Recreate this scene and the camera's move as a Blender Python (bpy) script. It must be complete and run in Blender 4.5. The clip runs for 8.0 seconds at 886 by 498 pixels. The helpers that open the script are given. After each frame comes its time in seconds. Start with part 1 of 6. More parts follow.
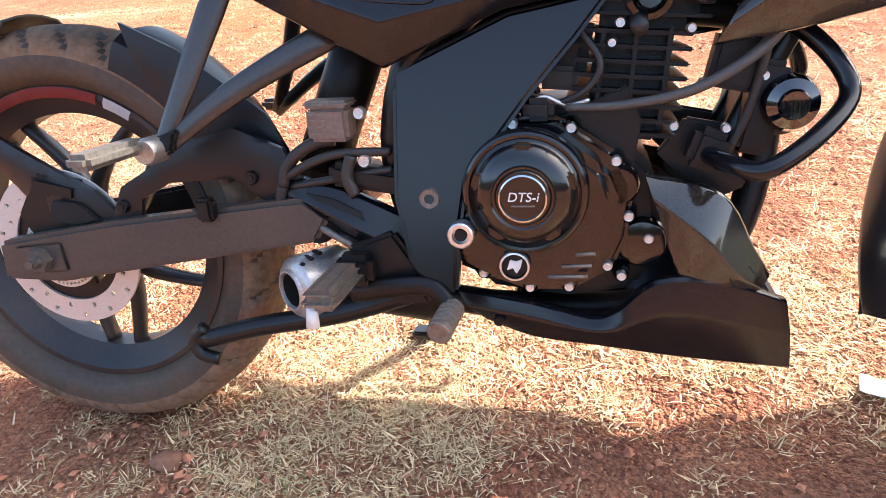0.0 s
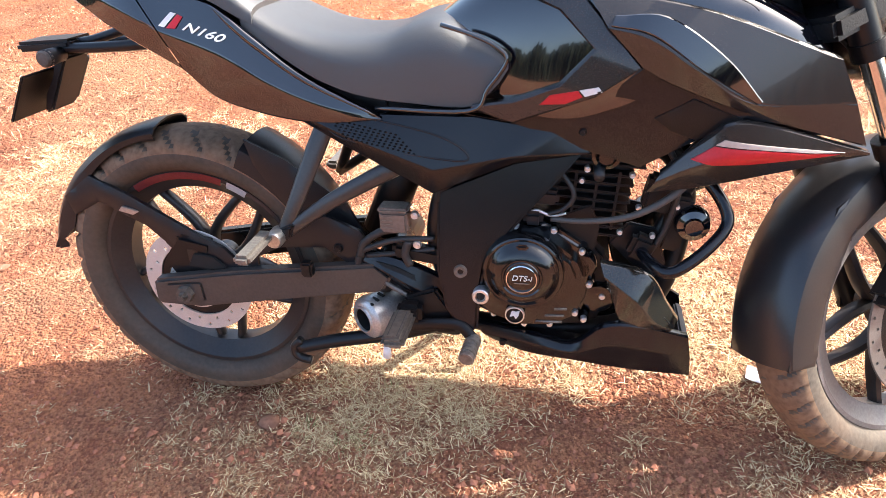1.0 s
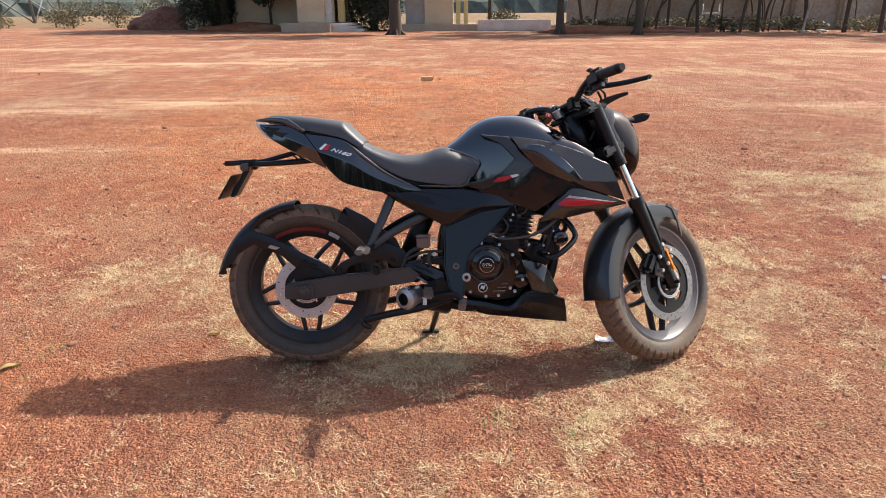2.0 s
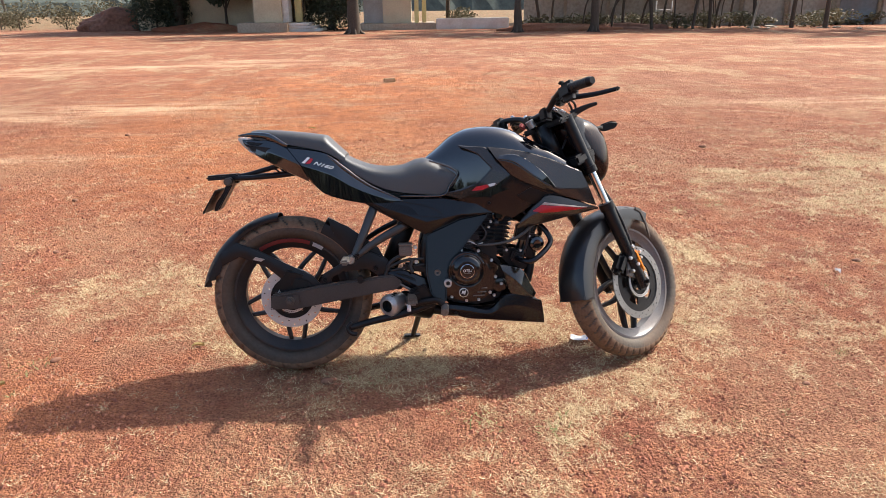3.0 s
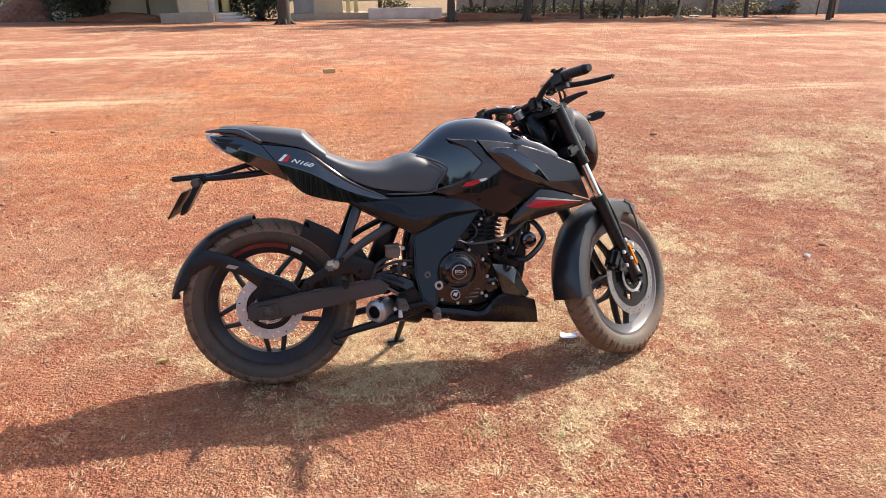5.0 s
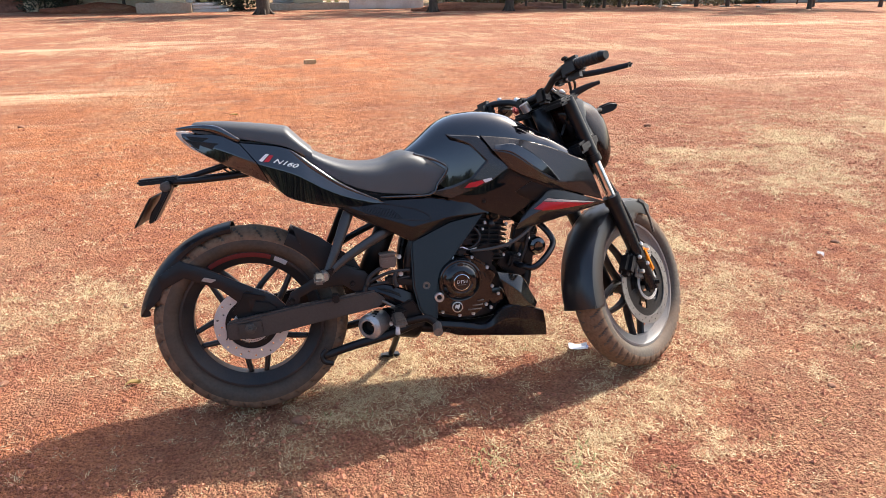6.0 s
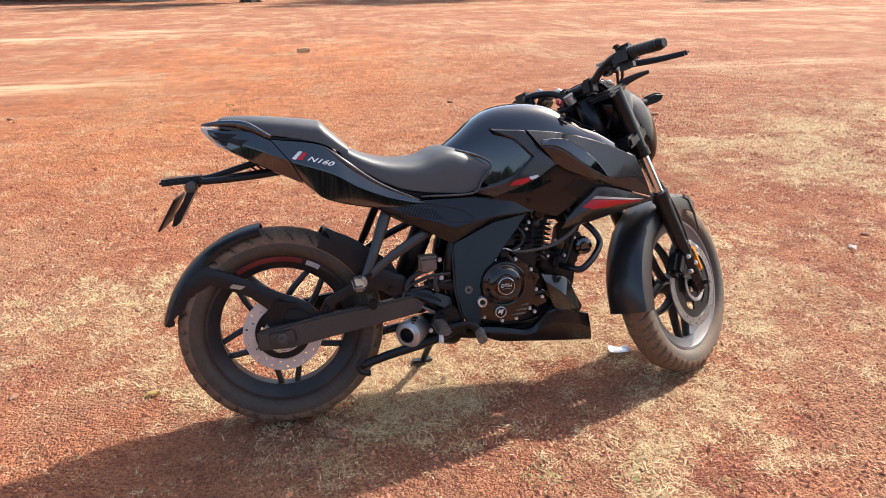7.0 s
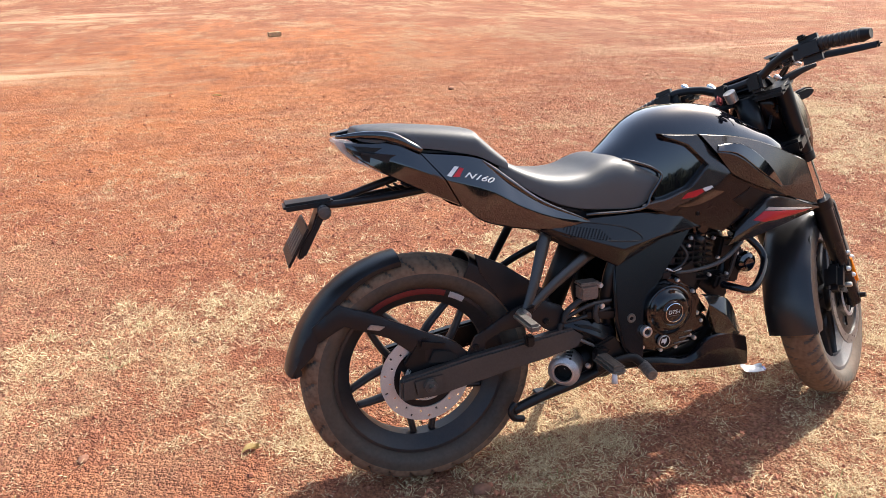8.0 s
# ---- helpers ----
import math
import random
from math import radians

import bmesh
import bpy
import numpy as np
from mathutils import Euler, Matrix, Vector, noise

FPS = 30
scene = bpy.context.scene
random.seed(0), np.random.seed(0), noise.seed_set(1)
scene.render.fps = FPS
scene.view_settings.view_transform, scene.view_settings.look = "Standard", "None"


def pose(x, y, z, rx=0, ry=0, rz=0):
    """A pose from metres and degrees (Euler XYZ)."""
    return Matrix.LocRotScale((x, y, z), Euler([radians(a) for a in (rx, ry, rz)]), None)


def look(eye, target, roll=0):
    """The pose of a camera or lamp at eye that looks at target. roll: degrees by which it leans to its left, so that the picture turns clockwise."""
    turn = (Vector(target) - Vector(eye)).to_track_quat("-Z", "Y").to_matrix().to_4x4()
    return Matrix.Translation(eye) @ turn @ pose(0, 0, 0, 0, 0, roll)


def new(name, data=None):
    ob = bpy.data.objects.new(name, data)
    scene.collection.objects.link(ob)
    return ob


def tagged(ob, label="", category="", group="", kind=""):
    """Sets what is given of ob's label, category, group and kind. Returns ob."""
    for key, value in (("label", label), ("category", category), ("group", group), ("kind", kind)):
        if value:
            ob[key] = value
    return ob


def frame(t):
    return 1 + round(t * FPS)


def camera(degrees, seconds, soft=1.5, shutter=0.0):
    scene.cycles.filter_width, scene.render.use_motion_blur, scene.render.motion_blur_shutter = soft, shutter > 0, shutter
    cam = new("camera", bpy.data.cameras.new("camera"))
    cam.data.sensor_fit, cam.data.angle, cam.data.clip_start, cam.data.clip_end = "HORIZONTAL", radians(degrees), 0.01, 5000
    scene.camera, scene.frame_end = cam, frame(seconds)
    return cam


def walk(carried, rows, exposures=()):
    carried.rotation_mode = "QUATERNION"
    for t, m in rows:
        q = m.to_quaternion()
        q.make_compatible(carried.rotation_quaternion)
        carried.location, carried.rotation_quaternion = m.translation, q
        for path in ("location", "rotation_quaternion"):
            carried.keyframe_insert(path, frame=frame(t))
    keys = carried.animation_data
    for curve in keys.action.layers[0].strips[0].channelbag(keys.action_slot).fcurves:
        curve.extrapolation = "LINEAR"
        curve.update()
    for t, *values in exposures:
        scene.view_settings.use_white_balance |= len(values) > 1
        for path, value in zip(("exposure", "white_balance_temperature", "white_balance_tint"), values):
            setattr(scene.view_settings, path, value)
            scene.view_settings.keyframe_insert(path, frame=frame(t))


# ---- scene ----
from mathutils.bvhtree import BVHTree

cam = camera(66.0, 8.0, 0.7)
PATH = [
    (0, (0.731, -0.747, 0.726), (0.302, 0.953, -0.237), -6.11),
    (0.5, (0.732, -0.785, 0.801), (0.336, 0.912, -0.181), -3.30),
    (1, (0.740, -0.969, 1.153), (0.365, 0.585, -0.048), -5.28),
    (1.5, (0.594, -1.749, 1.121), (0.519, 0.107, 0.380), -0.18),
    (2, (0.476, -2.348, 1.278), (0.497, -0.463, 0.611), -0.34),
    (3.5, (0.360, -2.420, 1.344), (0.555, -0.553, 0.655), -0.60),
    (4, (0.275, -2.273, 1.328), (0.529, -0.421, 0.619), -0.47),
    (4.5, (0.243, -2.298, 1.328), (0.533, -0.445, 0.634), -0.54),
    (6, (0.223, -2.003, 1.292), (0.580, -0.174, 0.567), -0.69),
    (6.5, (0.177, -1.921, 1.283), (0.565, -0.102, 0.549), -0.72),
    (7, (0.091, -1.836, 1.283), (0.479, -0.026, 0.527), -0.78),
    (7.5, (-0.209, -1.726, 1.325), (0.220, 0.064, 0.542), -0.63),
    (8, (-0.358, -1.408, 1.287), (0.160, 0.349, 0.482), -0.74),
]
walk(cam, [(t, look(eye, target, roll)) for t, eye, target, roll in PATH],
     [(0.0, 1.72), (0.5, 1.72), (1.0, 1.5), (1.5, 0.65), (2.0, 0.42), (3.5, 0.54), (4.5, 0.61), (6.0, 0.68), (8.0, 0.64)])

# ---- daylight: low-haze morning sun from ahead of the machine ----
SUN_AZ, SUN_EL = math.atan2(0.465, 0.898), radians(44.7)
world = bpy.data.worlds.new("sky")
scene.world = world
world.use_nodes = True
wn = world.node_tree.nodes
sky = wn.new("ShaderNodeTexSky")
sky.sky_type, sky.sun_disc = "NISHITA", False
sky.sun_elevation, sky.sun_rotation = SUN_EL, math.pi / 2 - SUN_AZ
sky.air_density, sky.dust_density, sky.ozone_density = 1.0, 3.5, 1.0
wn["Background"].inputs["Strength"].default_value = 0.19
world.node_tree.links.new(sky.outputs[0], wn["Background"].inputs[0])
sun = new("sun", bpy.data.lights.new("sun", "SUN"))
sun.data.energy, sun.data.angle, sun.data.color = 4.9, radians(0.9), (1.0, 0.955, 0.875)
toward = Vector((math.cos(SUN_AZ) * math.cos(SUN_EL), math.sin(SUN_AZ) * math.cos(SUN_EL), math.sin(SUN_EL)))
sun.matrix_world = look(toward * 20, (0, 0, 0))


# ---- materials ----
def mat(name, color, rough=0.5, metal=0.0, grain=60.0, vary=0.25, bump=0.0, second=None, dirt=0.0, coat=0.0, spec=0.5, stain=4.0, span=0.12, haze=0.05):
    """A procedural surface: fine grain and broad stains over a base colour, with relief and optional dust."""
    m = bpy.data.materials.new(name)
    m.use_nodes = True
    nt = m.node_tree
    n, l = nt.nodes, nt.links
    b = n["Principled BSDF"]
    co = n.new("ShaderNodeTexCoord")
    fine, broad = n.new("ShaderNodeTexNoise"), n.new("ShaderNodeTexNoise")
    fine.inputs["Scale"].default_value, fine.inputs["Detail"].default_value = grain, 4
    broad.inputs["Scale"].default_value, broad.inputs["Detail"].default_value = stain, 5
    for x in (fine, broad):
        l.new(co.outputs["Object"], x.inputs["Vector"])
    other = second or tuple(c * (1 - vary) for c in color)
    ramp = n.new("ShaderNodeMapRange")
    ramp.inputs[1].default_value, ramp.inputs[2].default_value = 0.35, 0.68
    l.new(fine.outputs[0], ramp.inputs[0])
    mix = n.new("ShaderNodeMix")
    mix.data_type = "RGBA"
    mix.inputs[6].default_value, mix.inputs[7].default_value = (*color, 1), (*other, 1)
    l.new(ramp.outputs[0], mix.inputs[0])
    out = mix.outputs[2]
    if dirt:
        dr = n.new("ShaderNodeMapRange")
        dr.inputs[1].default_value, dr.inputs[2].default_value, dr.inputs[4].default_value = 0.42, 0.72, dirt
        l.new(broad.outputs[0], dr.inputs[0])
        dm = n.new("ShaderNodeMix")
        dm.data_type = "RGBA"
        dm.inputs[7].default_value = (0.27, 0.15, 0.085, 1)
        l.new(dr.outputs[0], dm.inputs[0])
        l.new(out, dm.inputs[6])
        out = dm.outputs[2]
    l.new(out, b.inputs["Base Color"])
    rr = n.new("ShaderNodeMapRange")
    rr.inputs[3].default_value, rr.inputs[4].default_value = max(rough - span * 0.6, 0.02), min(rough + span, 1.0)
    l.new(broad.outputs[0], rr.inputs[0])
    l.new(rr.outputs[0], b.inputs["Roughness"])
    b.inputs["Metallic"].default_value = metal
    b.inputs["Specular IOR Level"].default_value = spec
    b.inputs["Coat Weight"].default_value = coat
    b.inputs["Coat Roughness"].default_value = haze
    if bump:
        bp = n.new("ShaderNodeBump")
        bp.inputs["Strength"].default_value, bp.inputs["Distance"].default_value = bump, 0.002
        l.new(fine.outputs[0], bp.inputs["Height"])
        l.new(bp.outputs[0], b.inputs["Normal"])
    return m


M_GLOSS = mat("gloss_black_paint", (0.0022, 0.0026, 0.0055), 0.07, 0.0, 300, 0.15, 0, dirt=0.002, coat=1.0, spec=0.9, span=0.05, haze=0.03)
M_GREY = mat("graphite_paint", (0.042, 0.037, 0.035), 0.22, 0.45, 400, 0.12, 0, dirt=0.004, coat=0.5, span=0.05, haze=0.05)
M_PLASTIC = mat("matt_black_plastic", (0.013, 0.0135, 0.016), 0.34, 0.0, 500, 0.3, 0.08, dirt=0.012, spec=0.35)
M_FRAME = mat("black_frame_paint", (0.009, 0.0095, 0.011), 0.27, 0.0, 300, 0.2, 0.03, dirt=0.010, spec=0.35)
M_DUSTY = mat("dusty_black_metal", (0.046, 0.044, 0.043), 0.38, 0.0, 200, 0.25, 0.06, dirt=0.08, spec=0.55, stain=5)
M_FIN = mat("glossy_olive_black_plastic", (0.030, 0.029, 0.024), 0.10, 0.2, 300, 0.15, 0, dirt=0.03, coat=0.6, span=0.05)
M_SEAT = mat("black_seat_vinyl", (0.040, 0.040, 0.042), 0.50, 0.0, 900, 0.30, 0.18, dirt=0.02, spec=1.0)
M_ENGINE = mat("black_engine_enamel", (0.005, 0.005, 0.006), 0.10, 0.0, 250, 0.2, 0.0, dirt=0.006, coat=0.5, span=0.04, haze=0.18)
M_CASE = mat("rough_black_casting", (0.004, 0.004, 0.005), 0.42, 0.0, 350, 0.3, 0.25, dirt=0.04, spec=0.35)
M_RUBBER = mat("dusty_tyre_rubber", (0.105, 0.085, 0.066), 0.74, 0.0, 120, 0.3, 0.3, dirt=0.40, stain=6)
M_TREAD = mat("soil_caked_tread", (0.205, 0.130, 0.082), 0.9, 0.0, 90, 0.45, 0.5, dirt=0.5, stain=9)
M_RIM = mat("dusty_pale_alloy", (0.20, 0.19, 0.185), 0.42, 0.1, 200, 0.25, 0.06, dirt=0.35, stain=7)
M_DKRIM = mat("dusty_black_alloy", (0.022, 0.022, 0.024), 0.38, 0.1, 200, 0.25, 0.06, dirt=0.14, stain=7)
M_DKRUBBER = mat("dull_dark_tyre_rubber", (0.062, 0.048, 0.036), 0.62, 0.0, 120, 0.3, 0.3, dirt=0.20, stain=7)
M_STEEL = mat("brushed_disc_steel", (0.60, 0.585, 0.565), 0.34, 0.35, 400, 0.12, 0.05, dirt=0.06)
M_SATIN = mat("satin_black_body_plastic", (0.0065, 0.007, 0.0095), 0.19, 0.0, 400, 0.2, 0.0, dirt=0.003, spec=0.45, span=0.06)
M_FDISC = mat("worn_dark_disc_steel", (0.27, 0.26, 0.25), 0.36, 0.7, 400, 0.15, 0.05, dirt=0.10)
M_CHROME = mat("bright_chrome", (0.72, 0.72, 0.73), 0.12, 1.0, 300, 0.1, 0)
M_ALLOY = mat("bare_aluminium", (0.52, 0.51, 0.49), 0.38, 0.9, 260, 0.25, 0.1, dirt=0.12)
M_ZINC = mat("zinc_bolt", (0.78, 0.78, 0.78), 0.3, 0.85, 300, 0.15, 0.05)
# near-black that puts the shade of openings into colour; also on the indicator stalk
M_DKHOLE = mat("hole_shade_and_stalk_black", (0.006, 0.006, 0.006), 0.8, 0.0, 100, 0.2, 0)
M_FENDER = mat("dusty_satin_mudguard", (0.015, 0.016, 0.018), 0.30, 0.0, 300, 0.25, 0.05, dirt=0.05, spec=0.7)
M_RED = mat("red_decal", (0.52, 0.012, 0.022), 0.32, 0.0, 200, 0.12, 0)
M_DKRED = mat("faded_red_rim_tape", (0.36, 0.03, 0.035), 0.5, 0.0, 200, 0.25, 0, dirt=0.35)
M_PALE = mat("dusty_silver_decal", (0.50, 0.42, 0.38), 0.35, 0.0, 200, 0.1, 0)
M_WHITE = mat("white_decal", (0.72, 0.72, 0.72), 0.35, 0.0, 200, 0.08, 0)
M_AMBER = mat("amber_reflector", (0.85, 0.26, 0.015), 0.22, 0.0, 700, 0.25, 0.3)
M_HOSE = mat("black_rubber_hose", (0.020, 0.020, 0.021), 0.48, 0.0, 300, 0.25, 0.1, dirt=0.05)
M_GREYHOSE = mat("grey_cable_sheath", (0.07, 0.068, 0.066), 0.5, 0.0, 300, 0.2, 0.1, dirt=0.12)
M_PEG = mat("worn_cast_peg", (0.22, 0.20, 0.18), 0.5, 0.6, 200, 0.35, 0.2, dirt=0.2)
M_PEGPAD = mat("worn_rubber_pad", (0.085, 0.075, 0.066), 0.6, 0.0, 160, 0.35, 0.2, dirt=0.3, stain=12)
M_SMOKE = mat("smoked_headlight_shell", (0.014, 0.006, 0.005), 0.16, 0.0, 200, 0.2, 0, spec=0.35)
M_ARM = mat("worn_black_bracket", (0.030, 0.029, 0.029), 0.30, 0.0, 220, 0.3, 0.05, dirt=0.05, spec=0.7, stain=8)
M_TANKPLASTIC = mat("translucent_reservoir", (0.17, 0.125, 0.105), 0.42, 0.0, 150, 0.3, 0.08, dirt=0.15)
M_SILENCER = mat("brushed_silencer_cap", (0.55, 0.54, 0.53), 0.33, 0.6, 300, 0.25, 0.1, dirt=0.1)
M_LENS = bpy.data.materials.new("clear_tail_lens")
M_LENS.use_nodes = True
lens_bsdf = M_LENS.node_tree.nodes["Principled BSDF"]
lens_bsdf.inputs["Base Color"].default_value = (0.85, 0.8, 0.78, 1)
lens_bsdf.inputs["Roughness"].default_value = 0.15
lens_bsdf.inputs["Transmission Weight"].default_value = 0.4


# ---- shaping helpers ----
def smooth_path(pts, n=6):
    """Catmull-Rom through the points."""
    p = [Vector(q) for q in pts]
    if len(p) < 3:
        return p
    p = [p[0] * 2 - p[1]] + p + [p[-1] * 2 - p[-2]]
    out = []
    for i in range(1, len(p) - 2):
        a, b, c, d = p[i - 1:i + 3]
        for k in range(n):
            t = k / n
            out.append(0.5 * ((2 * b) + (c - a) * t + (2 * a - 5 * b + 4 * c - d) * t * t + (3 * b - a - 3 * c + d) * t ** 3))
    return out + [p[-2]]


def ring_loft(bm, rings, caps=True, closed=False):
    vs = [[bm.verts.new(c) for c in r] for r in rings]
    k = len(vs[0])
    pairs = list(zip(vs, vs[1:])) + ([(vs[-1], vs[0])] if closed else [])
    for a, b in pairs:
        for i in range(k):
            j = (i + 1) % k
            bm.faces.new((a[i], a[j], b[j], b[i]))
    if caps and not closed:
        bm.faces.new(vs[0][::-1])
        bm.faces.new(vs[-1])


def tube(pts, r, seg=10, n=6, flat=1.0, bm=None):
    """A round or flattened bar along a smooth path; r is a number or several spread evenly along the path."""
    bm = bm or bmesh.new()
    path = smooth_path(pts, n)
    rs = r if isinstance(r, tuple) else (r, r)
    rings, up = [], None
    for i, p in enumerate(path):
        d = (path[min(i + 1, len(path) - 1)] - path[max(i - 1, 0)]).normalized()
        if up is None:
            up = Vector((0, 1, 0)) if abs(d.y) < 0.9 else Vector((1, 0, 0))
        side = d.cross(up).normalized()
        up = side.cross(d).normalized()
        u = (len(rs) - 1) * i / (len(path) - 1)
        k0 = min(int(u), len(rs) - 2)
        rr = rs[k0] + (rs[k0 + 1] - rs[k0]) * (u - k0)
        rings.append([p + side * math.cos(2 * math.pi * k / seg) * rr + up * math.sin(2 * math.pi * k / seg) * rr * flat for k in range(seg)])
    ring_loft(bm, rings)
    return bm


def lathe(profile, centre, seg=48, bm=None, closed=False):
    """Turn (radius, y) points round the y axis through centre. A closed profile makes a ring."""
    bm = bm or bmesh.new()
    c = Vector(centre)
    rings = []
    for k in range(seg):
        a = 2 * math.pi * k / seg
        rings.append([bm.verts.new(c + Vector((max(r, 1e-4) * math.cos(a), y, max(r, 1e-4) * math.sin(a)))) for r, y in profile])
    m = len(profile)
    for k in range(seg):
        a, b = rings[k], rings[(k + 1) % seg]
        for i in range(m if closed else m - 1):
            j = (i + 1) % m
            bm.faces.new((a[i], b[i], b[j], a[j]))
    bmesh.ops.remove_doubles(bm, verts=bm.verts, dist=2e-4 if not closed else 1e-6)
    bmesh.ops.recalc_face_normals(bm, faces=bm.faces)
    return bm


def rounded(bm, width, seg=2, angle=30):
    es = [e for e in bm.edges if len(e.link_faces) == 2 and e.calc_face_angle(0) > radians(angle)]
    bmesh.ops.bevel(bm, geom=es, offset=width, segments=seg, affect="EDGES", clamp_overlap=True)
    return bm


def slab(outline, y0, y1, bevel=0.004, seg=2, bm=None):
    """An outline in the side plane (x, z), made solid from y0 to y1, with rounded edges."""
    b = bmesh.new()
    face = b.faces.new([b.verts.new((x, y0, z)) for x, z in outline])
    ext = bmesh.ops.extrude_face_region(b, geom=[face])
    bmesh.ops.translate(b, verts=[v for v in ext["geom"] if isinstance(v, bmesh.types.BMVert)], vec=(0, y1 - y0, 0))
    bmesh.ops.recalc_face_normals(b, faces=b.faces)
    if bevel:
        rounded(b, bevel, seg)
    return merge(bm, b)


def block(centre, size, bevel=0.004, turn=0.0, bm=None):
    """A box with rounded edges, turned about the y axis by degrees."""
    b = bmesh.new()
    bmesh.ops.create_cube(b, size=1)
    bmesh.ops.scale(b, verts=b.verts, vec=size)
    if bevel:
        rounded(b, bevel)
    bmesh.ops.transform(b, matrix=pose(*centre, 0, turn, 0), verts=b.verts)
    return merge(bm, b)


def merge(a, b):
    if a is None:
        return b
    me = bpy.data.meshes.new("tmp")
    b.to_mesh(me)
    b.free()
    a.from_mesh(me)
    bpy.data.meshes.remove(me)
    return a




def panel(outline, y, thick=0.006, edge=0.004, step=0.018, bm=None):
    """A curved plate: the outline in the side plane, bent to the lateral height y(x, z), with a turned-in rounded edge."""
    b = bmesh.new()
    b.faces.new([b.verts.new((x, 0, z)) for x, z in outline])
    xs, zs = [p[0] for p in outline], [p[1] for p in outline]
    for lo, hi, ax in ((min(xs), max(xs), 0), (min(zs), max(zs), 2)):
        k = max(1, int((hi - lo) / step))
        for i in range(1, k):
            at, no = [0, 0, 0], [0, 0, 0]
            at[ax], no[ax] = lo + (hi - lo) * i / k, 1
            bmesh.ops.bisect_plane(b, geom=b.verts[:] + b.edges[:] + b.faces[:], plane_co=at, plane_no=no)
    b.normal_update()
    rim = {v for e in b.edges if e.is_boundary for v in e.verts}
    for v in b.verts:
        v.co.y = y(v.co.x, v.co.z)
    out = -1.0 if sum(v.co.y for v in b.verts) < 0 else 1.0
    inner = bmesh.ops.inset_region(b, faces=b.faces[:], thickness=edge, depth=0, use_even_offset=True)
    for v in rim:
        if v.is_valid:
            v.co.y -= out * edge * 0.8
    ext = bmesh.ops.extrude_face_region(b, geom=[e for e in b.edges if e.is_boundary])
    bmesh.ops.translate(b, verts=[v for v in ext["geom"] if isinstance(v, bmesh.types.BMVert)], vec=(0, -out * thick, 0))
    bmesh.ops.recalc_face_normals(b, faces=b.faces)
    mid = max(b.faces, key=lambda f: f.calc_area())
    if mid.normal.y * out < 0:
        bmesh.ops.reverse_faces(b, faces=b.faces)
    return merge(bm, b)


def shell(rails, thick=0.010, n=5, curve=True, edge=0.0035):
    """Bodywork: faces swept between rails (rear to front), crisp along each inner rail, turned in at the rim."""
    def fine(r):
        if curve:
            return smooth_path(r, n)
        out = []
        for p, q in zip(r, r[1:]):
            out += [Vector(p).lerp(Vector(q), i / n) for i in range(n)]
        return out + [Vector(r[-1])]
    lines = [fine(r) for r in rails]
    side = 1.0 if sum(p.y for r in lines for p in r) > 0 else -1.0
    rows = []
    last = len(lines) - 1
    for k, line in enumerate(lines):
        pick = []
        for other in ([lines[k - 1]] if k else []) + [None] + ([lines[k + 1]] if k < last else []):
            row = []
            for i, p in enumerate(line):
                if other is None:
                    row.append(p - Vector((0, side * (0.0012 if 0 < k < last else edge), 0)))
                else:
                    d = other[i] - p
                    row.append(p + d * min(0.4, edge / max(d.length, 1e-6)))
            pick.append(row)
        rows += pick
    inner = [[p - Vector((0, side * thick, 0)) for p in r] for r in (rows[0], rows[-1])]
    rows = [inner[0]] + rows + [inner[1]]
    b = bmesh.new()
    vs = [[b.verts.new(p) for p in r] for r in rows]
    for p, q in zip(vs, vs[1:]):
        for i in range(len(p) - 1):
            b.faces.new((p[i], p[i + 1], q[i + 1], q[i]))
    bmesh.ops.remove_doubles(b, verts=b.verts, dist=0.0004)
    bmesh.ops.recalc_face_normals(b, faces=b.faces)
    if sum(f.normal.y * f.calc_area() for f in b.faces) * side < 0:
        bmesh.ops.reverse_faces(b, faces=b.faces)
    return b


def surface_of(bm):
    """The outer lateral height y(x, z) of a right-flank shell."""
    tree = BVHTree.FromBMesh(bm)
    def y(x, z):
        hit = tree.ray_cast(Vector((x, -1.0, z)), Vector((0, 1, 0)))[0]
        if hit is None:
            hit = tree.find_nearest(Vector((x, -0.14, z)))[0]
        return hit.y
    return y


def weighted(ob):
    ob.modifiers.new("even_normals", "WEIGHTED_NORMAL").keep_sharp = True
    return ob


def mirrored(bm):
    """The same shape for the other flank."""
    c = bm.copy()
    for v in c.verts:
        v.co.y = -v.co.y
    bmesh.ops.reverse_faces(c, faces=c.faces)
    return c


def part(name, bm, material, parent, label="", m=None, sharp=35):
    """Link a bmesh as one mesh object under a thing or a part."""
    if m is not None:
        bmesh.ops.transform(bm, matrix=m, verts=bm.verts)
    me = bpy.data.meshes.new(name)
    lim = radians(sharp)
    for f in bm.faces:
        f.smooth = True
    for e in bm.edges:
        e.smooth = len(e.link_faces) != 2 or e.calc_face_angle(0) < lim
    bm.to_mesh(me)
    bm.free()
    me.materials.append(material)
    ob = new(name, me)
    ob.parent = parent
    return tagged(ob, label)


def bolt_head(x, y, z, r=0.006, h=0.006, m=None):
    """A round-shouldered bolt head that faces the right flank."""
    return lathe([(0, -h), (r * 0.45, -h), (r * 0.5, -h * 0.75), (r * 0.8, -h * 0.8), (r, -h * 0.3), (r, 0.002)], (x, y, z), 14)


def arc(c, r, a0, a1, n=12):
    return [(c[0] + r * math.cos(radians(a0 + (a1 - a0) * i / n)), c[1] + r * math.sin(radians(a0 + (a1 - a0) * i / n))) for i in range(n + 1)]


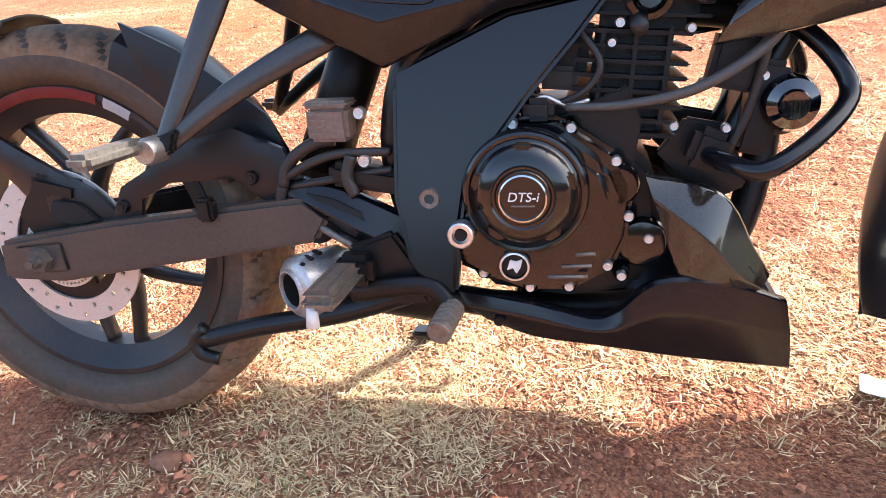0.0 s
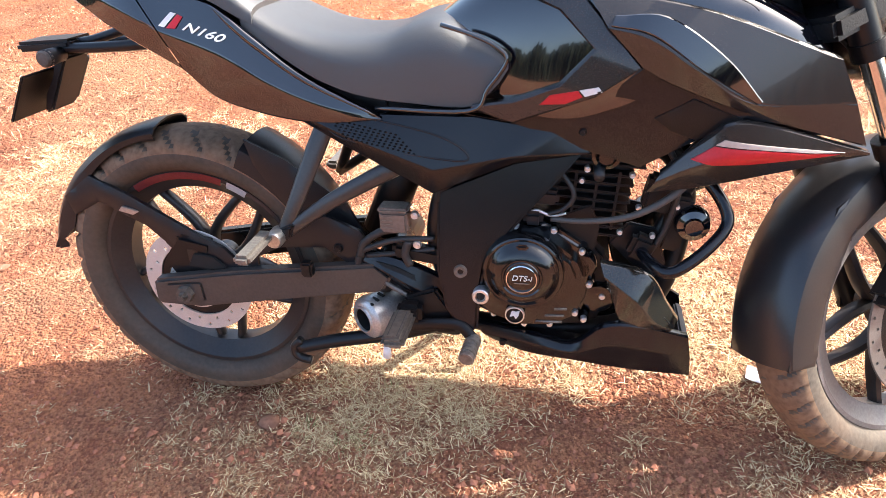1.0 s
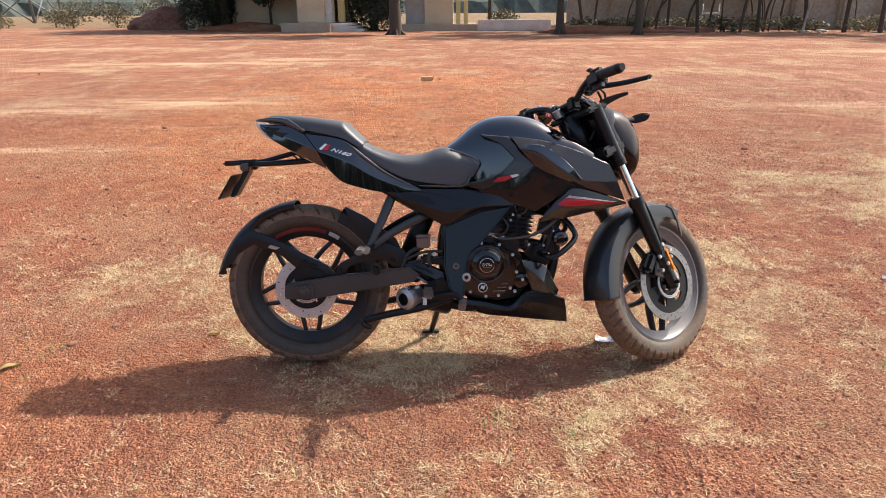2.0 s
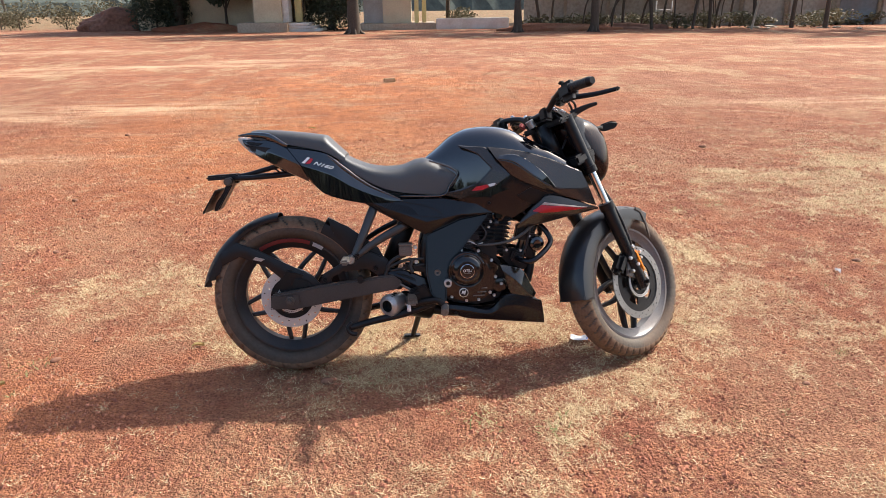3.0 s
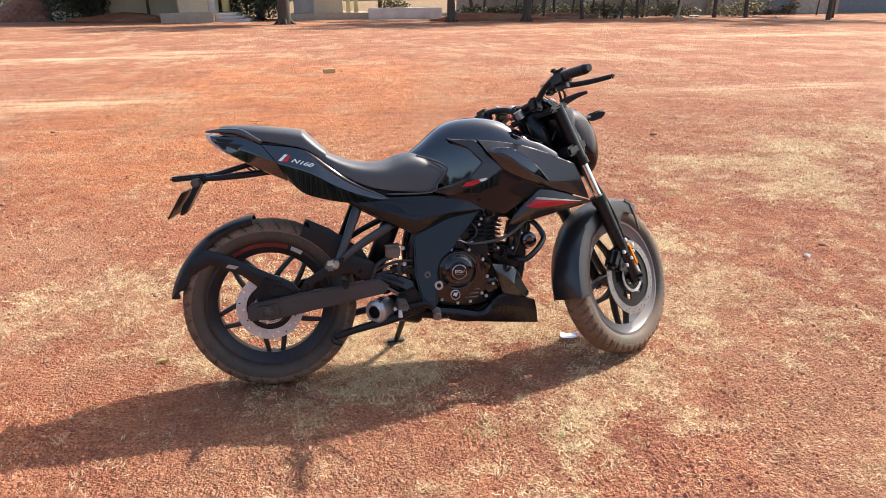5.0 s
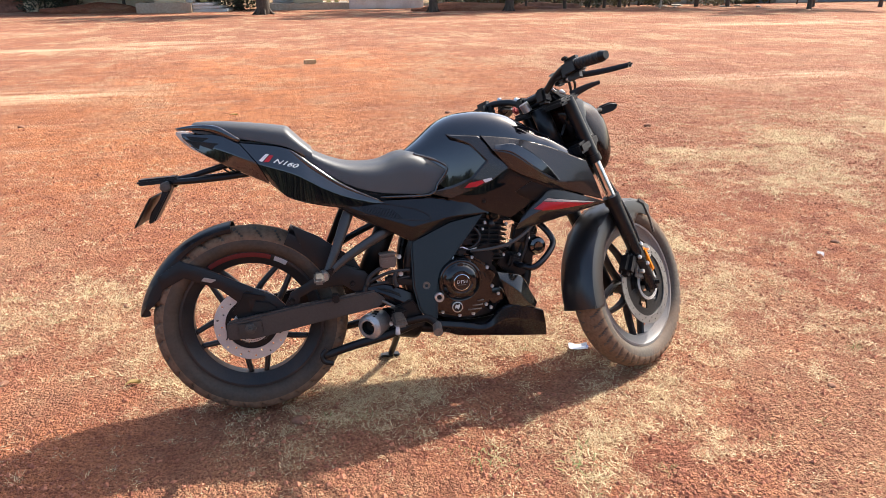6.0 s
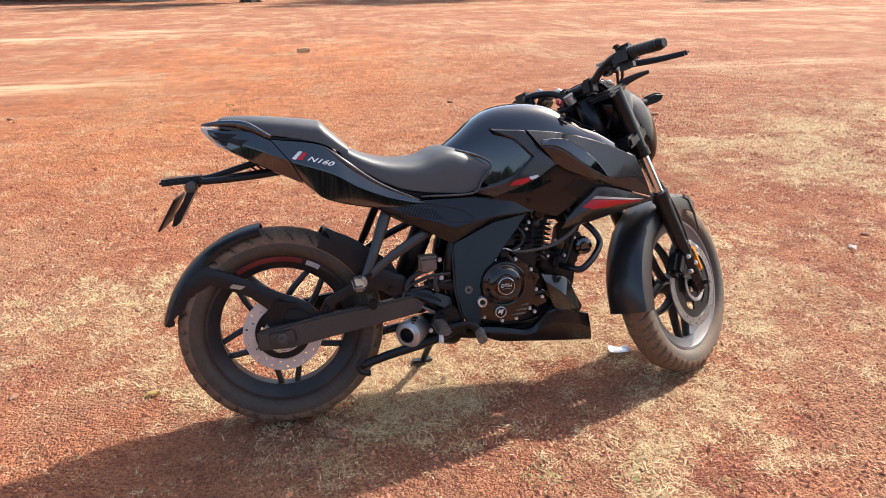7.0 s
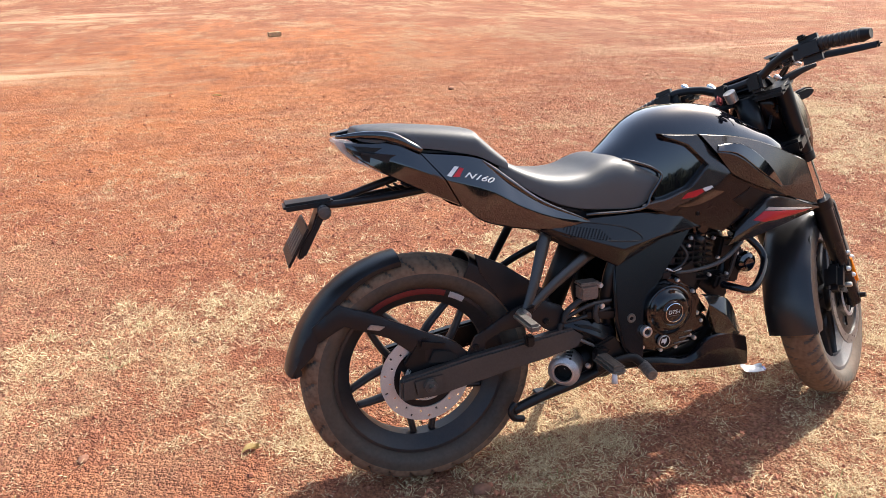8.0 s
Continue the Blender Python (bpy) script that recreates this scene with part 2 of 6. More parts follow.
# ---- the motorcycle: x ahead from the rear axle, y to its left, z up; it leans on its side stand ----
bike = tagged(new("motorcycle"), "black naked street motorcycle with red decals, leaning on its side stand", "motorcycle")
bike.matrix_basis = pose(0, 0, 0, -10, 0, 0)
REAR, FRONT = Vector((0, 0, 0.301)), Vector((1.317, 0, 0.284))
RAKE, STEER = radians(25.2), radians(35)
AXIS = Vector((-math.sin(RAKE), 0, math.cos(RAKE)))
AHEAD = Vector((math.cos(RAKE), 0, math.sin(RAKE)))
PIVOT = FRONT - 0.0436 * AHEAD
TURN = Matrix.Translation(PIVOT) @ Matrix.Rotation(STEER, 4, AXIS) @ Matrix.Translation(-PIVOT)


def fork_point(s, ahead=0.042, side=0.0):
    return PIVOT + AXIS * s + AHEAD * ahead + Vector((0, side, 0))


def tyre_mesh(c, R, w, bead, groove):
    """A tyre with a rounded crown, sidewalls and cut tread grooves."""
    bm = bmesh.new()
    hh = (R - bead) / 2
    mid = (R + bead) / 2
    seg, rows = groove * 9, 30
    grooved = lambda k, u, p: (k * groove / seg + (0.5 if p > 0 else 0) + (u - 0.05) * 1.5) % 1.0 < 0.15
    grid = []
    for k in range(seg):
        a = 2 * math.pi * k / seg
        ring = []
        for i in range(rows):
            p = math.pi * (-0.93 + 1.86 * i / (rows - 1))
            cy = math.sin(p)
            y = w / 2 * math.copysign(abs(cy) ** 0.9, cy)
            r = mid + hh * math.copysign(abs(math.cos(p)) ** 0.75, math.cos(p))
            u = abs(p) / math.pi
            cut = 0.0
            if 0.08 < u < 0.44:
                cut = 0.0045 if grooved(k, u, p) else 0.0
            if 0.62 < u < 0.655:
                cut = -0.0015
            if 0.70 < u < 0.72 or 0.80 < u < 0.83:
                cut = -0.0012
            s = 1 - cut / max(hh, 1e-3)
            r = mid + (r - mid) * s if cut else r
            ring.append(bm.verts.new(c + Vector((r * math.cos(a), y * (s if cut else 1), r * math.sin(a)))))
        grid.append(ring)
    for k in range(seg):
        for i in range(rows - 1):
            f = bm.faces.new((grid[k][i], grid[k][i + 1], grid[(k + 1) % seg][i + 1], grid[(k + 1) % seg][i]))
            p = math.pi * (-0.93 + 1.86 * (i + 0.5) / (rows - 1))
            u = abs(p) / math.pi
            f.material_index = 0 if u > 0.46 or 0.08 < u < 0.44 and grooved(k, u, p) else 1
    bmesh.ops.recalc_face_normals(bm, faces=bm.faces)
    return bm


def drilled_ring(c, r0, r1, y, thick, seg, rows, hole):
    """A flat ring with real openings where hole(k, row) says so."""
    bm = bmesh.new()
    vs = [[bm.verts.new(c + Vector(((r0 + (r1 - r0) * i / rows) * math.cos(2 * math.pi * k / seg), y, (r0 + (r1 - r0) * i / rows) * math.sin(2 * math.pi * k / seg)))) for i in range(rows + 1)] for k in range(seg)]
    for k in range(seg):
        for i in range(rows):
            if not hole(k, i):
                q = (k + 1) % seg
                bm.faces.new((vs[k][i], vs[k][i + 1], vs[q][i + 1], vs[q][i]))
    ext = bmesh.ops.extrude_face_region(bm, geom=bm.faces[:])
    bmesh.ops.translate(bm, verts=[v for v in ext["geom"] if isinstance(v, bmesh.types.BMVert)], vec=(0, thick, 0))
    bmesh.ops.delete(bm, geom=[v for v in bm.verts if not v.link_faces], context="VERTS")
    bmesh.ops.recalc_face_normals(bm, faces=bm.faces)
    return bm


def spoke_bar(c, rim, a, side):
    """One arm of a forked spoke, from the hub to the rim."""
    pts = []
    for r, d in ((0.032, 0.628), (0.072, 0.48), (0.108, 0.34), (0.148, 0.21), (rim + 0.004, 0.125)):
        pts.append(c + Vector((r * math.cos(a + side * d), 0.0, r * math.sin(a + side * d))))
    return tube(pts, (0.0115, 0.0085), 8, 4, 1.6)


def wheel(name, c, R, w, rimw, phase, groove, m, label, rim_mat, rubber):
    rim_r = 0.212
    h = rimw / 2
    ring = [(rim_r + 0.010, -h), (rim_r + 0.011, -h + 0.007), (rim_r - 0.006, -h + 0.012), (rim_r - 0.020, -0.022), (rim_r - 0.020, 0.022), (rim_r - 0.006, h - 0.012), (rim_r + 0.011, h - 0.007), (rim_r + 0.010, h),
            (rim_r + 0.002, h), (rim_r - 0.010, h - 0.010), (rim_r - 0.029, 0.020), (rim_r - 0.030, -0.020), (rim_r - 0.010, -h + 0.010), (rim_r + 0.002, -h)]
    bm = lathe(ring, c, 120, closed=True)
    hub = part(name, bm, rim_mat, bike, label, m)
    part("hub", lathe([(0, -0.055), (0.024, -0.055), (0.028, -0.05), (0.030, -0.03), (0.043, -0.022), (0.043, 0.022), (0.030, 0.03), (0.028, 0.055), (0, 0.055)], c, 32), M_DKRIM, hub, "", m)
    for k in range(5):
        for side in (-1, 1):
            part("spoke", spoke_bar(c, rim_r - 0.03, radians(phase + 72 * k), side), M_DKRIM, hub, "", m)
    t = part("tyre", tyre_mesh(c, R, w, rim_r + 0.004, groove), rubber, hub, "dusty tyre with soil-caked tread", m, 50)
    t.data.materials.append(M_TREAD)
    return hub


rear_wheel = wheel("rear_wheel", REAR, 0.301, 0.128, 0.088, -90, 30, None, "black alloy rear wheel with five forked spokes", M_DKRIM, M_DKRUBBER)
front_wheel = wheel("front_wheel", FRONT, 0.291, 0.100, 0.072, -90, 48, TURN, "black alloy front wheel with a dusty pale rim", M_RIM, M_RUBBER)
petal = lambda k, i: (i == 1 and k % 8 == 0) or (i == 3 and k % 8 == 4)
part("brake_disc", drilled_ring(REAR, 0.080, 0.114, -0.078, 0.004, 112, 5, petal), M_STEEL, rear_wheel, "drilled steel disc")
part("disc_carrier", drilled_ring(REAR, 0.030, 0.082, -0.074, 0.006, 60, 3, lambda k, i: i == 1 and k % 12 in (2, 3, 4, 5, 6)), M_CASE, rear_wheel)
part("sensor_ring", drilled_ring(REAR, 0.046, 0.056, -0.088, 0.003, 96, 3, lambda k, i: i == 1 and k % 2 == 0), M_STEEL, rear_wheel)
part("brake_disc", drilled_ring(FRONT, 0.116, 0.143, -0.070, 0.004, 160, 5, petal), M_FDISC, front_wheel, "large drilled steel disc", TURN)
part("disc_carrier", drilled_ring(FRONT, 0.030, 0.118, -0.066, 0.006, 60, 3, lambda k, i: i == 1 and k % 12 in (2, 3, 4, 5, 6, 7)), M_CASE, front_wheel, "", TURN)
part("sensor_ring", drilled_ring(FRONT, 0.050, 0.060, -0.078, 0.003, 100, 3, lambda k, i: i == 1 and k % 2 == 0), M_STEEL, front_wheel, "", TURN)


def rim_tape(a0, a1, mt, label):
    bm = bmesh.new()
    prev = None
    for k in range(25):
        a = radians(a0 + (a1 - a0) * k / 24)
        row = [bm.verts.new(REAR + Vector((r * math.cos(a), y, r * math.sin(a)))) for r, y in ((0.2060, -0.0432), (0.214, -0.0465), (0.221, -0.0460))]
        if prev:
            for i in range(2):
                bm.faces.new((prev[i], row[i], row[i + 1], prev[i + 1]))
        prev = row
    bmesh.ops.solidify(bm, geom=bm.faces[:], thickness=0.0012)
    part("rim_tape", bm, mt, rear_wheel, label)


rim_tape(70, 122, M_DKRED, "red rim tape")
rim_tape(56, 67, M_WHITE, "white rim tape")

# swingarm, axle and chain side
SWING = [(-0.074, 0.268), (-0.070, 0.322), (-0.05, 0.326), (0.111, 0.352), (0.389, 0.384), (0.42, 0.36), (0.40, 0.328), (0.2, 0.296), (0.02, 0.266)]
swingarm = part("swingarm", slab(SWING, -0.122, -0.092, 0.006), M_DUSTY, bike, "matt black box-section swingarm")
part("swingarm_beam", slab(SWING, 0.092, 0.122, 0.006), M_FRAME, swingarm)
part("cross_tube", tube([(0.40, -0.115, 0.355), (0.40, 0.115, 0.355)], 0.030, 16), M_FRAME, swingarm)
part("axle_plate", slab([(-0.035, 0.278), (-0.04, 0.318), (0.035, 0.326), (0.038, 0.284)], -0.1255, -0.120, 0.003), M_DUSTY, swingarm)
part("axle_nut", merge(lathe([(0, -0.022), (0.008, -0.022), (0.009, -0.012), (0.017, -0.012), (0.018, 0), (0.018, 0.004)], (0, -0.124, 0.301), 6), lathe([(0, -0.02), (0.006, -0.02), (0.006, 0)], (0, -0.13, 0.301), 12)), M_PEGPAD, swingarm, "dull axle nut")
part("spool_bracket", block((0.262, -0.126, 0.372), (0.022, 0.02, 0.03), 0.004), M_CASE, swingarm)
caliper_plate = slab([(-0.03, 0.31), (-0.055, 0.352), (-0.02, 0.40), (0.05, 0.385), (0.09, 0.365), (0.075, 0.34)], -0.092, -0.078, 0.004)
part("rear_caliper", merge(caliper_plate, block((0.02, -0.083, 0.392), (0.075, 0.036, 0.030), 0.008, 12)), M_CASE, bike, "black rear brake caliper")

# tyre hugger: arch, arm and front inner guard
def arch(c, r, a0, a1, half, drop0, n=22, flare=0.0, drop1=None):
    bm = bmesh.new()
    rows = []
    for k in range(n + 1):
        u = k / n
        a = radians(a0 + (a1 - a0) * u)
        rr = r + flare * u * u
        drop = drop0 + ((drop1 if drop1 is not None else drop0) - drop0) * u ** 1.5
        if drop1 is not None and u > 0.84:
            drop *= 1 - 0.80 * (u - 0.84) / 0.16
        prof = [(-half, -drop), (-half - 0.002, -drop * 0.5), (-half, -0.012), (-half * 0.82, -0.002), (-half * 0.4, 0.004), (0, 0.006), (half * 0.4, 0.004), (half * 0.82, -0.002), (half, -0.012), (half + 0.002, -drop * 0.5), (half, -drop)]
        rows.append([bm.verts.new(c + Vector(((rr + dz) * math.cos(a), y, (rr + dz) * math.sin(a)))) for y, dz in prof])
    for a, b in zip(rows, rows[1:]):
        for i in range(len(a) - 1):
            bm.faces.new((a[i], b[i], b[i + 1], a[i + 1]))
    bmesh.ops.recalc_face_normals(bm, faces=bm.faces)
    bmesh.ops.solidify(bm, geom=bm.faces[:], thickness=0.003)
    return bm


hugger = part("tyre_hugger", arch(REAR, 0.313, 97, 171, 0.062, 0.018, 26, 0.020, 0.055), M_PLASTIC, bike, "matt black plastic tyre hugger")
ARM = [(-0.262, 0.47), (-0.195, 0.516), (-0.118, 0.486), (-0.006, 0.43), (0.08, 0.388), (0.118, 0.345), (0.09, 0.335), (-0.012, 0.334), (-0.032, 0.375), (-0.084, 0.42), (-0.185, 0.462), (-0.25, 0.43)]
arm_y = lambda x, z: -0.068 - 0.03 * min(max((x + 0.2) / 0.25, 0), 1)
part("hugger_arm", panel(ARM, arm_y, 0.008, 0.004), M_PLASTIC, hugger)
# solid dark slab on the arm, painting the opening as shade
part("hugger_window_shade", slab([(0.005, 0.35), (0.02, 0.378), (0.06, 0.372), (0.085, 0.35), (0.05, 0.343)], -0.1045, -0.098, 0.0015), M_DKHOLE, hugger)
part("hugger_logo_patch", slab([(-0.135, 0.452), (-0.125, 0.462), (-0.09, 0.452), (-0.105, 0.444)], -0.0835, -0.078, 0.001), M_ALLOY, hugger, "small bare patch")
guard = part("inner_guard", arch(REAR, 0.318, 64, 22, 0.066, 0.05, 16), M_PLASTIC, bike, "black inner mudguard ahead of the rear tyre")
part("guard_side", panel([(0.148, 0.598), (0.221, 0.562), (0.33, 0.48), (0.36, 0.42), (0.25, 0.41), (0.215, 0.464), (0.16, 0.55)], lambda x, z: -0.072, 0.006, 0.003), M_PLASTIC, guard)
HEEL = [(0.105, 0.352), (0.128, 0.395), (0.16, 0.412), (0.234, 0.452), (0.30, 0.468), (0.36, 0.442), (0.395, 0.386), (0.33, 0.376), (0.29, 0.405), (0.20, 0.40), (0.155, 0.378), (0.15, 0.355)]
heel = part("heel_plate", panel(HEEL, lambda x, z: -0.104, 0.008, 0.003), M_PLASTIC, bike, "black side plate above the swingarm")
for x, z in ((0.128, 0.37), (0.318, 0.407)):
    part("bolt", bolt_head(x, -0.105, z, 0.009, 0.006), M_CASE, heel)

# pillion peg bracket and peg
peg_br = part("pillion_peg_bracket", tube([(0.236, -0.158, 0.452), (0.27, -0.144, 0.52), (0.305, -0.120, 0.60), (0.335, -0.100, 0.665)], (0.010, 0.014, 0.017, 0.016), 12, 4, 0.42), M_ARM, bike, "black forked peg bracket")
part("strut", tube([(0.236, -0.158, 0.452), (0.33, -0.137, 0.515), (0.45, -0.106, 0.575)], (0.010, 0.014, 0.017), 12, 4, 0.42), M_ARM, peg_br)
part("strut_web", slab([(0.22, 0.44), (0.232, 0.468), (0.265, 0.478), (0.255, 0.45)], -0.166, -0.150, 0.004), M_FRAME, peg_br)
part("peg_boss", lathe([(0, -0.012), (0.013, -0.012), (0.016, -0.006), (0.016, 0.02), (0, 0.02)], (0.232, -0.172, 0.455), 18), M_ALLOY, peg_br, "bare metal peg pivot")
part("pillion_peg", block((0.217, -0.222, 0.462), (0.030, 0.105, 0.018), 0.006), M_PEG, peg_br, "worn grey pillion footpeg")
for k, (y0, y1) in enumerate(((-0.15, 0.15),)):
    part("far_bracket", tube([(0.236, 0.158, 0.452), (0.27, 0.142, 0.52), (0.305, 0.116, 0.60), (0.335, 0.098, 0.665)], (0.009, 0.012, 0.013, 0.012), 8, 3, 0.5), M_FRAME, peg_br)
    part("far_strut", tube([(0.236, 0.158, 0.452), (0.33, 0.135, 0.515), (0.45, 0.104, 0.575)], (0.009, 0.011, 0.012), 8, 3, 0.5), M_FRAME, peg_br)
    part("far_peg", block((0.217, 0.222, 0.462), (0.030, 0.105, 0.018), 0.006), M_PEG, peg_br)





# frame spine and subframe
frame_main = part("frame", tube([(0.52, -0.07, 0.30), (0.50, -0.085, 0.45), (0.56, -0.085, 0.58), (0.75, -0.07, 0.66), (0.98, -0.03, 0.80)], 0.018, 10), M_FRAME, bike, "black tubular steel frame")
part("frame_tube", tube([(0.52, 0.07, 0.30), (0.50, 0.085, 0.45), (0.56, 0.085, 0.58), (0.75, 0.07, 0.66), (0.98, 0.03, 0.80)], 0.018, 10), M_FRAME, frame_main)
for s in (-1, 1):
    part("down_tube", tube([(1.03, s * 0.02, 0.72), (0.94, s * 0.035, 0.56), (0.865, s * 0.045, 0.40)], 0.014, 10), M_FRAME, frame_main)
    part("seat_rail", tube([(0.55, s * 0.08, 0.62), (0.30, s * 0.09, 0.66), (0.05, s * 0.075, 0.80), (-0.05, s * 0.06, 0.84)], 0.012, 8), M_FRAME, frame_main)
    part("engine_hanger", slab([(0.83, 0.46), (0.88, 0.45), (0.90, 0.38), (0.86, 0.36), (0.80, 0.42)], s * 0.05 - 0.005, s * 0.05 + 0.005, 0.003), M_FRAME, frame_main)
part("head_stock", tube([tuple(PIVOT + AXIS * 0.56), tuple(PIVOT + AXIS * 0.72)], 0.03, 16), M_FRAME, frame_main)
part("rear_shock", tube([(0.37, 0, 0.40), (0.46, 0, 0.60)], 0.035, 16), M_CASE, bike, "dark monoshock behind the engine")
part("under_seat_box", slab([(0.33, 0.62), (0.40, 0.58), (0.50, 0.54), (0.56, 0.62), (0.60, 0.66), (0.30, 0.70), (0.24, 0.70)], -0.085, 0.085, 0.008), M_PLASTIC, bike)

PLATE = [(0.508, 0.528), (0.638, 0.583), (0.752, 0.602), (0.712, 0.552), (0.660, 0.492), (0.616, 0.434), (0.592, 0.402), (0.582, 0.34), (0.578, 0.272), (0.548, 0.272), (0.520, 0.312), (0.505, 0.385), (0.506, 0.44)]
for flip in (0, 1):
    b = slab(PLATE, -0.126, -0.104, 0.006, 3)
    for v in b.verts:
        v.co.y += 0.15 * (v.co.z - 0.40)
    fp = part("pivot_cover", mirrored(b) if flip else b, M_SATIN, bike, "satin black frame pivot cover")
    if not flip:
        part("pivot_bolt", lathe([(0, -0.008), (0.005, -0.008), (0.006, -0.012), (0.011, -0.0125), (0.0125, -0.008), (0.013, -0.002), (0.017, -0.001), (0.018, 0.004)], (0.548, -0.1195, 0.386), 28), M_PEG, fp, "grey pivot bolt")
SIDE = [[(0.222, -0.122, 0.700), (0.423, -0.126, 0.666), (0.579, -0.123, 0.664), (0.702, -0.118, 0.642), (0.757, -0.110, 0.606)],
        [(0.230, -0.129, 0.691), (0.372, -0.147, 0.632), (0.512, -0.152, 0.580), (0.640, -0.139, 0.602), (0.757, -0.113, 0.603)],
        [(0.236, -0.125, 0.682), (0.362, -0.134, 0.612), (0.506, -0.132, 0.532), (0.637, -0.124, 0.586), (0.757, -0.112, 0.601)]]
for flip in (0, 1):
    b = shell(SIDE, 0.012, 5, False)
    if not flip:
        side_y = surface_of(b)
    sc = weighted(part("side_cover", mirrored(b) if flip else b, M_SATIN, bike, "satin black side cover with moulded vents"))
    if not flip:
        # near-black dots just proud of the cover imitate shaded holes
        mesh_bm = bmesh.new()
        for i in range(14):
            for k in range(6):
                x0, z0 = 0.342 + i * 0.0085 + k * 0.006, 0.660 - i * 0.0019 - k * 0.0058
                ring = [mesh_bm.verts.new((x0 + 0.0026 * math.cos(a * math.pi / 3), side_y(x0, z0) - 0.0006, z0 + 0.0018 * math.sin(a * math.pi / 3))) for a in range(6)]
                mesh_bm.faces.new(ring)
        bmesh.ops.solidify(mesh_bm, geom=mesh_bm.faces[:], thickness=0.0025)
        part("vent_shade_dots", mesh_bm, M_DKHOLE, sc, "dark raised dots painting the shade of vent holes")
        vent = [(0.322, 0.676), (0.520, 0.634), (0.560, 0.596), (0.365, 0.628), (0.322, 0.676)]
        part("vent_lip", tube([(x, side_y(x, z) - 0.0005, z) for x, z in vent], 0.0016, 6, 8), M_SATIN, sc)

# tail
TAIL_F = [[(0.019, -0.108, 0.862), (0.157, -0.118, 0.838), (0.228, -0.124, 0.777), (0.307, -0.128, 0.720), (0.429, -0.134, 0.662)],
          [(0.069, -0.134, 0.799), (0.172, -0.142, 0.763), (0.253, -0.143, 0.716), (0.337, -0.140, 0.681), (0.429, -0.134, 0.660)],
          [(0.104, -0.133, 0.732), (0.156, -0.139, 0.690), (0.250, -0.141, 0.662), (0.341, -0.139, 0.650), (0.429, -0.134, 0.657)]]
TAIL_R = [[(-0.145, -0.066, 0.894), (-0.077, -0.084, 0.890), (-0.029, -0.095, 0.892), (0.015, -0.108, 0.863)],
          [(-0.143, -0.070, 0.886), (-0.081, -0.096, 0.862), (-0.011, -0.118, 0.834), (0.065, -0.133, 0.800)],
          [(-0.139, -0.069, 0.875), (-0.103, -0.090, 0.844), (-0.018, -0.113, 0.793), (0.100, -0.131, 0.734)]]
for flip in (0, 1):
    b = shell(TAIL_R, 0.012, 10)
    weighted(part("tail_cowl", mirrored(b) if flip else b, M_GLOSS, bike, "gloss black tail cowl"))
    b = shell(TAIL_F, 0.012, 8)
    if not flip:
        tail_y = surface_of(b)
    tp = weighted(part("tail_panel", mirrored(b) if flip else b, M_GLOSS, bike, "gloss black tail panel with model lettering"))
    if not flip:
        tail_panel = tp
    s = 1 if flip else -1
    part("panel_bead", tube([(0.160, s * 0.119, 0.834), (0.192, s * 0.1215, 0.806), (0.228, s * 0.1245, 0.776), (0.307, s * 0.1285, 0.719), (0.422, s * 0.134, 0.664)], (0.0015, 0.0070, 0.0075, 0.0055, 0.0015), 14, 6), M_GLOSS, tp, "polished upper edge")
    part("grab_rail", tube([(-0.160, s * 0.050, 0.906), (-0.10, s * 0.078, 0.908), (-0.04, s * 0.100, 0.899), (0.022, s * 0.116, 0.866)], (0.004, 0.009, 0.012, 0.006), 10, 5, 0.7), M_GLOSS, bike, "gloss black grab rail")
part("tail_core", slab([(-0.14, 0.888), (0.0, 0.868), (0.13, 0.852), (0.22, 0.79), (0.32, 0.72), (0.44, 0.69), (0.44, 0.665), (0.30, 0.68), (0.15, 0.705), (0.05, 0.768), (-0.06, 0.832), (-0.12, 0.858)], -0.105, 0.105, 0.030), M_PLASTIC, bike)
part("tail_lamp", slab([(-0.166, 0.896), (-0.158, 0.902), (-0.12, 0.893), (-0.135, 0.872), (-0.108, 0.852), (-0.055, 0.826), (-0.07, 0.824), (-0.125, 0.848), (-0.152, 0.875)], -0.052, 0.052, 0.004), M_LENS, bike, "clear-edged tail lamp")
part("tail_lamp_strip", tube([(-0.118, -0.078, 0.852), (-0.07, -0.092, 0.826), (-0.03, -0.102, 0.806)], 0.004, 8, 4), M_LENS, bike, "clear lamp strip")

# seats
def saddle(stations, power=2.4, m=18):
    """A padded form: (x, top, half width, bottom) across, rounded over the top."""
    bm = bmesh.new()
    path = smooth_path(stations_pts(stations), 5)
    wid = smooth_path([(s[0], s[2], 0) for s in stations], 5)
    bot = smooth_path([(s[0], 0, s[3]) for s in stations], 5)
    pw = smooth_path([(s[0], s[4] if len(s) > 4 else power, 0) for s in stations], 5)
    rings = []
    for p, w, b, e in zip(path, wid, bot, pw):
        power = e.y
        ring = []
        for i in range(m + 1):
            a = math.pi * i / m
            ca, sa = math.cos(a), math.sin(a)
            ring.append((p.x, w.y * math.copysign(abs(ca) ** (2 / power), ca), b.z + (p.z - b.z) * abs(sa) ** (2 / power)))
        rings.append(ring)
    ring_loft(bm, rings)
    bmesh.ops.recalc_face_normals(bm, faces=bm.faces)
    return bm


def stations_pts(stations):
    return [(s[0], 0, s[1]) for s in stations]


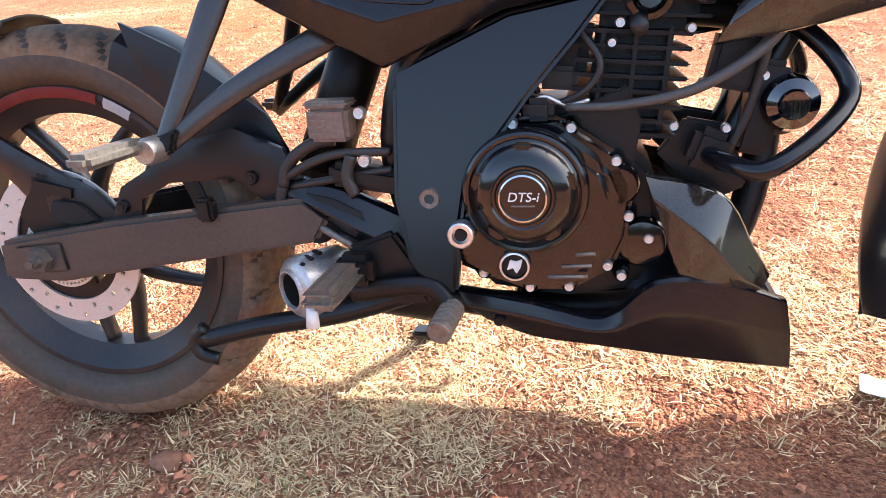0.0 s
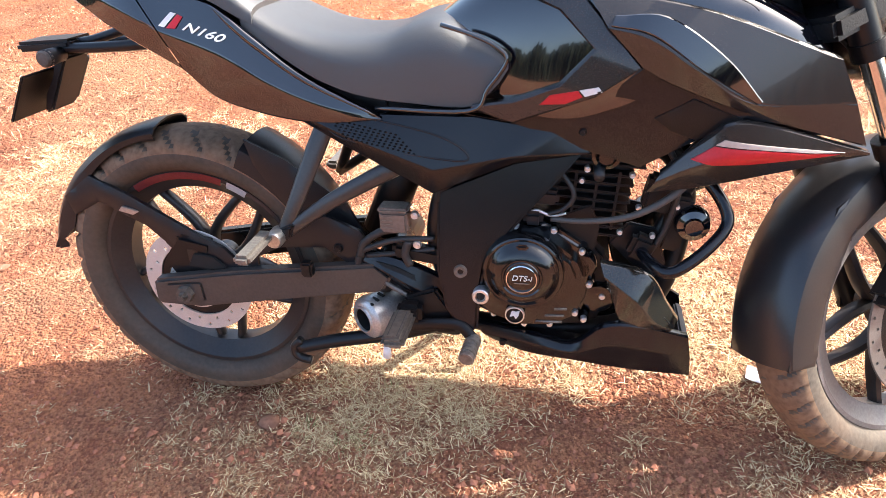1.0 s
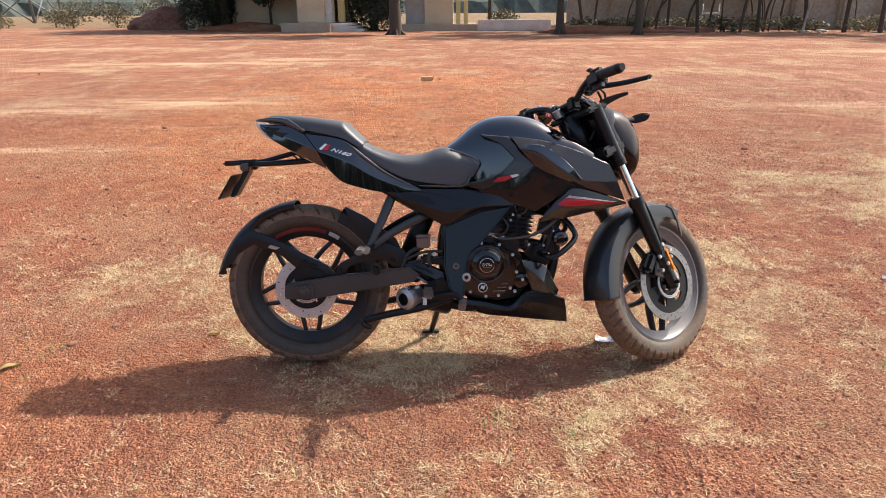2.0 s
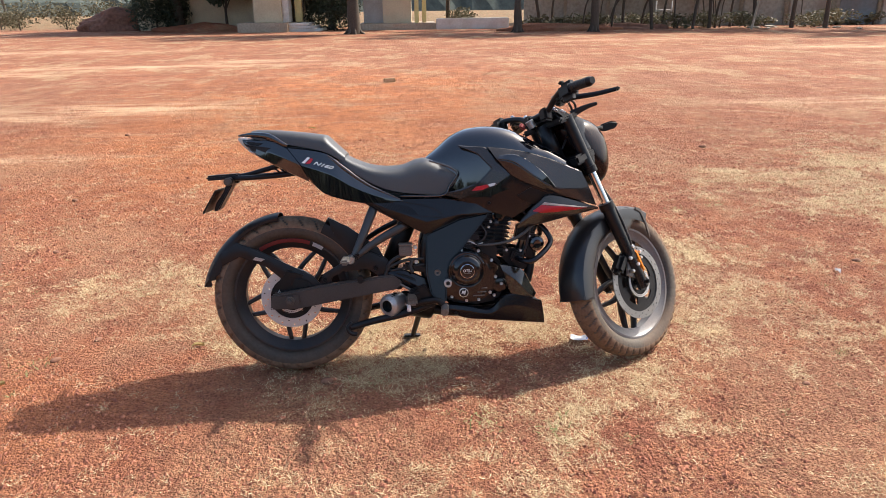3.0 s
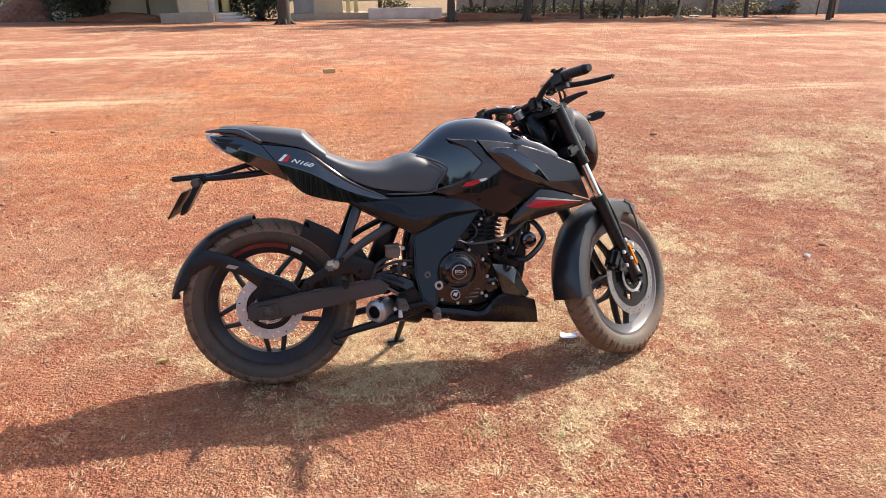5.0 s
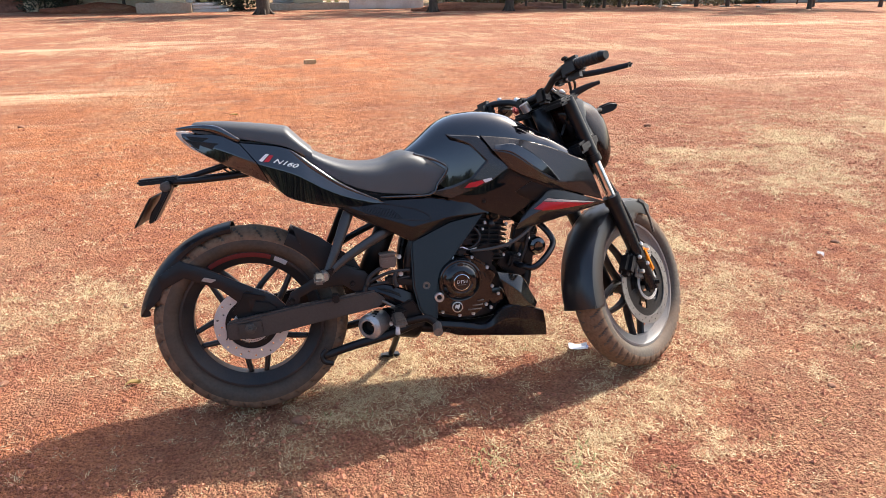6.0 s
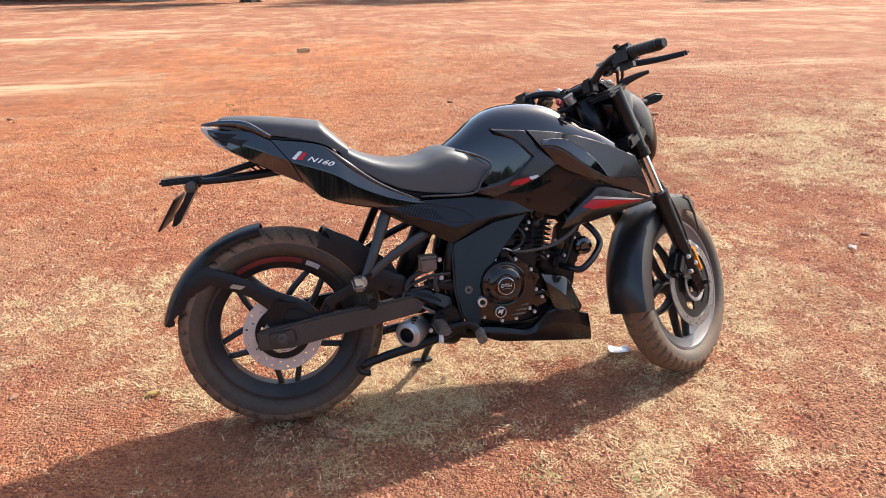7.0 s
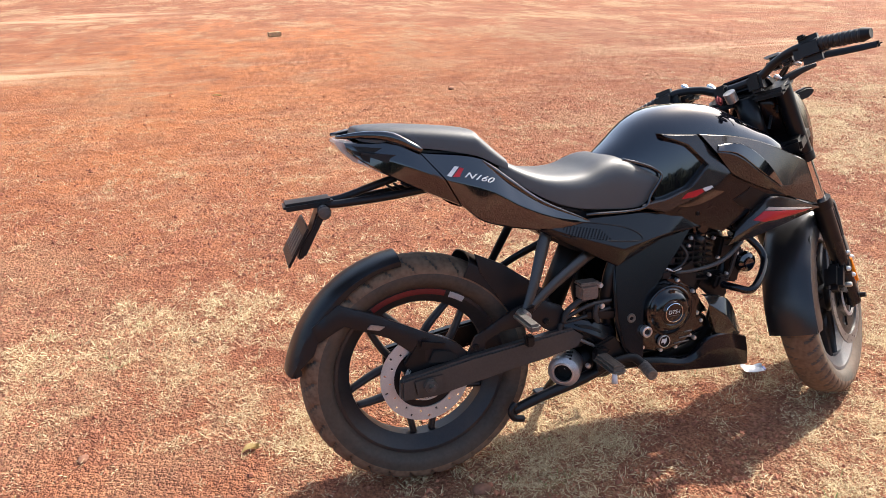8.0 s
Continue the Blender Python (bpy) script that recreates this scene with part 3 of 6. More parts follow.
part("pillion_seat", saddle([(-0.118, 0.914, 0.050, 0.902), (-0.104, 0.925, 0.074, 0.894), (-0.03, 0.924, 0.094, 0.880), (0.07, 0.914, 0.107, 0.862), (0.140, 0.904, 0.115, 0.846), (0.157, 0.899, 0.117, 0.840), (0.170, 0.886, 0.118, 0.834), (0.198, 0.858, 0.119, 0.818), (0.226, 0.832, 0.118, 0.804)], 4.2), M_SEAT, bike, "black textured pillion seat")
part("rider_seat", saddle([(0.205, 0.836, 0.114, 0.80), (0.256, 0.808, 0.122, 0.764), (0.314, 0.787, 0.127, 0.727), (0.372, 0.779, 0.129, 0.702), (0.432, 0.783, 0.127, 0.688), (0.483, 0.802, 0.124, 0.682), (0.525, 0.806, 0.124, 0.678), (0.575, 0.786, 0.125, 0.680), (0.612, 0.766, 0.125, 0.71), (0.630, 0.748, 0.123, 0.735)], 5.0), M_SEAT, bike, "black textured rider seat")
part("seat_edge_trim", tube([(0.528, -0.116, 0.800), (0.575, -0.121, 0.786), (0.612, -0.126, 0.770), (0.629, -0.131, 0.750), (0.600, -0.132, 0.708), (0.570, -0.134, 0.674), (0.42, -0.131, 0.676)], 0.0036, 8, 5), M_GLOSS, bike)

# tank and its panels
tank = part("fuel_tank", saddle([(0.505, 0.800, 0.05, 0.77, 2.4), (0.555, 0.838, 0.086, 0.74, 2.5), (0.61, 0.884, 0.110, 0.70, 2.6), (0.665, 0.910, 0.124, 0.668, 2.9), (0.73, 0.919, 0.130, 0.664, 3.3), (0.79, 0.916, 0.130, 0.68, 3.6), (0.84, 0.904, 0.128, 0.70, 3.6), (0.885, 0.882, 0.125, 0.71, 3.6), (0.94, 0.853, 0.119, 0.72, 3.8), (0.99, 0.830, 0.111, 0.72, 4.2), (1.05, 0.797, 0.092, 0.70, 4.2), (1.093, 0.766, 0.068, 0.70, 4.0)], 2.7, 36), M_GLOSS, bike, "gloss black fuel tank")
CHEV = [[(0.636, -0.116, 0.853), (0.734, -0.126, 0.845), (0.823, -0.148, 0.742), (0.760, -0.149, 0.700), (0.638, -0.140, 0.656), (0.572, -0.134, 0.677)],
        [(0.648, -0.121, 0.843), (0.703, -0.132, 0.820), (0.755, -0.145, 0.768), (0.705, -0.146, 0.716), (0.639, -0.142, 0.693), (0.576, -0.134, 0.683)]]
SHROUD = [[(0.741, -0.127, 0.845), (0.843, -0.128, 0.832), (0.944, -0.123, 0.806), (1.050, -0.109, 0.765), (1.095, -0.100, 0.747)],
          [(0.772, -0.152, 0.799), (0.828, -0.158, 0.785), (0.899, -0.156, 0.741), (0.983, -0.139, 0.691), (1.129, -0.098, 0.681)],
          [(0.826, -0.144, 0.740), (0.864, -0.141, 0.718), (0.939, -0.134, 0.687), (1.024, -0.120, 0.657), (1.157, -0.092, 0.615)]]
STROKE = [[(0.782, -0.1475, 0.815), (0.852, -0.1500, 0.812), (0.934, -0.1490, 0.757), (0.992, -0.1390, 0.694)],
          [(0.776, -0.1540, 0.801), (0.833, -0.1590, 0.789), (0.904, -0.1575, 0.740), (0.985, -0.1405, 0.690)]]
LOWER = [[(0.866, -0.120, 0.576), (0.923, -0.135, 0.636), (0.979, -0.138, 0.664), (1.163, -0.092, 0.608)],
         [(0.858, -0.122, 0.560), (0.920, -0.144, 0.597), (1.009, -0.138, 0.612), (1.164, -0.092, 0.605)],
         [(0.846, -0.116, 0.539), (0.932, -0.114, 0.552), (1.049, -0.106, 0.578), (1.164, -0.090, 0.601)]]
TRIM = [(0.556, 0.667), (0.640, 0.645), (0.750, 0.608), (0.835, 0.580), (0.915, 0.630), (0.975, 0.664), (1.04, 0.655), (0.918, 0.704), (0.825, 0.738), (0.765, 0.690), (0.630, 0.655)]
trim_y = lambda x, z: -0.124 + 0.16 * (0.66 - z)
for flip in (0, 1):
    b = shell(CHEV, 0.022, 5, False)
    if not flip:
        tank_y = surface_of(b)
    ch = weighted(part("tank_side_panel", mirrored(b) if flip else b, M_GREY, bike, "graphite arrow-shaped tank panel"))
    if not flip:
        part("tank_decal", panel([(0.679, 0.688), (0.695, 0.703), (0.735, 0.710), (0.742, 0.701), (0.717, 0.690)], lambda x, z: tank_y(x, z) - 0.0015, 0.001, 0.0004), M_RED, ch, "red decal")
        part("tank_decal_tip", panel([(0.737, 0.7105), (0.764, 0.7155), (0.770, 0.7085), (0.745, 0.7015)], lambda x, z: tank_y(x, z) - 0.0015, 0.001, 0.0004), M_WHITE, ch, "white decal")
    b = shell(SHROUD, 0.030, 6)
    sh = weighted(part("tank_shroud", mirrored(b) if flip else b, M_GREY, bike, "graphite tank shroud reaching to the fork"))
    b = shell(STROKE, 0.006, 6, True, 0.0015)
    part("shroud_stroke", mirrored(b) if flip else b, M_GLOSS, sh, "gloss black stroke")
    b = panel(TRIM, trim_y, 0.012, 0.004, 0.03)
    part("side_trim", mirrored(b) if flip else b, M_SATIN, bike, "dark trim under the tank")
    b = panel([(0.848, 0.664), (0.900, 0.694), (0.972, 0.664), (0.912, 0.630), (0.875, 0.644)], lambda x, z: trim_y(x, z) - 0.003, 0.004, 0.0015)
    part("trim_inset", mirrored(b) if flip else b, M_CASE, bike, "black inset under the shroud")
    b = shell(LOWER, 0.010)
    if not flip:
        low_y = surface_of(b)
    lw = weighted(part("lower_shroud", mirrored(b) if flip else b, M_GREY, bike, "graphite lower shroud with a red and white flash"))
    if not flip:
        lift = lambda x, z: low_y(x, z) - 0.0030
        part("red_flash", panel([(0.905, 0.606), (0.935, 0.628), (1.0, 0.622), (1.075, 0.6125), (1.118, 0.6085), (1.055, 0.6035), (0.985, 0.599), (0.935, 0.600)], lift, 0.003, 0.0004, 0.007), M_RED, lw, "red decal flash")
        part("white_flash", panel([(0.937, 0.630), (0.948, 0.638), (1.00, 0.630), (1.125, 0.6105), (1.08, 0.6135), (1.0, 0.6235)], lift, 0.003, 0.0004, 0.007), M_PALE, lw, "dusty silver decal edge")
part("tank_underbody", slab([(0.57, 0.680), (0.70, 0.668), (0.86, 0.670), (0.96, 0.640), (1.09, 0.618), (1.12, 0.650), (1.06, 0.730), (0.90, 0.76), (0.66, 0.74)], -0.082, 0.082, 0.01), M_CASE, bike)
part("side_trim_bolt", bolt_head(0.745, -0.121, 0.640, 0.006, 0.004), M_CASE, bike)

# front end, turned about the steering axis
def fork_leg(side):
    leg = part("fork_leg", tube([tuple(fork_point(-0.02, side=side)), tuple(fork_point(0.338, side=side))], (0.022, 0.0255), 18), M_FRAME, bike, "black lower fork leg", TURN)
    part("dust_collar", tube([tuple(fork_point(0.322, side=side)), tuple(fork_point(0.350, side=side))], 0.0295, 18), M_CASE, leg, "", TURN)
    part("stanchion", tube([tuple(fork_point(0.34, side=side)), tuple(fork_point(0.53, side=side))], 0.0165, 18), M_CHROME, leg, "chrome stanchion", TURN)
    part("clamp_ring", tube([tuple(fork_point(0.482, side=side)), tuple(fork_point(0.508, side=side))], 0.0255, 18), M_CASE, leg, "", TURN)
    part("upper_tube", tube([tuple(fork_point(0.502, side=side)), tuple(fork_point(0.715, side=side))], 0.0225, 18), M_FRAME, leg, "black upper fork tube", TURN)
    part("axle_lug", block(tuple(fork_point(-0.005, 0.044, side)), (0.055, 0.03, 0.06), 0.012), M_FRAME, leg, "", TURN)
    return leg


right_leg, left_leg = fork_leg(-0.088), fork_leg(0.088)
part("axle_bolt", lathe([(0, -0.028), (0.007, -0.028), (0.008, -0.012), (0.013, -0.012), (0.014, 0.01)], tuple(FRONT + Vector((0.004, -0.098, 0))), 16), M_CASE, right_leg, "", TURN)
refl = fork_point(0.085, 0.058, -0.100)
part("side_reflector", block((refl.x, refl.y - 0.006, refl.z), (0.022, 0.020, 0.094), 0.007, -25), M_AMBER, right_leg, "amber side reflector", TURN)
part("fork_axle", tube([tuple(FRONT + Vector((0, -0.10, 0))), tuple(FRONT + Vector((0, 0.10, 0)))], 0.010, 12), M_CASE, front_wheel, "", TURN)
cal = FRONT + Vector((-0.105, -0.078, 0.075))
caliper = part("front_caliper", block(tuple(cal), (0.046, 0.050, 0.085), 0.014, 35), M_CASE, bike, "black front brake caliper", TURN)
part("caliper_body", block(tuple(cal + Vector((0.055, -0.014, 0.03))), (0.05, 0.04, 0.05), 0.012, 15), M_CASE, caliper, "", TURN)
for dx, dz in ((0.05, 0.065), (0.088, 0.045), (0.07, -0.005), (0.03, 0.02)):
    part("bolt", bolt_head(cal.x + dx, cal.y - 0.032, cal.z + dz, 0.0075, 0.008), M_ZINC, caliper, "", TURN)
part("caliper_bracket", slab([(cal.x + 0.02, cal.z - 0.045), (cal.x + 0.075, cal.z - 0.060), (cal.x + 0.112, cal.z - 0.030), (cal.x + 0.098, cal.z + 0.062), (cal.x + 0.060, cal.z + 0.072)], cal.y - 0.012, cal.y - 0.004, 0.003), M_PEG, caliper, "dull cast caliper bracket", TURN)
for dx, dz, r in ((0.086, -0.030, 0.009), (0.062, 0.030, 0.011), (0.100, 0.020, 0.007), (0.045, -0.030, 0.008)):
    part("caliper_piston", lathe([(0, -0.012), (r * 0.7, -0.012), (r, -0.008), (r, 0.004)], (cal.x + dx, cal.y - 0.020, cal.z + dz), 16), M_ALLOY, caliper, "bright caliper boss", TURN)
part("brake_hose", tube([tuple(cal + Vector((0.05, -0.02, 0.06))), tuple(cal + Vector((0.02, -0.03, 0.15))), tuple(cal + Vector((-0.02, -0.02, 0.24))), tuple(cal + Vector((-0.07, 0.0, 0.33))), tuple(cal + Vector((-0.14, 0.04, 0.42)))], 0.006, 8), M_HOSE, caliper, "", TURN)
part("sensor_lead", tube([tuple(cal + Vector((0.11, -0.02, -0.04))), tuple(cal + Vector((0.06, -0.03, 0.04))), tuple(cal + Vector((0.03, -0.03, 0.13))), tuple(cal + Vector((-0.01, -0.02, 0.23)))], 0.004, 8), M_HOSE, caliper, "", TURN)

fender = part("front_fender", arch(FRONT, 0.308, 68, 188, 0.066, 0.055, 34, 0.006), M_FENDER, bike, "satin black front mudguard", TURN)
for s in (-1, 1):
    CHEEK = [(FRONT.x + x, FRONT.z + z) for x, z in ((0.09, 0.275), (0.03, 0.245), (-0.02, 0.19), (-0.10, 0.225), (-0.19, 0.16), (-0.235, 0.06), (-0.25, -0.045), (-0.305, -0.045), (-0.29, 0.08), (-0.22, 0.21), (-0.10, 0.29), (0.0, 0.302))]
    part("fender_cheek", panel(CHEEK, lambda x, z, s=s: s * 0.066, 0.005, 0.003), M_FENDER, fender, "", TURN)
part("fender_brace", slab([(FRONT.x + x, FRONT.z + z) for x, z in ((0.040, 0.290), (0.046, 0.302), (0.078, 0.292), (0.104, 0.235), (0.114, 0.175), (0.106, 0.172), (0.092, 0.230), (0.068, 0.280))], -0.0715, -0.065, 0.002), M_PEGPAD, fender, "dull grey brace", TURN)

def pod(outline, half, n=14, power=0.55):
    """A cushion-like body: an outline in the side plane that shrinks towards both flanks."""
    bm = bmesh.new()
    cx, cz = sum(p[0] for p in outline) / len(outline), sum(p[1] for p in outline) / len(outline)
    line = smooth_path([(x, 0, z) for x, z in outline + outline[:1]], 4)[:-1]
    rings = []
    for i in range(n + 1):
        y = half * math.cos(math.pi * i / n)
        k = max(0.0002, 1 - (y / half) ** 2) ** (power / 2)
        rings.append([(cx + (p.x - cx) * k, y, cz + (p.z - cz) * k) for p in line])
    ring_loft(bm, rings)
    bmesh.ops.recalc_face_normals(bm, faces=bm.faces)
    return bm


LAMP = [(1.045, 0.944), (1.110, 0.952), (1.165, 0.944), (1.205, 0.918), (1.232, 0.880), (1.248, 0.830), (1.252, 0.780), (1.246, 0.730), (1.230, 0.700), (1.210, 0.686), (1.17, 0.700), (1.09, 0.79), (1.025, 0.89)]
headlamp = part("headlight", pod(LAMP, 0.095), M_SMOKE, bike, "smoked dark headlight pod", TURN)
part("lamp_lens", pod([(1.205, 0.900), (1.240, 0.850), (1.258, 0.790), (1.252, 0.735), (1.215, 0.760), (1.195, 0.830)], 0.062), M_SMOKE, headlamp, "dark headlight lens", TURN)
part("lamp_cowl", panel([(1.04, 0.942), (1.10, 0.928), (1.118, 0.87), (1.140, 0.78), (1.135, 0.745), (1.09, 0.80), (1.03, 0.895)], lambda x, z: -0.090, 0.006, 0.004), M_SATIN, headlamp, "", TURN)
ind = part("indicator", tube([(1.14, 0.0, 0.895), (1.19, 0.045, 0.900), (1.225, 0.080, 0.904)], (0.008, 0.007), 8, 3), M_DKHOLE, bike, "black stalk indicator")
part("indicator_head", slab([(1.218, 0.893), (1.222, 0.915), (1.262, 0.928), (1.290, 0.926), (1.294, 0.912), (1.276, 0.898), (1.240, 0.888)], 0.084, 0.102, 0.005, 3), M_CASE, ind)

top = PIVOT + AXIS * 0.700


def ribbed(p0, p1, r, n):
    """A round sleeve with raised ribs from p0 to p1."""
    p0, p1 = Vector(p0), Vector(p1)
    prof = [(0, 0), (r * 0.9, 0)]
    for k in range(n):
        u0, u1 = (k + 0.15) / n, (k + 0.85) / n
        prof += [(r * 0.93, u0), (r * 1.06, u0 + 0.08 / n), (r * 1.06, u1 - 0.08 / n), (r * 0.93, u1)]
    prof += [(r * 0.9, 1), (0, 1)]
    length = (p1 - p0).length
    bm = lathe([(q, u * length) for q, u in prof], (0, 0, 0), 18)
    turn = Vector((0, 1, 0)).rotation_difference(p1 - p0).to_matrix().to_4x4()
    bmesh.ops.transform(bm, matrix=Matrix.Translation(p0) @ turn, verts=bm.verts)
    return bm


yoke = part("top_yoke", slab([(top.x - 0.02, top.z - 0.004), (top.x - 0.02, top.z + 0.018), (top.x + 0.075, top.z + 0.050), (top.x + 0.085, top.z + 0.03)], -0.108, 0.108, 0.008), M_CASE, bike, "dark top yoke", TURN)
low = PIVOT + AXIS * 0.545
part("lower_yoke", slab([(low.x - 0.02, low.z - 0.02), (low.x - 0.03, low.z + 0.015), (low.x + 0.075, low.z + 0.055), (low.x + 0.085, low.z + 0.02)], -0.108, 0.108, 0.008), M_CASE, yoke, "", TURN)
BAR = [(0.922, -0.330, 0.969), (0.937, -0.22, 0.990), (0.946, -0.16, 0.998), (0.962, -0.10, 0.985), (0.968, -0.05, 0.963), (0.968, 0.05, 0.963), (0.962, 0.10, 0.985), (0.946, 0.16, 0.998), (0.937, 0.22, 0.990), (0.922, 0.330, 0.969)]
BARS = TURN @ Matrix.Translation((-0.018, 0, -0.012)) @ pose(0, 0, 0.963, -4, 0, 0) @ Matrix.Translation((0, 0, -0.963))
bar = part("handlebar", tube(BAR, 0.0115, 12), M_FRAME, bike, "black one-piece handlebar", BARS)
for s in (-1, 1):
    part("grip", ribbed((0.924, s * 0.316, 0.9705), (0.939, s * 0.208, 0.9915), 0.0160, 9), M_HOSE, bar, "ribbed black rubber grip", BARS)
    part("bar_end", tube([(0.921, s * 0.330, 0.968), (0.924, s * 0.312, 0.971)], (0.0120, 0.0175), 16), M_CASE, bar, "", BARS)
    part("switch_pod", block((0.944, s * 0.196, 0.984), (0.052, 0.080, 0.068), 0.018, 0), M_PLASTIC, bar, "black switch housing", BARS)
    part("lever", tube([(0.985, s * 0.135, 0.985), (1.010, s * 0.17, 0.978), (1.040, s * 0.24, 0.966), (1.060, s * 0.312, 0.957)], (0.012, 0.010, 0.0085), 10, 5, 0.7), M_FRAME, bar, "black hand lever", BARS)
    part("lever_tip", block((1.062, s * 0.316, 0.957), (0.016, 0.018, 0.015), 0.006), M_FRAME, bar, "", BARS)
    part("lever_perch", block((0.978, s * 0.130, 0.985), (0.055, 0.032, 0.032), 0.008), M_CASE, bar, "", BARS)
    part("bar_riser", block((0.968, s * 0.045, 0.952), (0.042, 0.038, 0.05), 0.008), M_CASE, bar, "", BARS)
part("starter_switch", block((0.926, -0.185, 1.018), (0.016, 0.022, 0.010), 0.004), M_CASE, bar, "black switch", BARS)
part("bright_clamp", block((0.988, 0.205, 1.005), (0.012, 0.02, 0.03), 0.004), M_CHROME, bar, "bright lever clamp", BARS)
part("bar_weight", lathe([(0, -0.02), (0.022, -0.02), (0.024, -0.012), (0.024, 0.012), (0, 0.016)], (0, 0, 0), 20), M_CASE, bar, "", BARS @ pose(1.02, 0.17, 0.985, 60, 0, 20))
res = part("brake_reservoir", block((1.000, -0.095, 0.990), (0.045, 0.040, 0.034), 0.010), M_PLASTIC, bar, "small black fluid reservoir", BARS)
part("reservoir_lid", block((1.000, -0.095, 1.010), (0.048, 0.043, 0.006), 0.003), M_ALLOY, bar, "bright reservoir lid", BARS)
dash = part("instrument_cluster", slab([(0.995, 0.955), (1.01, 0.985), (1.085, 0.962), (1.095, 0.925), (1.06, 0.92)], -0.065, 0.065, 0.010), M_PLASTIC, bike, "black instrument cluster", BARS)
part("dash_screen", slab([(1.002, 0.981), (1.008, 0.989), (1.076, 0.9675), (1.07, 0.959)], -0.055, 0.055, 0.002), M_SMOKE, dash, "", BARS)
# small chrome and zinc bits added to give glints among the controls
for x, y, z, q, mt in ((1.000, -0.060, 0.968, 0.014, M_CHROME), (1.018, -0.085, 0.955, 0.010, M_ZINC), (1.030, -0.040, 0.950, 0.012, M_CHROME), (0.990, 0.080, 0.985, 0.014, M_ZINC), (0.985, 0.150, 1.012, 0.012, M_CHROME), (0.975, -0.150, 0.968, 0.010, M_ZINC)):
    part("glint_bit", lathe([(0, -q), (q * 0.45, -q), (q * 0.5, -q * 0.3), (q * 0.7, -q * 0.2), (q * 0.7, q * 0.6), (q * 0.4, q), (0, q)], (0, 0, 0), 12), mt, bar, "small bright metal bit added for glints", BARS @ pose(x, y, z, 40, 0, 30))
part("ignition_lock", tube([(0.955, 0.02, 0.925), (0.940, 0.02, 0.950)], 0.016, 14), M_ALLOY, yoke, "bright ignition lock", BARS)
part("red_tag", block((0.925, 0.045, 0.935), (0.028, 0.012, 0.024), 0.005, 20), M_DKRED, yoke, "small red tag", BARS)
for i, (s, y1, z1) in enumerate(((-1, -0.06, 0.86), (-1, -0.03, 0.82), (1, 0.05, 0.86), (1, 0.03, 0.80))):
    part("control_cable", tube([(0.965, s * 0.14, 0.985), (1.055, s * (0.10 - 0.02 * (i % 2)), 0.975 - 0.012 * i), (1.085, s * 0.055, 0.93), (1.03, y1, z1)], 0.0045, 8), M_HOSE, bar, "", TURN)
part("right_indicator", tube([(1.045, -0.085, 0.940), (1.065, -0.108, 0.952), (1.090, -0.132, 0.962), (1.115, -0.154, 0.968)], (0.015, 0.006), 10, 4, 0.5), M_PLASTIC, bike, "black folded indicator", TURN)

# engine
case = part("crankcase", slab([(0.562, 0.295), (0.570, 0.42), (0.62, 0.475), (0.70, 0.478), (0.76, 0.445), (0.80, 0.40), (0.812, 0.31), (0.78, 0.255), (0.70, 0.242), (0.60, 0.255)], -0.068, 0.11, 0.010), M_CASE, bike, "black finned air-cooled engine")
COVER = [(0.636, 0.470), (0.697, 0.470), (0.716, 0.455), (0.757, 0.428), (0.776, 0.392), (0.770, 0.330), (0.754, 0.290), (0.707, 0.262), (0.656, 0.260), (0.603, 0.278), (0.567, 0.293), (0.570, 0.352), (0.593, 0.418)]
cover = part("clutch_side_cover", slab(COVER, -0.094, -0.066, 0.007, 3), M_ENGINE, case, "gloss black clutch cover")
RAISED = [(0.640, 0.456), (0.690, 0.456), (0.744, 0.416), (0.758, 0.382), (0.753, 0.335), (0.739, 0.302), (0.702, 0.279), (0.655, 0.276), (0.605, 0.292), (0.571, 0.312), (0.571, 0.356), (0.600, 0.412)]
part("cover_bulge", slab(RAISED, -0.124, -0.080, 0.011, 4), M_ENGINE, case, "raised gloss black cover face")
C0 = (0.657, 0.393)
OUT = pose(0, -0.027, 0)
part("round_cover", lathe([(0.0700, -0.088), (0.0700, -0.105), (0.0680, -0.1095), (0.0650, -0.1110), (0.0620, -0.1105), (0.0605, -0.1085), (0.0590, -0.1090), (0.0560, -0.1130), (0.0500, -0.1215), (0.0440, -0.1250), (0.0360, -0.1268), (0.0335, -0.1250), (0.0310, -0.1250), (0.0290, -0.1275), (0, -0.128)], (C0[0], 0, C0[1]), 72), M_ENGINE, case, "gloss black round clutch lid", OUT)
for k in range(5):
    a = radians(18 + 72 * k)
    part("lid_rib", block((C0[0] + 0.0505 * math.cos(a), -0.1165, C0[1] + 0.0505 * math.sin(a)), (0.016, 0.008, 0.020), 0.003, -math.degrees(a)), M_ENGINE, case, "", OUT)
part("badge_ring", lathe([(0.0262, -0.127), (0.0262, -0.1305), (0.0245, -0.1312), (0.0238, -0.1295), (0.0238, -0.127)], (C0[0], 0, C0[1]), 64), M_CHROME, case, "bright badge ring", OUT)
part("drain_plug", merge(lathe([(0.0150, -0.095), (0.0150, -0.112), (0.0135, -0.1135), (0.0095, -0.1135), (0.0090, -0.106), (0.0, -0.106)], (0.588, 0, 0.341), 32), lathe([(0, -0.109), (0.0065, -0.109), (0.0068, -0.104)], (0.588, 0, 0.341), 6)), M_ZINC, case, "bright filler plug", pose(-0.003, -0.034, 0.006))
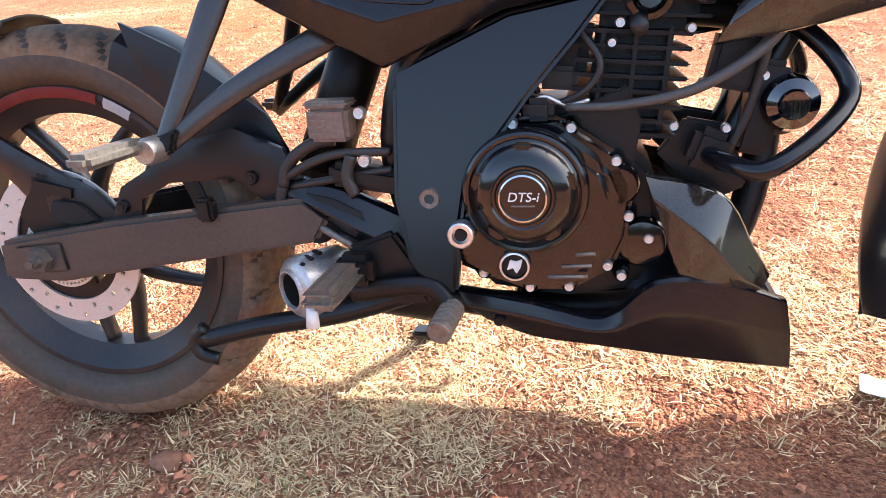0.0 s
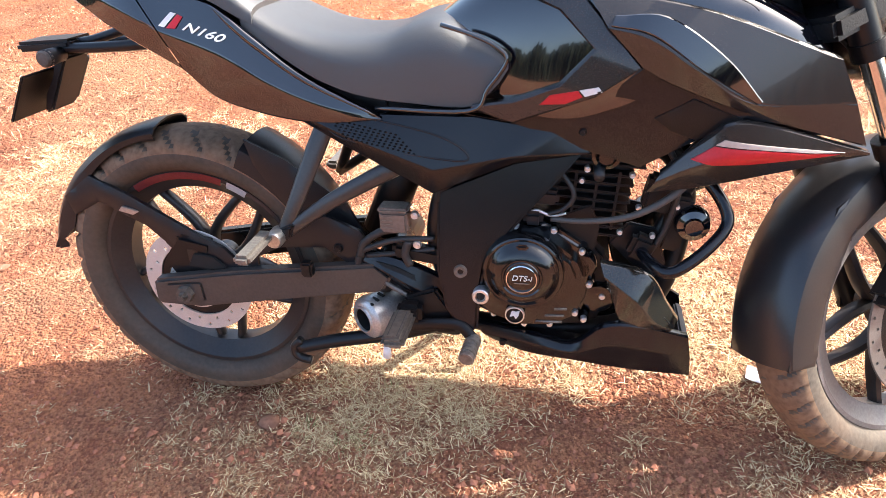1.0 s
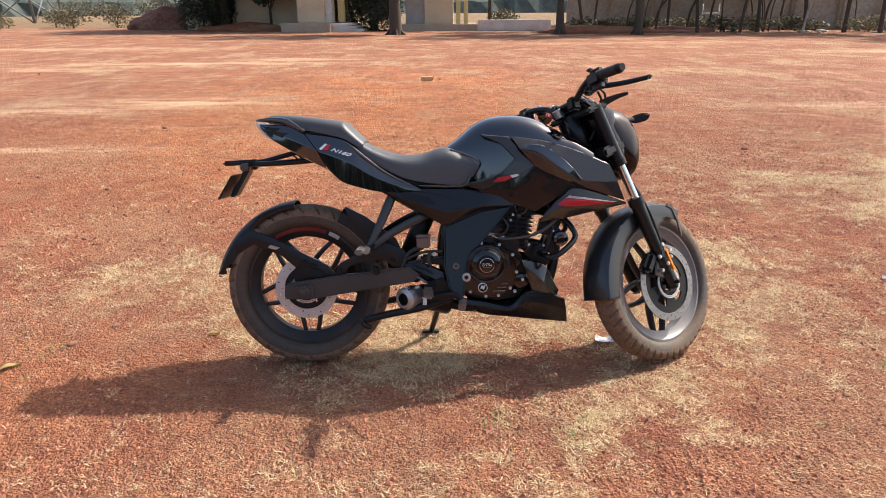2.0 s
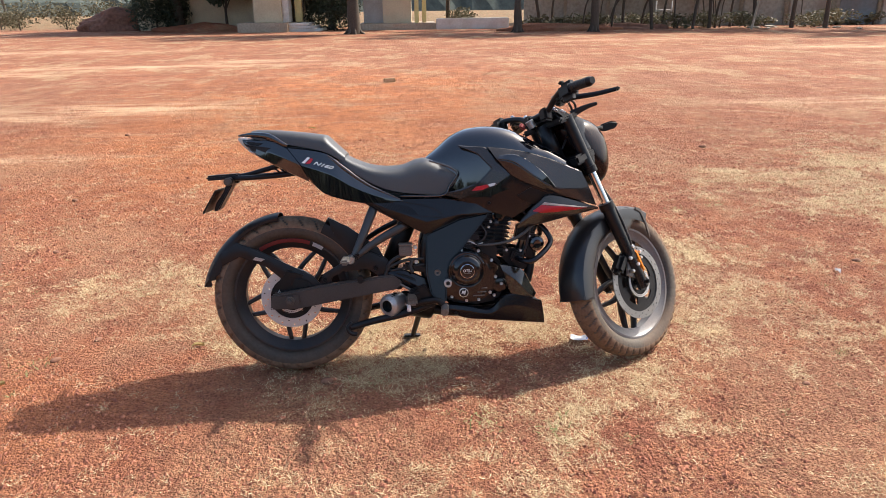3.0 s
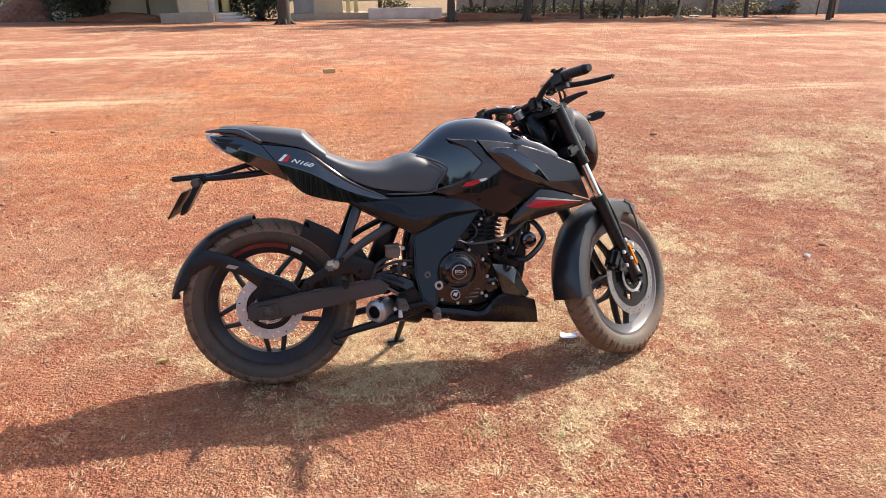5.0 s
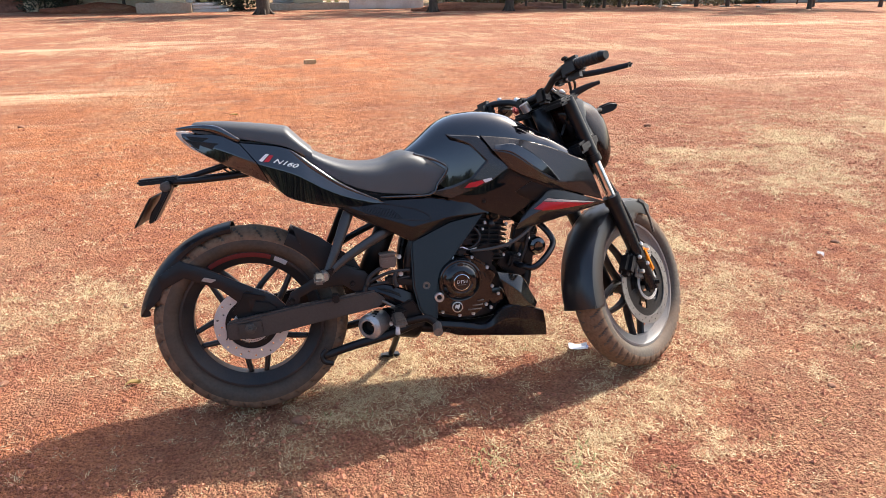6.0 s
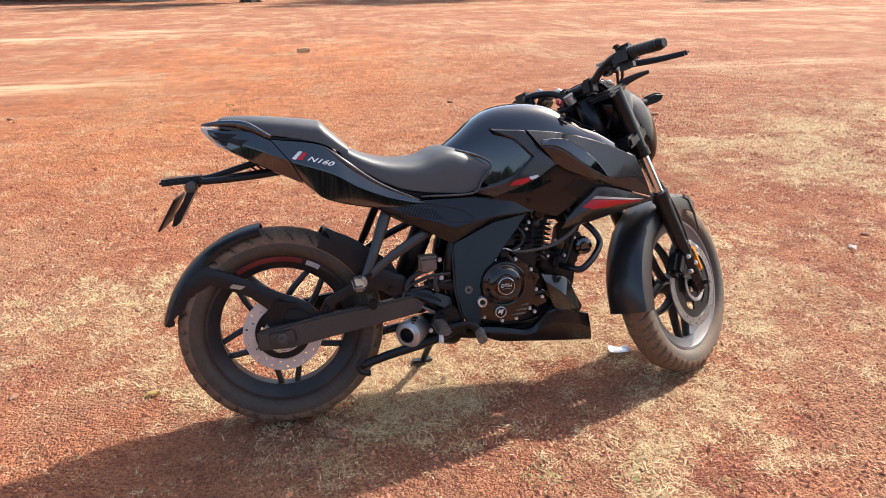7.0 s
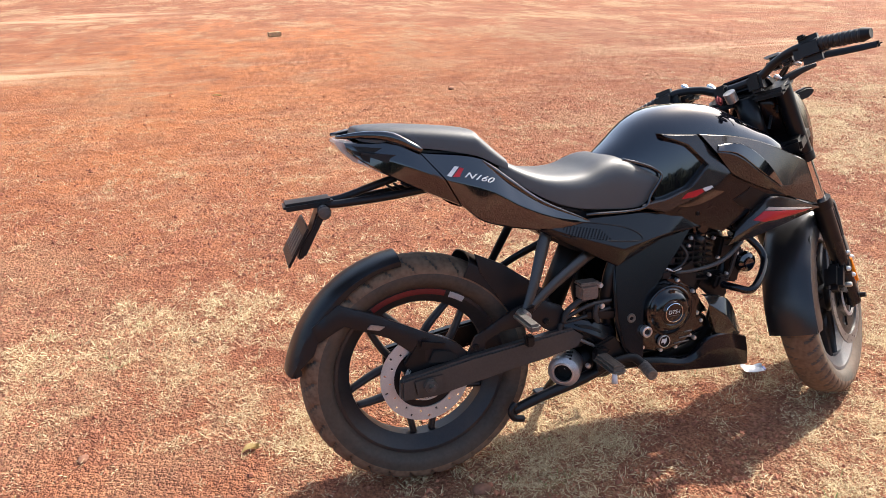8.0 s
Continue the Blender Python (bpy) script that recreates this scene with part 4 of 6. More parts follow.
# flat dark disc imitates the shaded hollow of the plug
part("plug_socket_shade", lathe([(0, -0.1105), (0.0072, -0.1105), (0.0074, -0.104)], (0.588, 0, 0.341), 24), M_DKHOLE, case, "", pose(-0.003, -0.034, 0.006))
em = part("round_emblem", lathe([(0.0168, -0.092), (0.0168, -0.100), (0.0158, -0.102), (0.0142, -0.102), (0.0138, -0.099), (0, -0.099)], (0.650, 0, 0.303), 40), M_CASE, case, "small round metal emblem", pose(-0.006, -0.033, 0.004))
part("emblem_figure", slab([(0.641, 0.298), (0.645, 0.311), (0.652, 0.309), (0.659, 0.312), (0.657, 0.302), (0.652, 0.294), (0.648, 0.301)], -0.1012, -0.0985, 0.0006), M_WHITE, em, "", pose(-0.006, -0.033, 0.004))
part("emblem_rim", lathe([(0.0172, -0.095), (0.0172, -0.1025), (0.0150, -0.1030), (0.0146, -0.100)], (0.650, 0, 0.303), 40), M_ZINC, em, "bright emblem rim", pose(-0.006, -0.033, 0.004))
for x0, x1, z in ((0.712, 0.740, 0.319), (0.696, 0.736, 0.3045), (0.680, 0.732, 0.2915)):
    part("cover_slot", tube([(x0, -0.1245, z), (x1 - 0.006, -0.1245, z + 0.0015)], 0.0022, 8, 2), M_PEG, case)
BOLTS = [(0.641, 0.464), (0.706, 0.458), (0.755, 0.420), (0.770, 0.356), (0.794, 0.325), (0.601, 0.426), (0.582, 0.384), (0.602, 0.284), (0.658, 0.267), (0.704, 0.269), (0.748, 0.296), (0.764, 0.284)]
for x, z in BOLTS:
    part("case_bolt", bolt_head(x, -0.093 if x < 0.78 else -0.078, z, 0.0062, 0.009), M_ZINC, case, "bright zinc bolt")
    part("bolt_boss", lathe([(0.0085, -0.094), (0.0105, -0.085), (0.0115, -0.06), (0, -0.06)], (x, 0.0 if x < 0.78 else 0.015, z), 16), M_ENGINE, case)
part("oil_filter_boss", lathe([(0.030, -0.05), (0.030, -0.074), (0.026, -0.080), (0.015, -0.082), (0, -0.082)], (0.787, 0, 0.318), 28), M_ENGINE, case)
part("starter_boss", lathe([(0.024, -0.05), (0.024, -0.088), (0.02, -0.094), (0, -0.094)], (0.758, 0, 0.39), 24), M_ENGINE, case)
part("release_arm_boss", block((0.670, -0.085, 0.478), (0.034, 0.03, 0.026), 0.007), M_PLASTIC, case)
part("case_shield", slab([(0.70, 0.47), (0.765, 0.50), (0.782, 0.46), (0.775, 0.41), (0.735, 0.44)], -0.076, -0.070, 0.002), M_CASE, case)
# barrel, head and fins, tipped a little ahead
barrel = part("cylinder_barrel", block((0.768, 0, 0.50), (0.085, 0.105, 0.13), 0.01, 5), M_CASE, case, "black finned cylinder")
for k in range(8):
    z = 0.446 + k * 0.0155
    x = 0.764 + (z - 0.5) * 0.12
    fin = block((x, 0, z), (0.128 - 0.003 * (k % 2), 0.150, 0.0045), 0.0018, 5)
    part("cooling_fin", fin, M_CASE, barrel)
for dx in (-0.035, 0.0, 0.035):
    part("fin_web", block((0.77 + dx, -0.070, 0.505), (0.005, 0.006, 0.105), 0.001, 5), M_CASE, barrel)
head = part("cylinder_head", block((0.783, 0, 0.595), (0.115, 0.13, 0.075), 0.012, 5), M_CASE, case, "black cylinder head")
for k in range(4):
    part("head_fin", block((0.780 + k * 0.002, 0, 0.572 + k * 0.014), (0.14, 0.152, 0.004), 0.0015, 5), M_CASE, head)
part("rocker_cover", block((0.790, 0, 0.642), (0.105, 0.115, 0.04), 0.014, 5), M_CASE, head)
part("valve_cap", lathe([(0, -0.096), (0.012, -0.096), (0.016, -0.092), (0.018, -0.086), (0.024, -0.084), (0.026, -0.06), (0, -0.06)], (0.785, 0, 0.590), 32), M_ENGINE, head, "round inspection cap")
for x, z in ((0.77, 0.618), (0.806, 0.622), (0.756, 0.565)):
    part("case_bolt", bolt_head(x, -0.078, z, 0.006, 0.009), M_ZINC, head, "bright zinc bolt")
part("plug_cap", tube([(0.775, -0.06, 0.568), (0.775, -0.105, 0.560)], (0.011, 0.009), 12), M_HOSE, head)
part("carburettor_body", block((0.688, -0.02, 0.545), (0.075, 0.09, 0.075), 0.012, 10), M_CASE, bike, "dark throttle body")
part("sensor_block", block((0.690, -0.066, 0.51), (0.045, 0.03, 0.026), 0.006, 5), M_PLASTIC, bike)
part("throttle_linkage", tube([(0.655, -0.08, 0.470), (0.672, -0.09, 0.492), (0.70, -0.088, 0.482), (0.725, -0.085, 0.486)], 0.0028, 6), M_ZINC, bike, "bright cable linkage")
part("clutch_cable", tube([(0.700, -0.098, 0.480), (0.76, -0.105, 0.482), (0.83, -0.108, 0.496), (0.89, -0.10, 0.530), (0.93, -0.085, 0.575), (0.99, -0.06, 0.66)], (0.0042, 0.0082), 10), M_GREYHOSE, bike, "thick grey clutch cable")
part("wiring_loom", tube([(0.645, -0.075, 0.545), (0.66, -0.085, 0.52), (0.668, -0.08, 0.495)], 0.004, 8), M_HOSE, bike)
part("wiring_loom", tube([(0.90, -0.05, 0.56), (0.905, -0.07, 0.50), (0.90, -0.07, 0.455), (0.935, -0.06, 0.445), (0.96, -0.05, 0.475)], 0.005, 8), M_HOSE, bike)
for x, y, z in ((0.735, -0.074, 0.602), (0.748, -0.080, 0.545), (0.828, -0.078, 0.556), (0.836, -0.070, 0.606), (0.842, -0.080, 0.500), (0.868, -0.085, 0.452), (0.902, -0.082, 0.505), (0.885, -0.075, 0.560), (0.815, -0.082, 0.455)):
    part("clamp_bolt", bolt_head(x, y, z, 0.0052, 0.008), M_ZINC, bike, "bright zinc bolt")
for pts, r in (([(0.690, -0.072, 0.585), (0.735, -0.092, 0.530), (0.722, -0.092, 0.498), (0.690, -0.086, 0.482)], 0.0042),
               ([(0.860, -0.068, 0.630), (0.900, -0.086, 0.560), (0.890, -0.082, 0.470), (0.862, -0.076, 0.405)], 0.0055)):
    part("engine_hose", tube(pts, r, 8), M_HOSE, bike, "thin black engine hose")
part("rectifier", block((0.876, -0.062, 0.520), (0.050, 0.036, 0.060), 0.006, 12), M_CASE, bike, "black finned rectifier")
part("exhaust_header", tube([(0.83, 0.03, 0.575), (0.90, 0.03, 0.555), (0.93, 0.02, 0.46), (0.90, 0.0, 0.30), (0.82, 0.0, 0.215), (0.62, -0.01, 0.205), (0.48, -0.03, 0.235)], 0.019, 14), M_CASE, bike, "black exhaust header")
part("oil_cooler", block((0.905, 0.0, 0.47), (0.035, 0.16, 0.10), 0.006, 10), M_CASE, bike, "black finned cooler")
part("horn", merge(lathe([(0, -0.030), (0.014, -0.031), (0.016, -0.026), (0.026, -0.022), (0.030, -0.012), (0.030, 0.0), (0.018, 0.02), (0, 0.02)], (0.930, -0.072, 0.476), 28), tube([(0.930, -0.06, 0.476), (0.91, -0.03, 0.52)], 0.006, 6)), M_GLOSS, bike, "round glossy black horn")
LOOP = [(0.845, 0.070, 0.425), (0.866, 0.130, 0.423), (0.894, 0.156, 0.421), (0.940, 0.136, 0.446), (0.978, 0.102, 0.480), (0.974, 0.084, 0.510), (0.945, 0.060, 0.545), (0.90, 0.045, 0.575)]
guard_bar = part("leg_guard", tube([(x, -y, z) for x, y, z in LOOP], 0.0100, 14, 6), M_SATIN, bike, "black tubular leg guard")
part("far_loop", tube(LOOP, 0.0100, 12, 6), M_SATIN, guard_bar)
part("clamp", block((0.852, -0.08, 0.428), (0.04, 0.03, 0.045), 0.008, 20), M_CASE, guard_bar)

# belly pan
PAN = [[(0.566, -0.088, 0.258), (0.660, -0.094, 0.246), (0.742, -0.098, 0.230), (0.800, -0.111, 0.282), (0.870, -0.108, 0.284), (0.950, -0.078, 0.250)],
       [(0.580, -0.094, 0.236), (0.660, -0.100, 0.226), (0.745, -0.106, 0.214), (0.810, -0.116, 0.244), (0.880, -0.110, 0.236), (0.958, -0.078, 0.206)],
       [(0.604, -0.080, 0.212), (0.660, -0.086, 0.194), (0.740, -0.088, 0.186), (0.810, -0.090, 0.179), (0.880, -0.086, 0.171), (0.962, -0.074, 0.160)]]
FIN = [[(0.786, -0.102, 0.405), (0.868, -0.096, 0.382), (0.908, -0.086, 0.318), (0.930, -0.076, 0.282)],
       [(0.794, -0.114, 0.382), (0.848, -0.120, 0.340), (0.884, -0.113, 0.296), (0.918, -0.092, 0.270)],
       [(0.806, -0.102, 0.350), (0.824, -0.104, 0.292), (0.850, -0.102, 0.262), (0.904, -0.088, 0.258)]]
for flip in (0, 1):
    b = shell(PAN, 0.010)
    bp = weighted(part("belly_pan", mirrored(b) if flip else b, M_SATIN, bike, "satin black belly pan"))
    b = shell(FIN, 0.010)
    if not flip:
        fin_y = surface_of(b)
    fn = weighted(part("belly_fin", mirrored(b) if flip else b, M_FIN, bike, "olive-black gloss belly fairing cheek"))
    if not flip:
        # dark panel laid on the fin, imitating a shaded hollow by colour
        part("scoop", panel([(0.880, 0.288), (0.902, 0.300), (0.914, 0.284), (0.900, 0.272), (0.886, 0.276)], lambda x, z: fin_y(x, z) - 0.002, 0.004, 0.001), M_DKHOLE, fn, "small dark patch painting a shaded hollow")
        part("pan_bolt", bolt_head(0.618, -0.094, 0.219, 0.007, 0.004), M_CASE, bp)
part("pan_floor", slab([(0.62, 0.20), (0.95, 0.165), (0.955, 0.235), (0.94, 0.24), (0.93, 0.185), (0.63, 0.215)], -0.06, 0.06, 0.004), M_PLASTIC, bike)

# lower side clutter: heat shield, reservoir, hoses, silencer, pegs, pedal, stands
HEELG = [[(0.348, -0.098, 0.410), (0.400, -0.108, 0.402), (0.450, -0.112, 0.388), (0.508, -0.108, 0.360)],
         [(0.350, -0.106, 0.388), (0.405, -0.122, 0.372), (0.455, -0.126, 0.346), (0.516, -0.112, 0.312)],
         [(0.356, -0.096, 0.368), (0.400, -0.100, 0.340), (0.450, -0.102, 0.312), (0.504, -0.102, 0.292)]]
shield = weighted(part("heel_guard", shell(HEELG, 0.010), M_SATIN, bike, "black sculpted heel guard"))
# dark sheet over the guard paints the shade of a recess
part("guard_recess_shade", shell([[(0.392, -0.1175, 0.390), (0.430, -0.1200, 0.382), (0.462, -0.1195, 0.366)], [(0.410, -0.1215, 0.380), (0.440, -0.1240, 0.370), (0.466, -0.1235, 0.356)]], 0.003, 4, True, 0.001), M_DKHOLE, shield)
part("guard_blade", tube([(0.368, -0.106, 0.366), (0.42, -0.116, 0.338), (0.478, -0.114, 0.302)], (0.003, 0.005, 0.003), 8, 4), M_PEG, shield)
reservoir = part("fluid_reservoir", block((0.432, -0.108, 0.472), (0.050, 0.036, 0.040), 0.005), M_TANKPLASTIC, bike, "dusty translucent brake fluid reservoir")
part("cap", block((0.432, -0.108, 0.495), (0.054, 0.039, 0.008), 0.003), M_PEG, reservoir)
for i in range(4):
    part("moulded_mark", block((0.432 - 0.012 + 0.0 * i, -0.1265, 0.484 - i * 0.007), (0.022, 0.001, 0.0022), 0), M_PEG, reservoir)
part("bracket_bolt", bolt_head(0.468, -0.11, 0.483, 0.0075, 0.008), M_ZINC, reservoir)
for pts, r in (([(0.432, -0.108, 0.452), (0.405, -0.112, 0.448), (0.372, -0.112, 0.425), (0.362, -0.112, 0.398)], 0.0075),
               ([(0.366, -0.112, 0.408), (0.40, -0.116, 0.425), (0.44, -0.116, 0.437), (0.50, -0.108, 0.437)], 0.0055),
               ([(0.37, -0.106, 0.396), (0.42, -0.110, 0.404), (0.47, -0.108, 0.412), (0.50, -0.104, 0.415)], 0.0050),
               ([(0.455, -0.118, 0.435), (0.448, -0.12, 0.41), (0.456, -0.12, 0.388)], 0.0075),
               ([(0.36, -0.108, 0.398), (0.352, -0.108, 0.368), (0.357, -0.108, 0.350)], 0.0075)):
    part("hose", tube(pts, r, 10), M_HOSE, bike, "black rubber hose")
part("master_cylinder", block((0.47, -0.10, 0.405), (0.10, 0.03, 0.03), 0.008, 8), M_CASE, bike)
part("hanger_bolt", bolt_head(0.470, -0.115, 0.428, 0.008, 0.006), M_ZINC, bike)

sil = part("silencer", tube([(0.52, -0.01, 0.235), (0.46, -0.035, 0.25), (0.42, -0.065, 0.262)], (0.055, 0.045), 20, 5), M_CASE, bike, "stubby under-engine silencer")
S_CAP = pose(0.374, -0.092, 0.262, 0, 0, -36)
part("silencer_cap", lathe([(0.036, 0.055), (0.041, 0.045), (0.0425, -0.012), (0.0410, -0.022), (0.0350, -0.028), (0.0285, -0.030), (0.0265, -0.034), (0.0240, -0.034), (0.0230, -0.028), (0.022, -0.006), (0, -0.004)], (0, 0, 0), 40), M_SILENCER, sil, "brushed silver silencer cap", S_CAP)
part("outlet", lathe([(0.0222, -0.030), (0.0212, -0.006), (0, -0.004)], (0, 0, 0), 28), M_DKHOLE, sil, "dark outlet", S_CAP)
# dark blocks set on the cap imitate shaded slots
for k in range(3):
    part("cap_slot_shade", block((0.012 + 0.0 * k, -0.020 + 0.013 * k, 0.0445 - 0.004 * abs(k - 2)), (0.018, 0.006, 0.004), 0.001), M_DKHOLE, sil, "", S_CAP)
part("cap_bolt", bolt_head(0, 0, 0, 0.007, 0.008), M_ZINC, sil, "", pose(0.43, -0.112, 0.268))

peg = part("rider_peg", block((0.447, -0.195, 0.300), (0.042, 0.104, 0.016), 0.007), M_PEG, bike, "worn rubber-topped rider footpeg")
part("peg_rubber", block((0.447, -0.197, 0.3095), (0.037, 0.094, 0.012), 0.0055), M_PEGPAD, peg, "worn grey rubber pad")
for dx in (-0.008, 0.008):
    part("pad_groove", block((0.447 + dx, -0.197, 0.3150), (0.0025, 0.080, 0.0016), 0.0006), M_HOSE, peg)
part("peg_hinge", block((0.455, -0.138, 0.302), (0.045, 0.03, 0.04), 0.008), M_CASE, peg)
part("peg_feeler", tube([(0.437, -0.236, 0.296), (0.436, -0.238, 0.272)], (0.006, 0.0075), 12), M_WHITE, peg, "white-tipped feeler")
part("peg_hanger", slab([(0.44, 0.325), (0.50, 0.345), (0.53, 0.30), (0.54, 0.255), (0.50, 0.25), (0.46, 0.285)], -0.128, -0.112, 0.005), M_CASE, peg)
pedal = part("brake_pedal", tube([(0.445, -0.135, 0.268), (0.50, -0.140, 0.280), (0.545, -0.142, 0.282), (0.570, -0.150, 0.262)], (0.013, 0.012), 10, 5, 0.6), M_CASE, bike, "black rear brake pedal")
part("pedal_pad", ribbed((0.572, -0.146, 0.259), (0.566, -0.202, 0.252), 0.0138, 6), M_PEG, pedal, "ribbed metal pedal pad")
stand = part("centre_stand", tube([(0.215, -0.118, 0.186), (0.30, -0.110, 0.206), (0.42, -0.10, 0.228), (0.53, -0.09, 0.262)], (0.0125, 0.016), 12, 5), M_FRAME, bike, "folded black centre stand")
part("stand_foot", tube([(0.222, -0.118, 0.205), (0.207, -0.120, 0.188), (0.214, -0.122, 0.168), (0.240, -0.122, 0.160)], 0.009, 10, 5), M_FRAME, stand)
part("stand_far_leg", tube([(0.215, 0.118, 0.186), (0.30, 0.110, 0.206), (0.42, 0.10, 0.228), (0.53, 0.09, 0.262)], (0.0125, 0.016), 10, 5), M_FRAME, stand)
part("stand_cross", tube([(0.50, -0.10, 0.25), (0.50, 0.10, 0.25)], 0.014, 10), M_FRAME, stand)
spring = [(0.385 + 0.07 * k / 40, -0.108 + 0.004 * math.cos(k * math.pi / 2), 0.214 + 0.02 * k / 40 + 0.004 * math.sin(k * math.pi / 2)) for k in range(41)]
part("stand_spring", tube(spring, 0.0016, 6, 2), M_CASE, stand)
side_stand = part("side_stand", tube([(0.50, 0.10, 0.24), (0.475, 0.16, 0.13), (0.455, 0.215, 0.05)], (0.013, 0.011), 12, 4), M_FRAME, bike, "black side stand propping the machine")
part("stand_pad", block((0.452, 0.222, 0.044), (0.07, 0.035, 0.008), 0.003), M_FRAME, side_stand)
part("shift_lever", tube([(0.60, 0.13, 0.26), (0.70, 0.14, 0.26), (0.70, 0.175, 0.262)], 0.007, 8, 3), M_ALLOY, bike)

# number-plate carrier
carrier = part("plate_carrier", tube([(0.06, -0.035, 0.768), (-0.05, -0.03, 0.757), (-0.15, -0.028, 0.752), (-0.20, -0.026, 0.752)], (0.011, 0.009), 8, 4), M_PLASTIC, bike, "black plastic plate carrier arm")
part("carrier_rail", tube([(0.06, 0.035, 0.768), (-0.05, 0.03, 0.757), (-0.15, 0.028, 0.752), (-0.20, 0.026, 0.752)], (0.011, 0.009), 8, 4), M_PLASTIC, carrier)
part("carrier_upper", tube([(-0.02, 0.0, 0.795), (-0.08, 0.0, 0.780), (-0.15, 0.0, 0.762), (-0.20, 0.0, 0.756)], (0.010, 0.008), 8, 4), M_PLASTIC, carrier)
for k in range(3):
    part("carrier_strut", tube([(-0.02 + k * 0.02, -0.01, 0.762), (-0.045 + k * 0.018, -0.005, 0.783)], 0.003, 6), M_PLASTIC, carrier)
part("carrier_end", block((-0.235, 0, 0.757), (0.115, 0.075, 0.018), 0.006, -3), M_PLASTIC, carrier)
for s in (-1, 1):
    part("rear_indicator", tube([(-0.205, s * 0.03, 0.742), (-0.205, s * 0.075, 0.742)], (0.014, 0.016), 12), M_PLASTIC, carrier)
    part("indicator_lens", lathe([(0, -0.006), (0.012, -0.004), (0.0155, 0.002), (0.0155, 0.008), (0, 0.008)], (0, 0, 0), 20), M_PEGPAD, carrier, "grey indicator lens", pose(-0.205, s * 0.076, 0.742, 0, 0, 0 if s < 0 else 180))
part("plate_holder", slab([(-0.215, 0.745), (-0.195, 0.735), (-0.255, 0.635), (-0.275, 0.63), (-0.262, 0.665), (-0.235, 0.70)], -0.035, 0.035, 0.004), M_PLASTIC, carrier)
plate_bm = block((0, 0, 0), (0.006, 0.19, 0.10), 0.002)
plate = part("number_plate", plate_bm, M_CASE, carrier, "dark number plate", pose(-0.272, 0, 0.672, 0, 32, 0))
for k in range(5):
    part("plate_bar", block((-0.0042, -0.065 + k * 0.032, 0.0), (0.001, 0.018, 0.05), 0), M_PEG, plate, "", pose(-0.272, 0, 0.672, 0, 32, 0))


def lettering(text, size, parent, m, material, name, label, shear=0.25, onto=None, bold=0.0):
    """Raised writing in its own xy plane, turned by m and laid onto a flank y(x, z) if one is given."""
    cu = bpy.data.curves.new(name, "FONT")
    cu.body, cu.size, cu.extrude, cu.align_x, cu.align_y, cu.shear, cu.offset = text, size, 0.0006, "CENTER", "CENTER", shear, bold
    tmp = bpy.data.objects.new("tmp", cu)
    me = bpy.data.meshes.new_from_object(tmp)
    bpy.data.objects.remove(tmp)
    bm = bmesh.new()
    bm.from_mesh(me)
    bmesh.ops.remove_doubles(bm, verts=bm.verts, dist=1e-5)
    bpy.data.meshes.remove(me)
    bmesh.ops.transform(bm, matrix=m, verts=bm.verts)
    if onto:
        mid = m.translation.y
        for v in bm.verts:
            v.co.y = onto(v.co.x, v.co.z) - 0.0012 + (v.co.y - mid)
    return part(name, bm, material, parent, label)


lettering("DTS-i", 0.0145, case, pose(C0[0], -0.1558, C0[1] + 0.001, 90, 0, 0), M_WHITE, "badge_lettering", "silver lettering", 0.2)
part("badge_line", block((C0[0], -0.1555, C0[1] - 0.0085), (0.026, 0.0012, 0.0016), 0), M_PEG, case)
lettering("N160", 0.021, tail_panel, pose(0.146, -0.14, 0.795, 90, 17, 0) @ Matrix.Diagonal((1.45, 0.85, 1, 1)), M_WHITE, "model_lettering", "white model lettering", 0.45, tail_y, 0.0002)
part("tail_slash", panel([(0.072, 0.806), (0.093, 0.825), (0.103, 0.823), (0.082, 0.803)], lambda x, z: tail_y(x, z) - 0.002, 0.001, 0.0004), M_WHITE, tail_panel, "white slash")
part("tail_slash_red", panel([(0.085, 0.802), (0.105, 0.8215), (0.114, 0.818), (0.101, 0.801)], lambda x, z: tail_y(x, z) - 0.002, 0.001, 0.0004), M_RED, tail_panel, "red slash")


# ---- the field: one sheet, fine near the machine and coarse towards the horizon ----
PATCHES = [(-0.55, 0.75, 0.45, 0.85), (-1.0, 1.05, 0.35, 0.65), (-0.35, 0.30, 0.28, 0.8), (-0.05, -0.20, 0.26, 0.7), (0.35, 0.05, 0.36, 0.95), (0.70, 0.22, 0.36, 0.85), (1.15, 0.30, 0.35, 0.7),
           (0.95, -0.42, 0.27, 0.85), (1.30, -0.30, 0.25, 0.6), (0.95, -0.68, 0.20, 0.5), (1.75, 0.20, 0.55, 0.75), (2.3, 0.7, 0.6, 0.6), (1.75, 1.25, 0.45, 0.8), (3.1, 2.1, 0.6, 0.5), (4.0, 2.8, 0.7, 0.55),
           (3.1, 3.0, 0.22, 0.5), (3.5, 2.65, 0.24, 0.55), (3.95, 2.25, 0.26, 0.5), (1.85, 3.45, 0.28, 0.6), (0.4, 1.0, 0.6, 0.45), (5.2, 3.4, 1.2, 0.7), (-1.5, 0.55, 0.3, 0.55), (0.25, -0.85, 0.15, 0.4)]
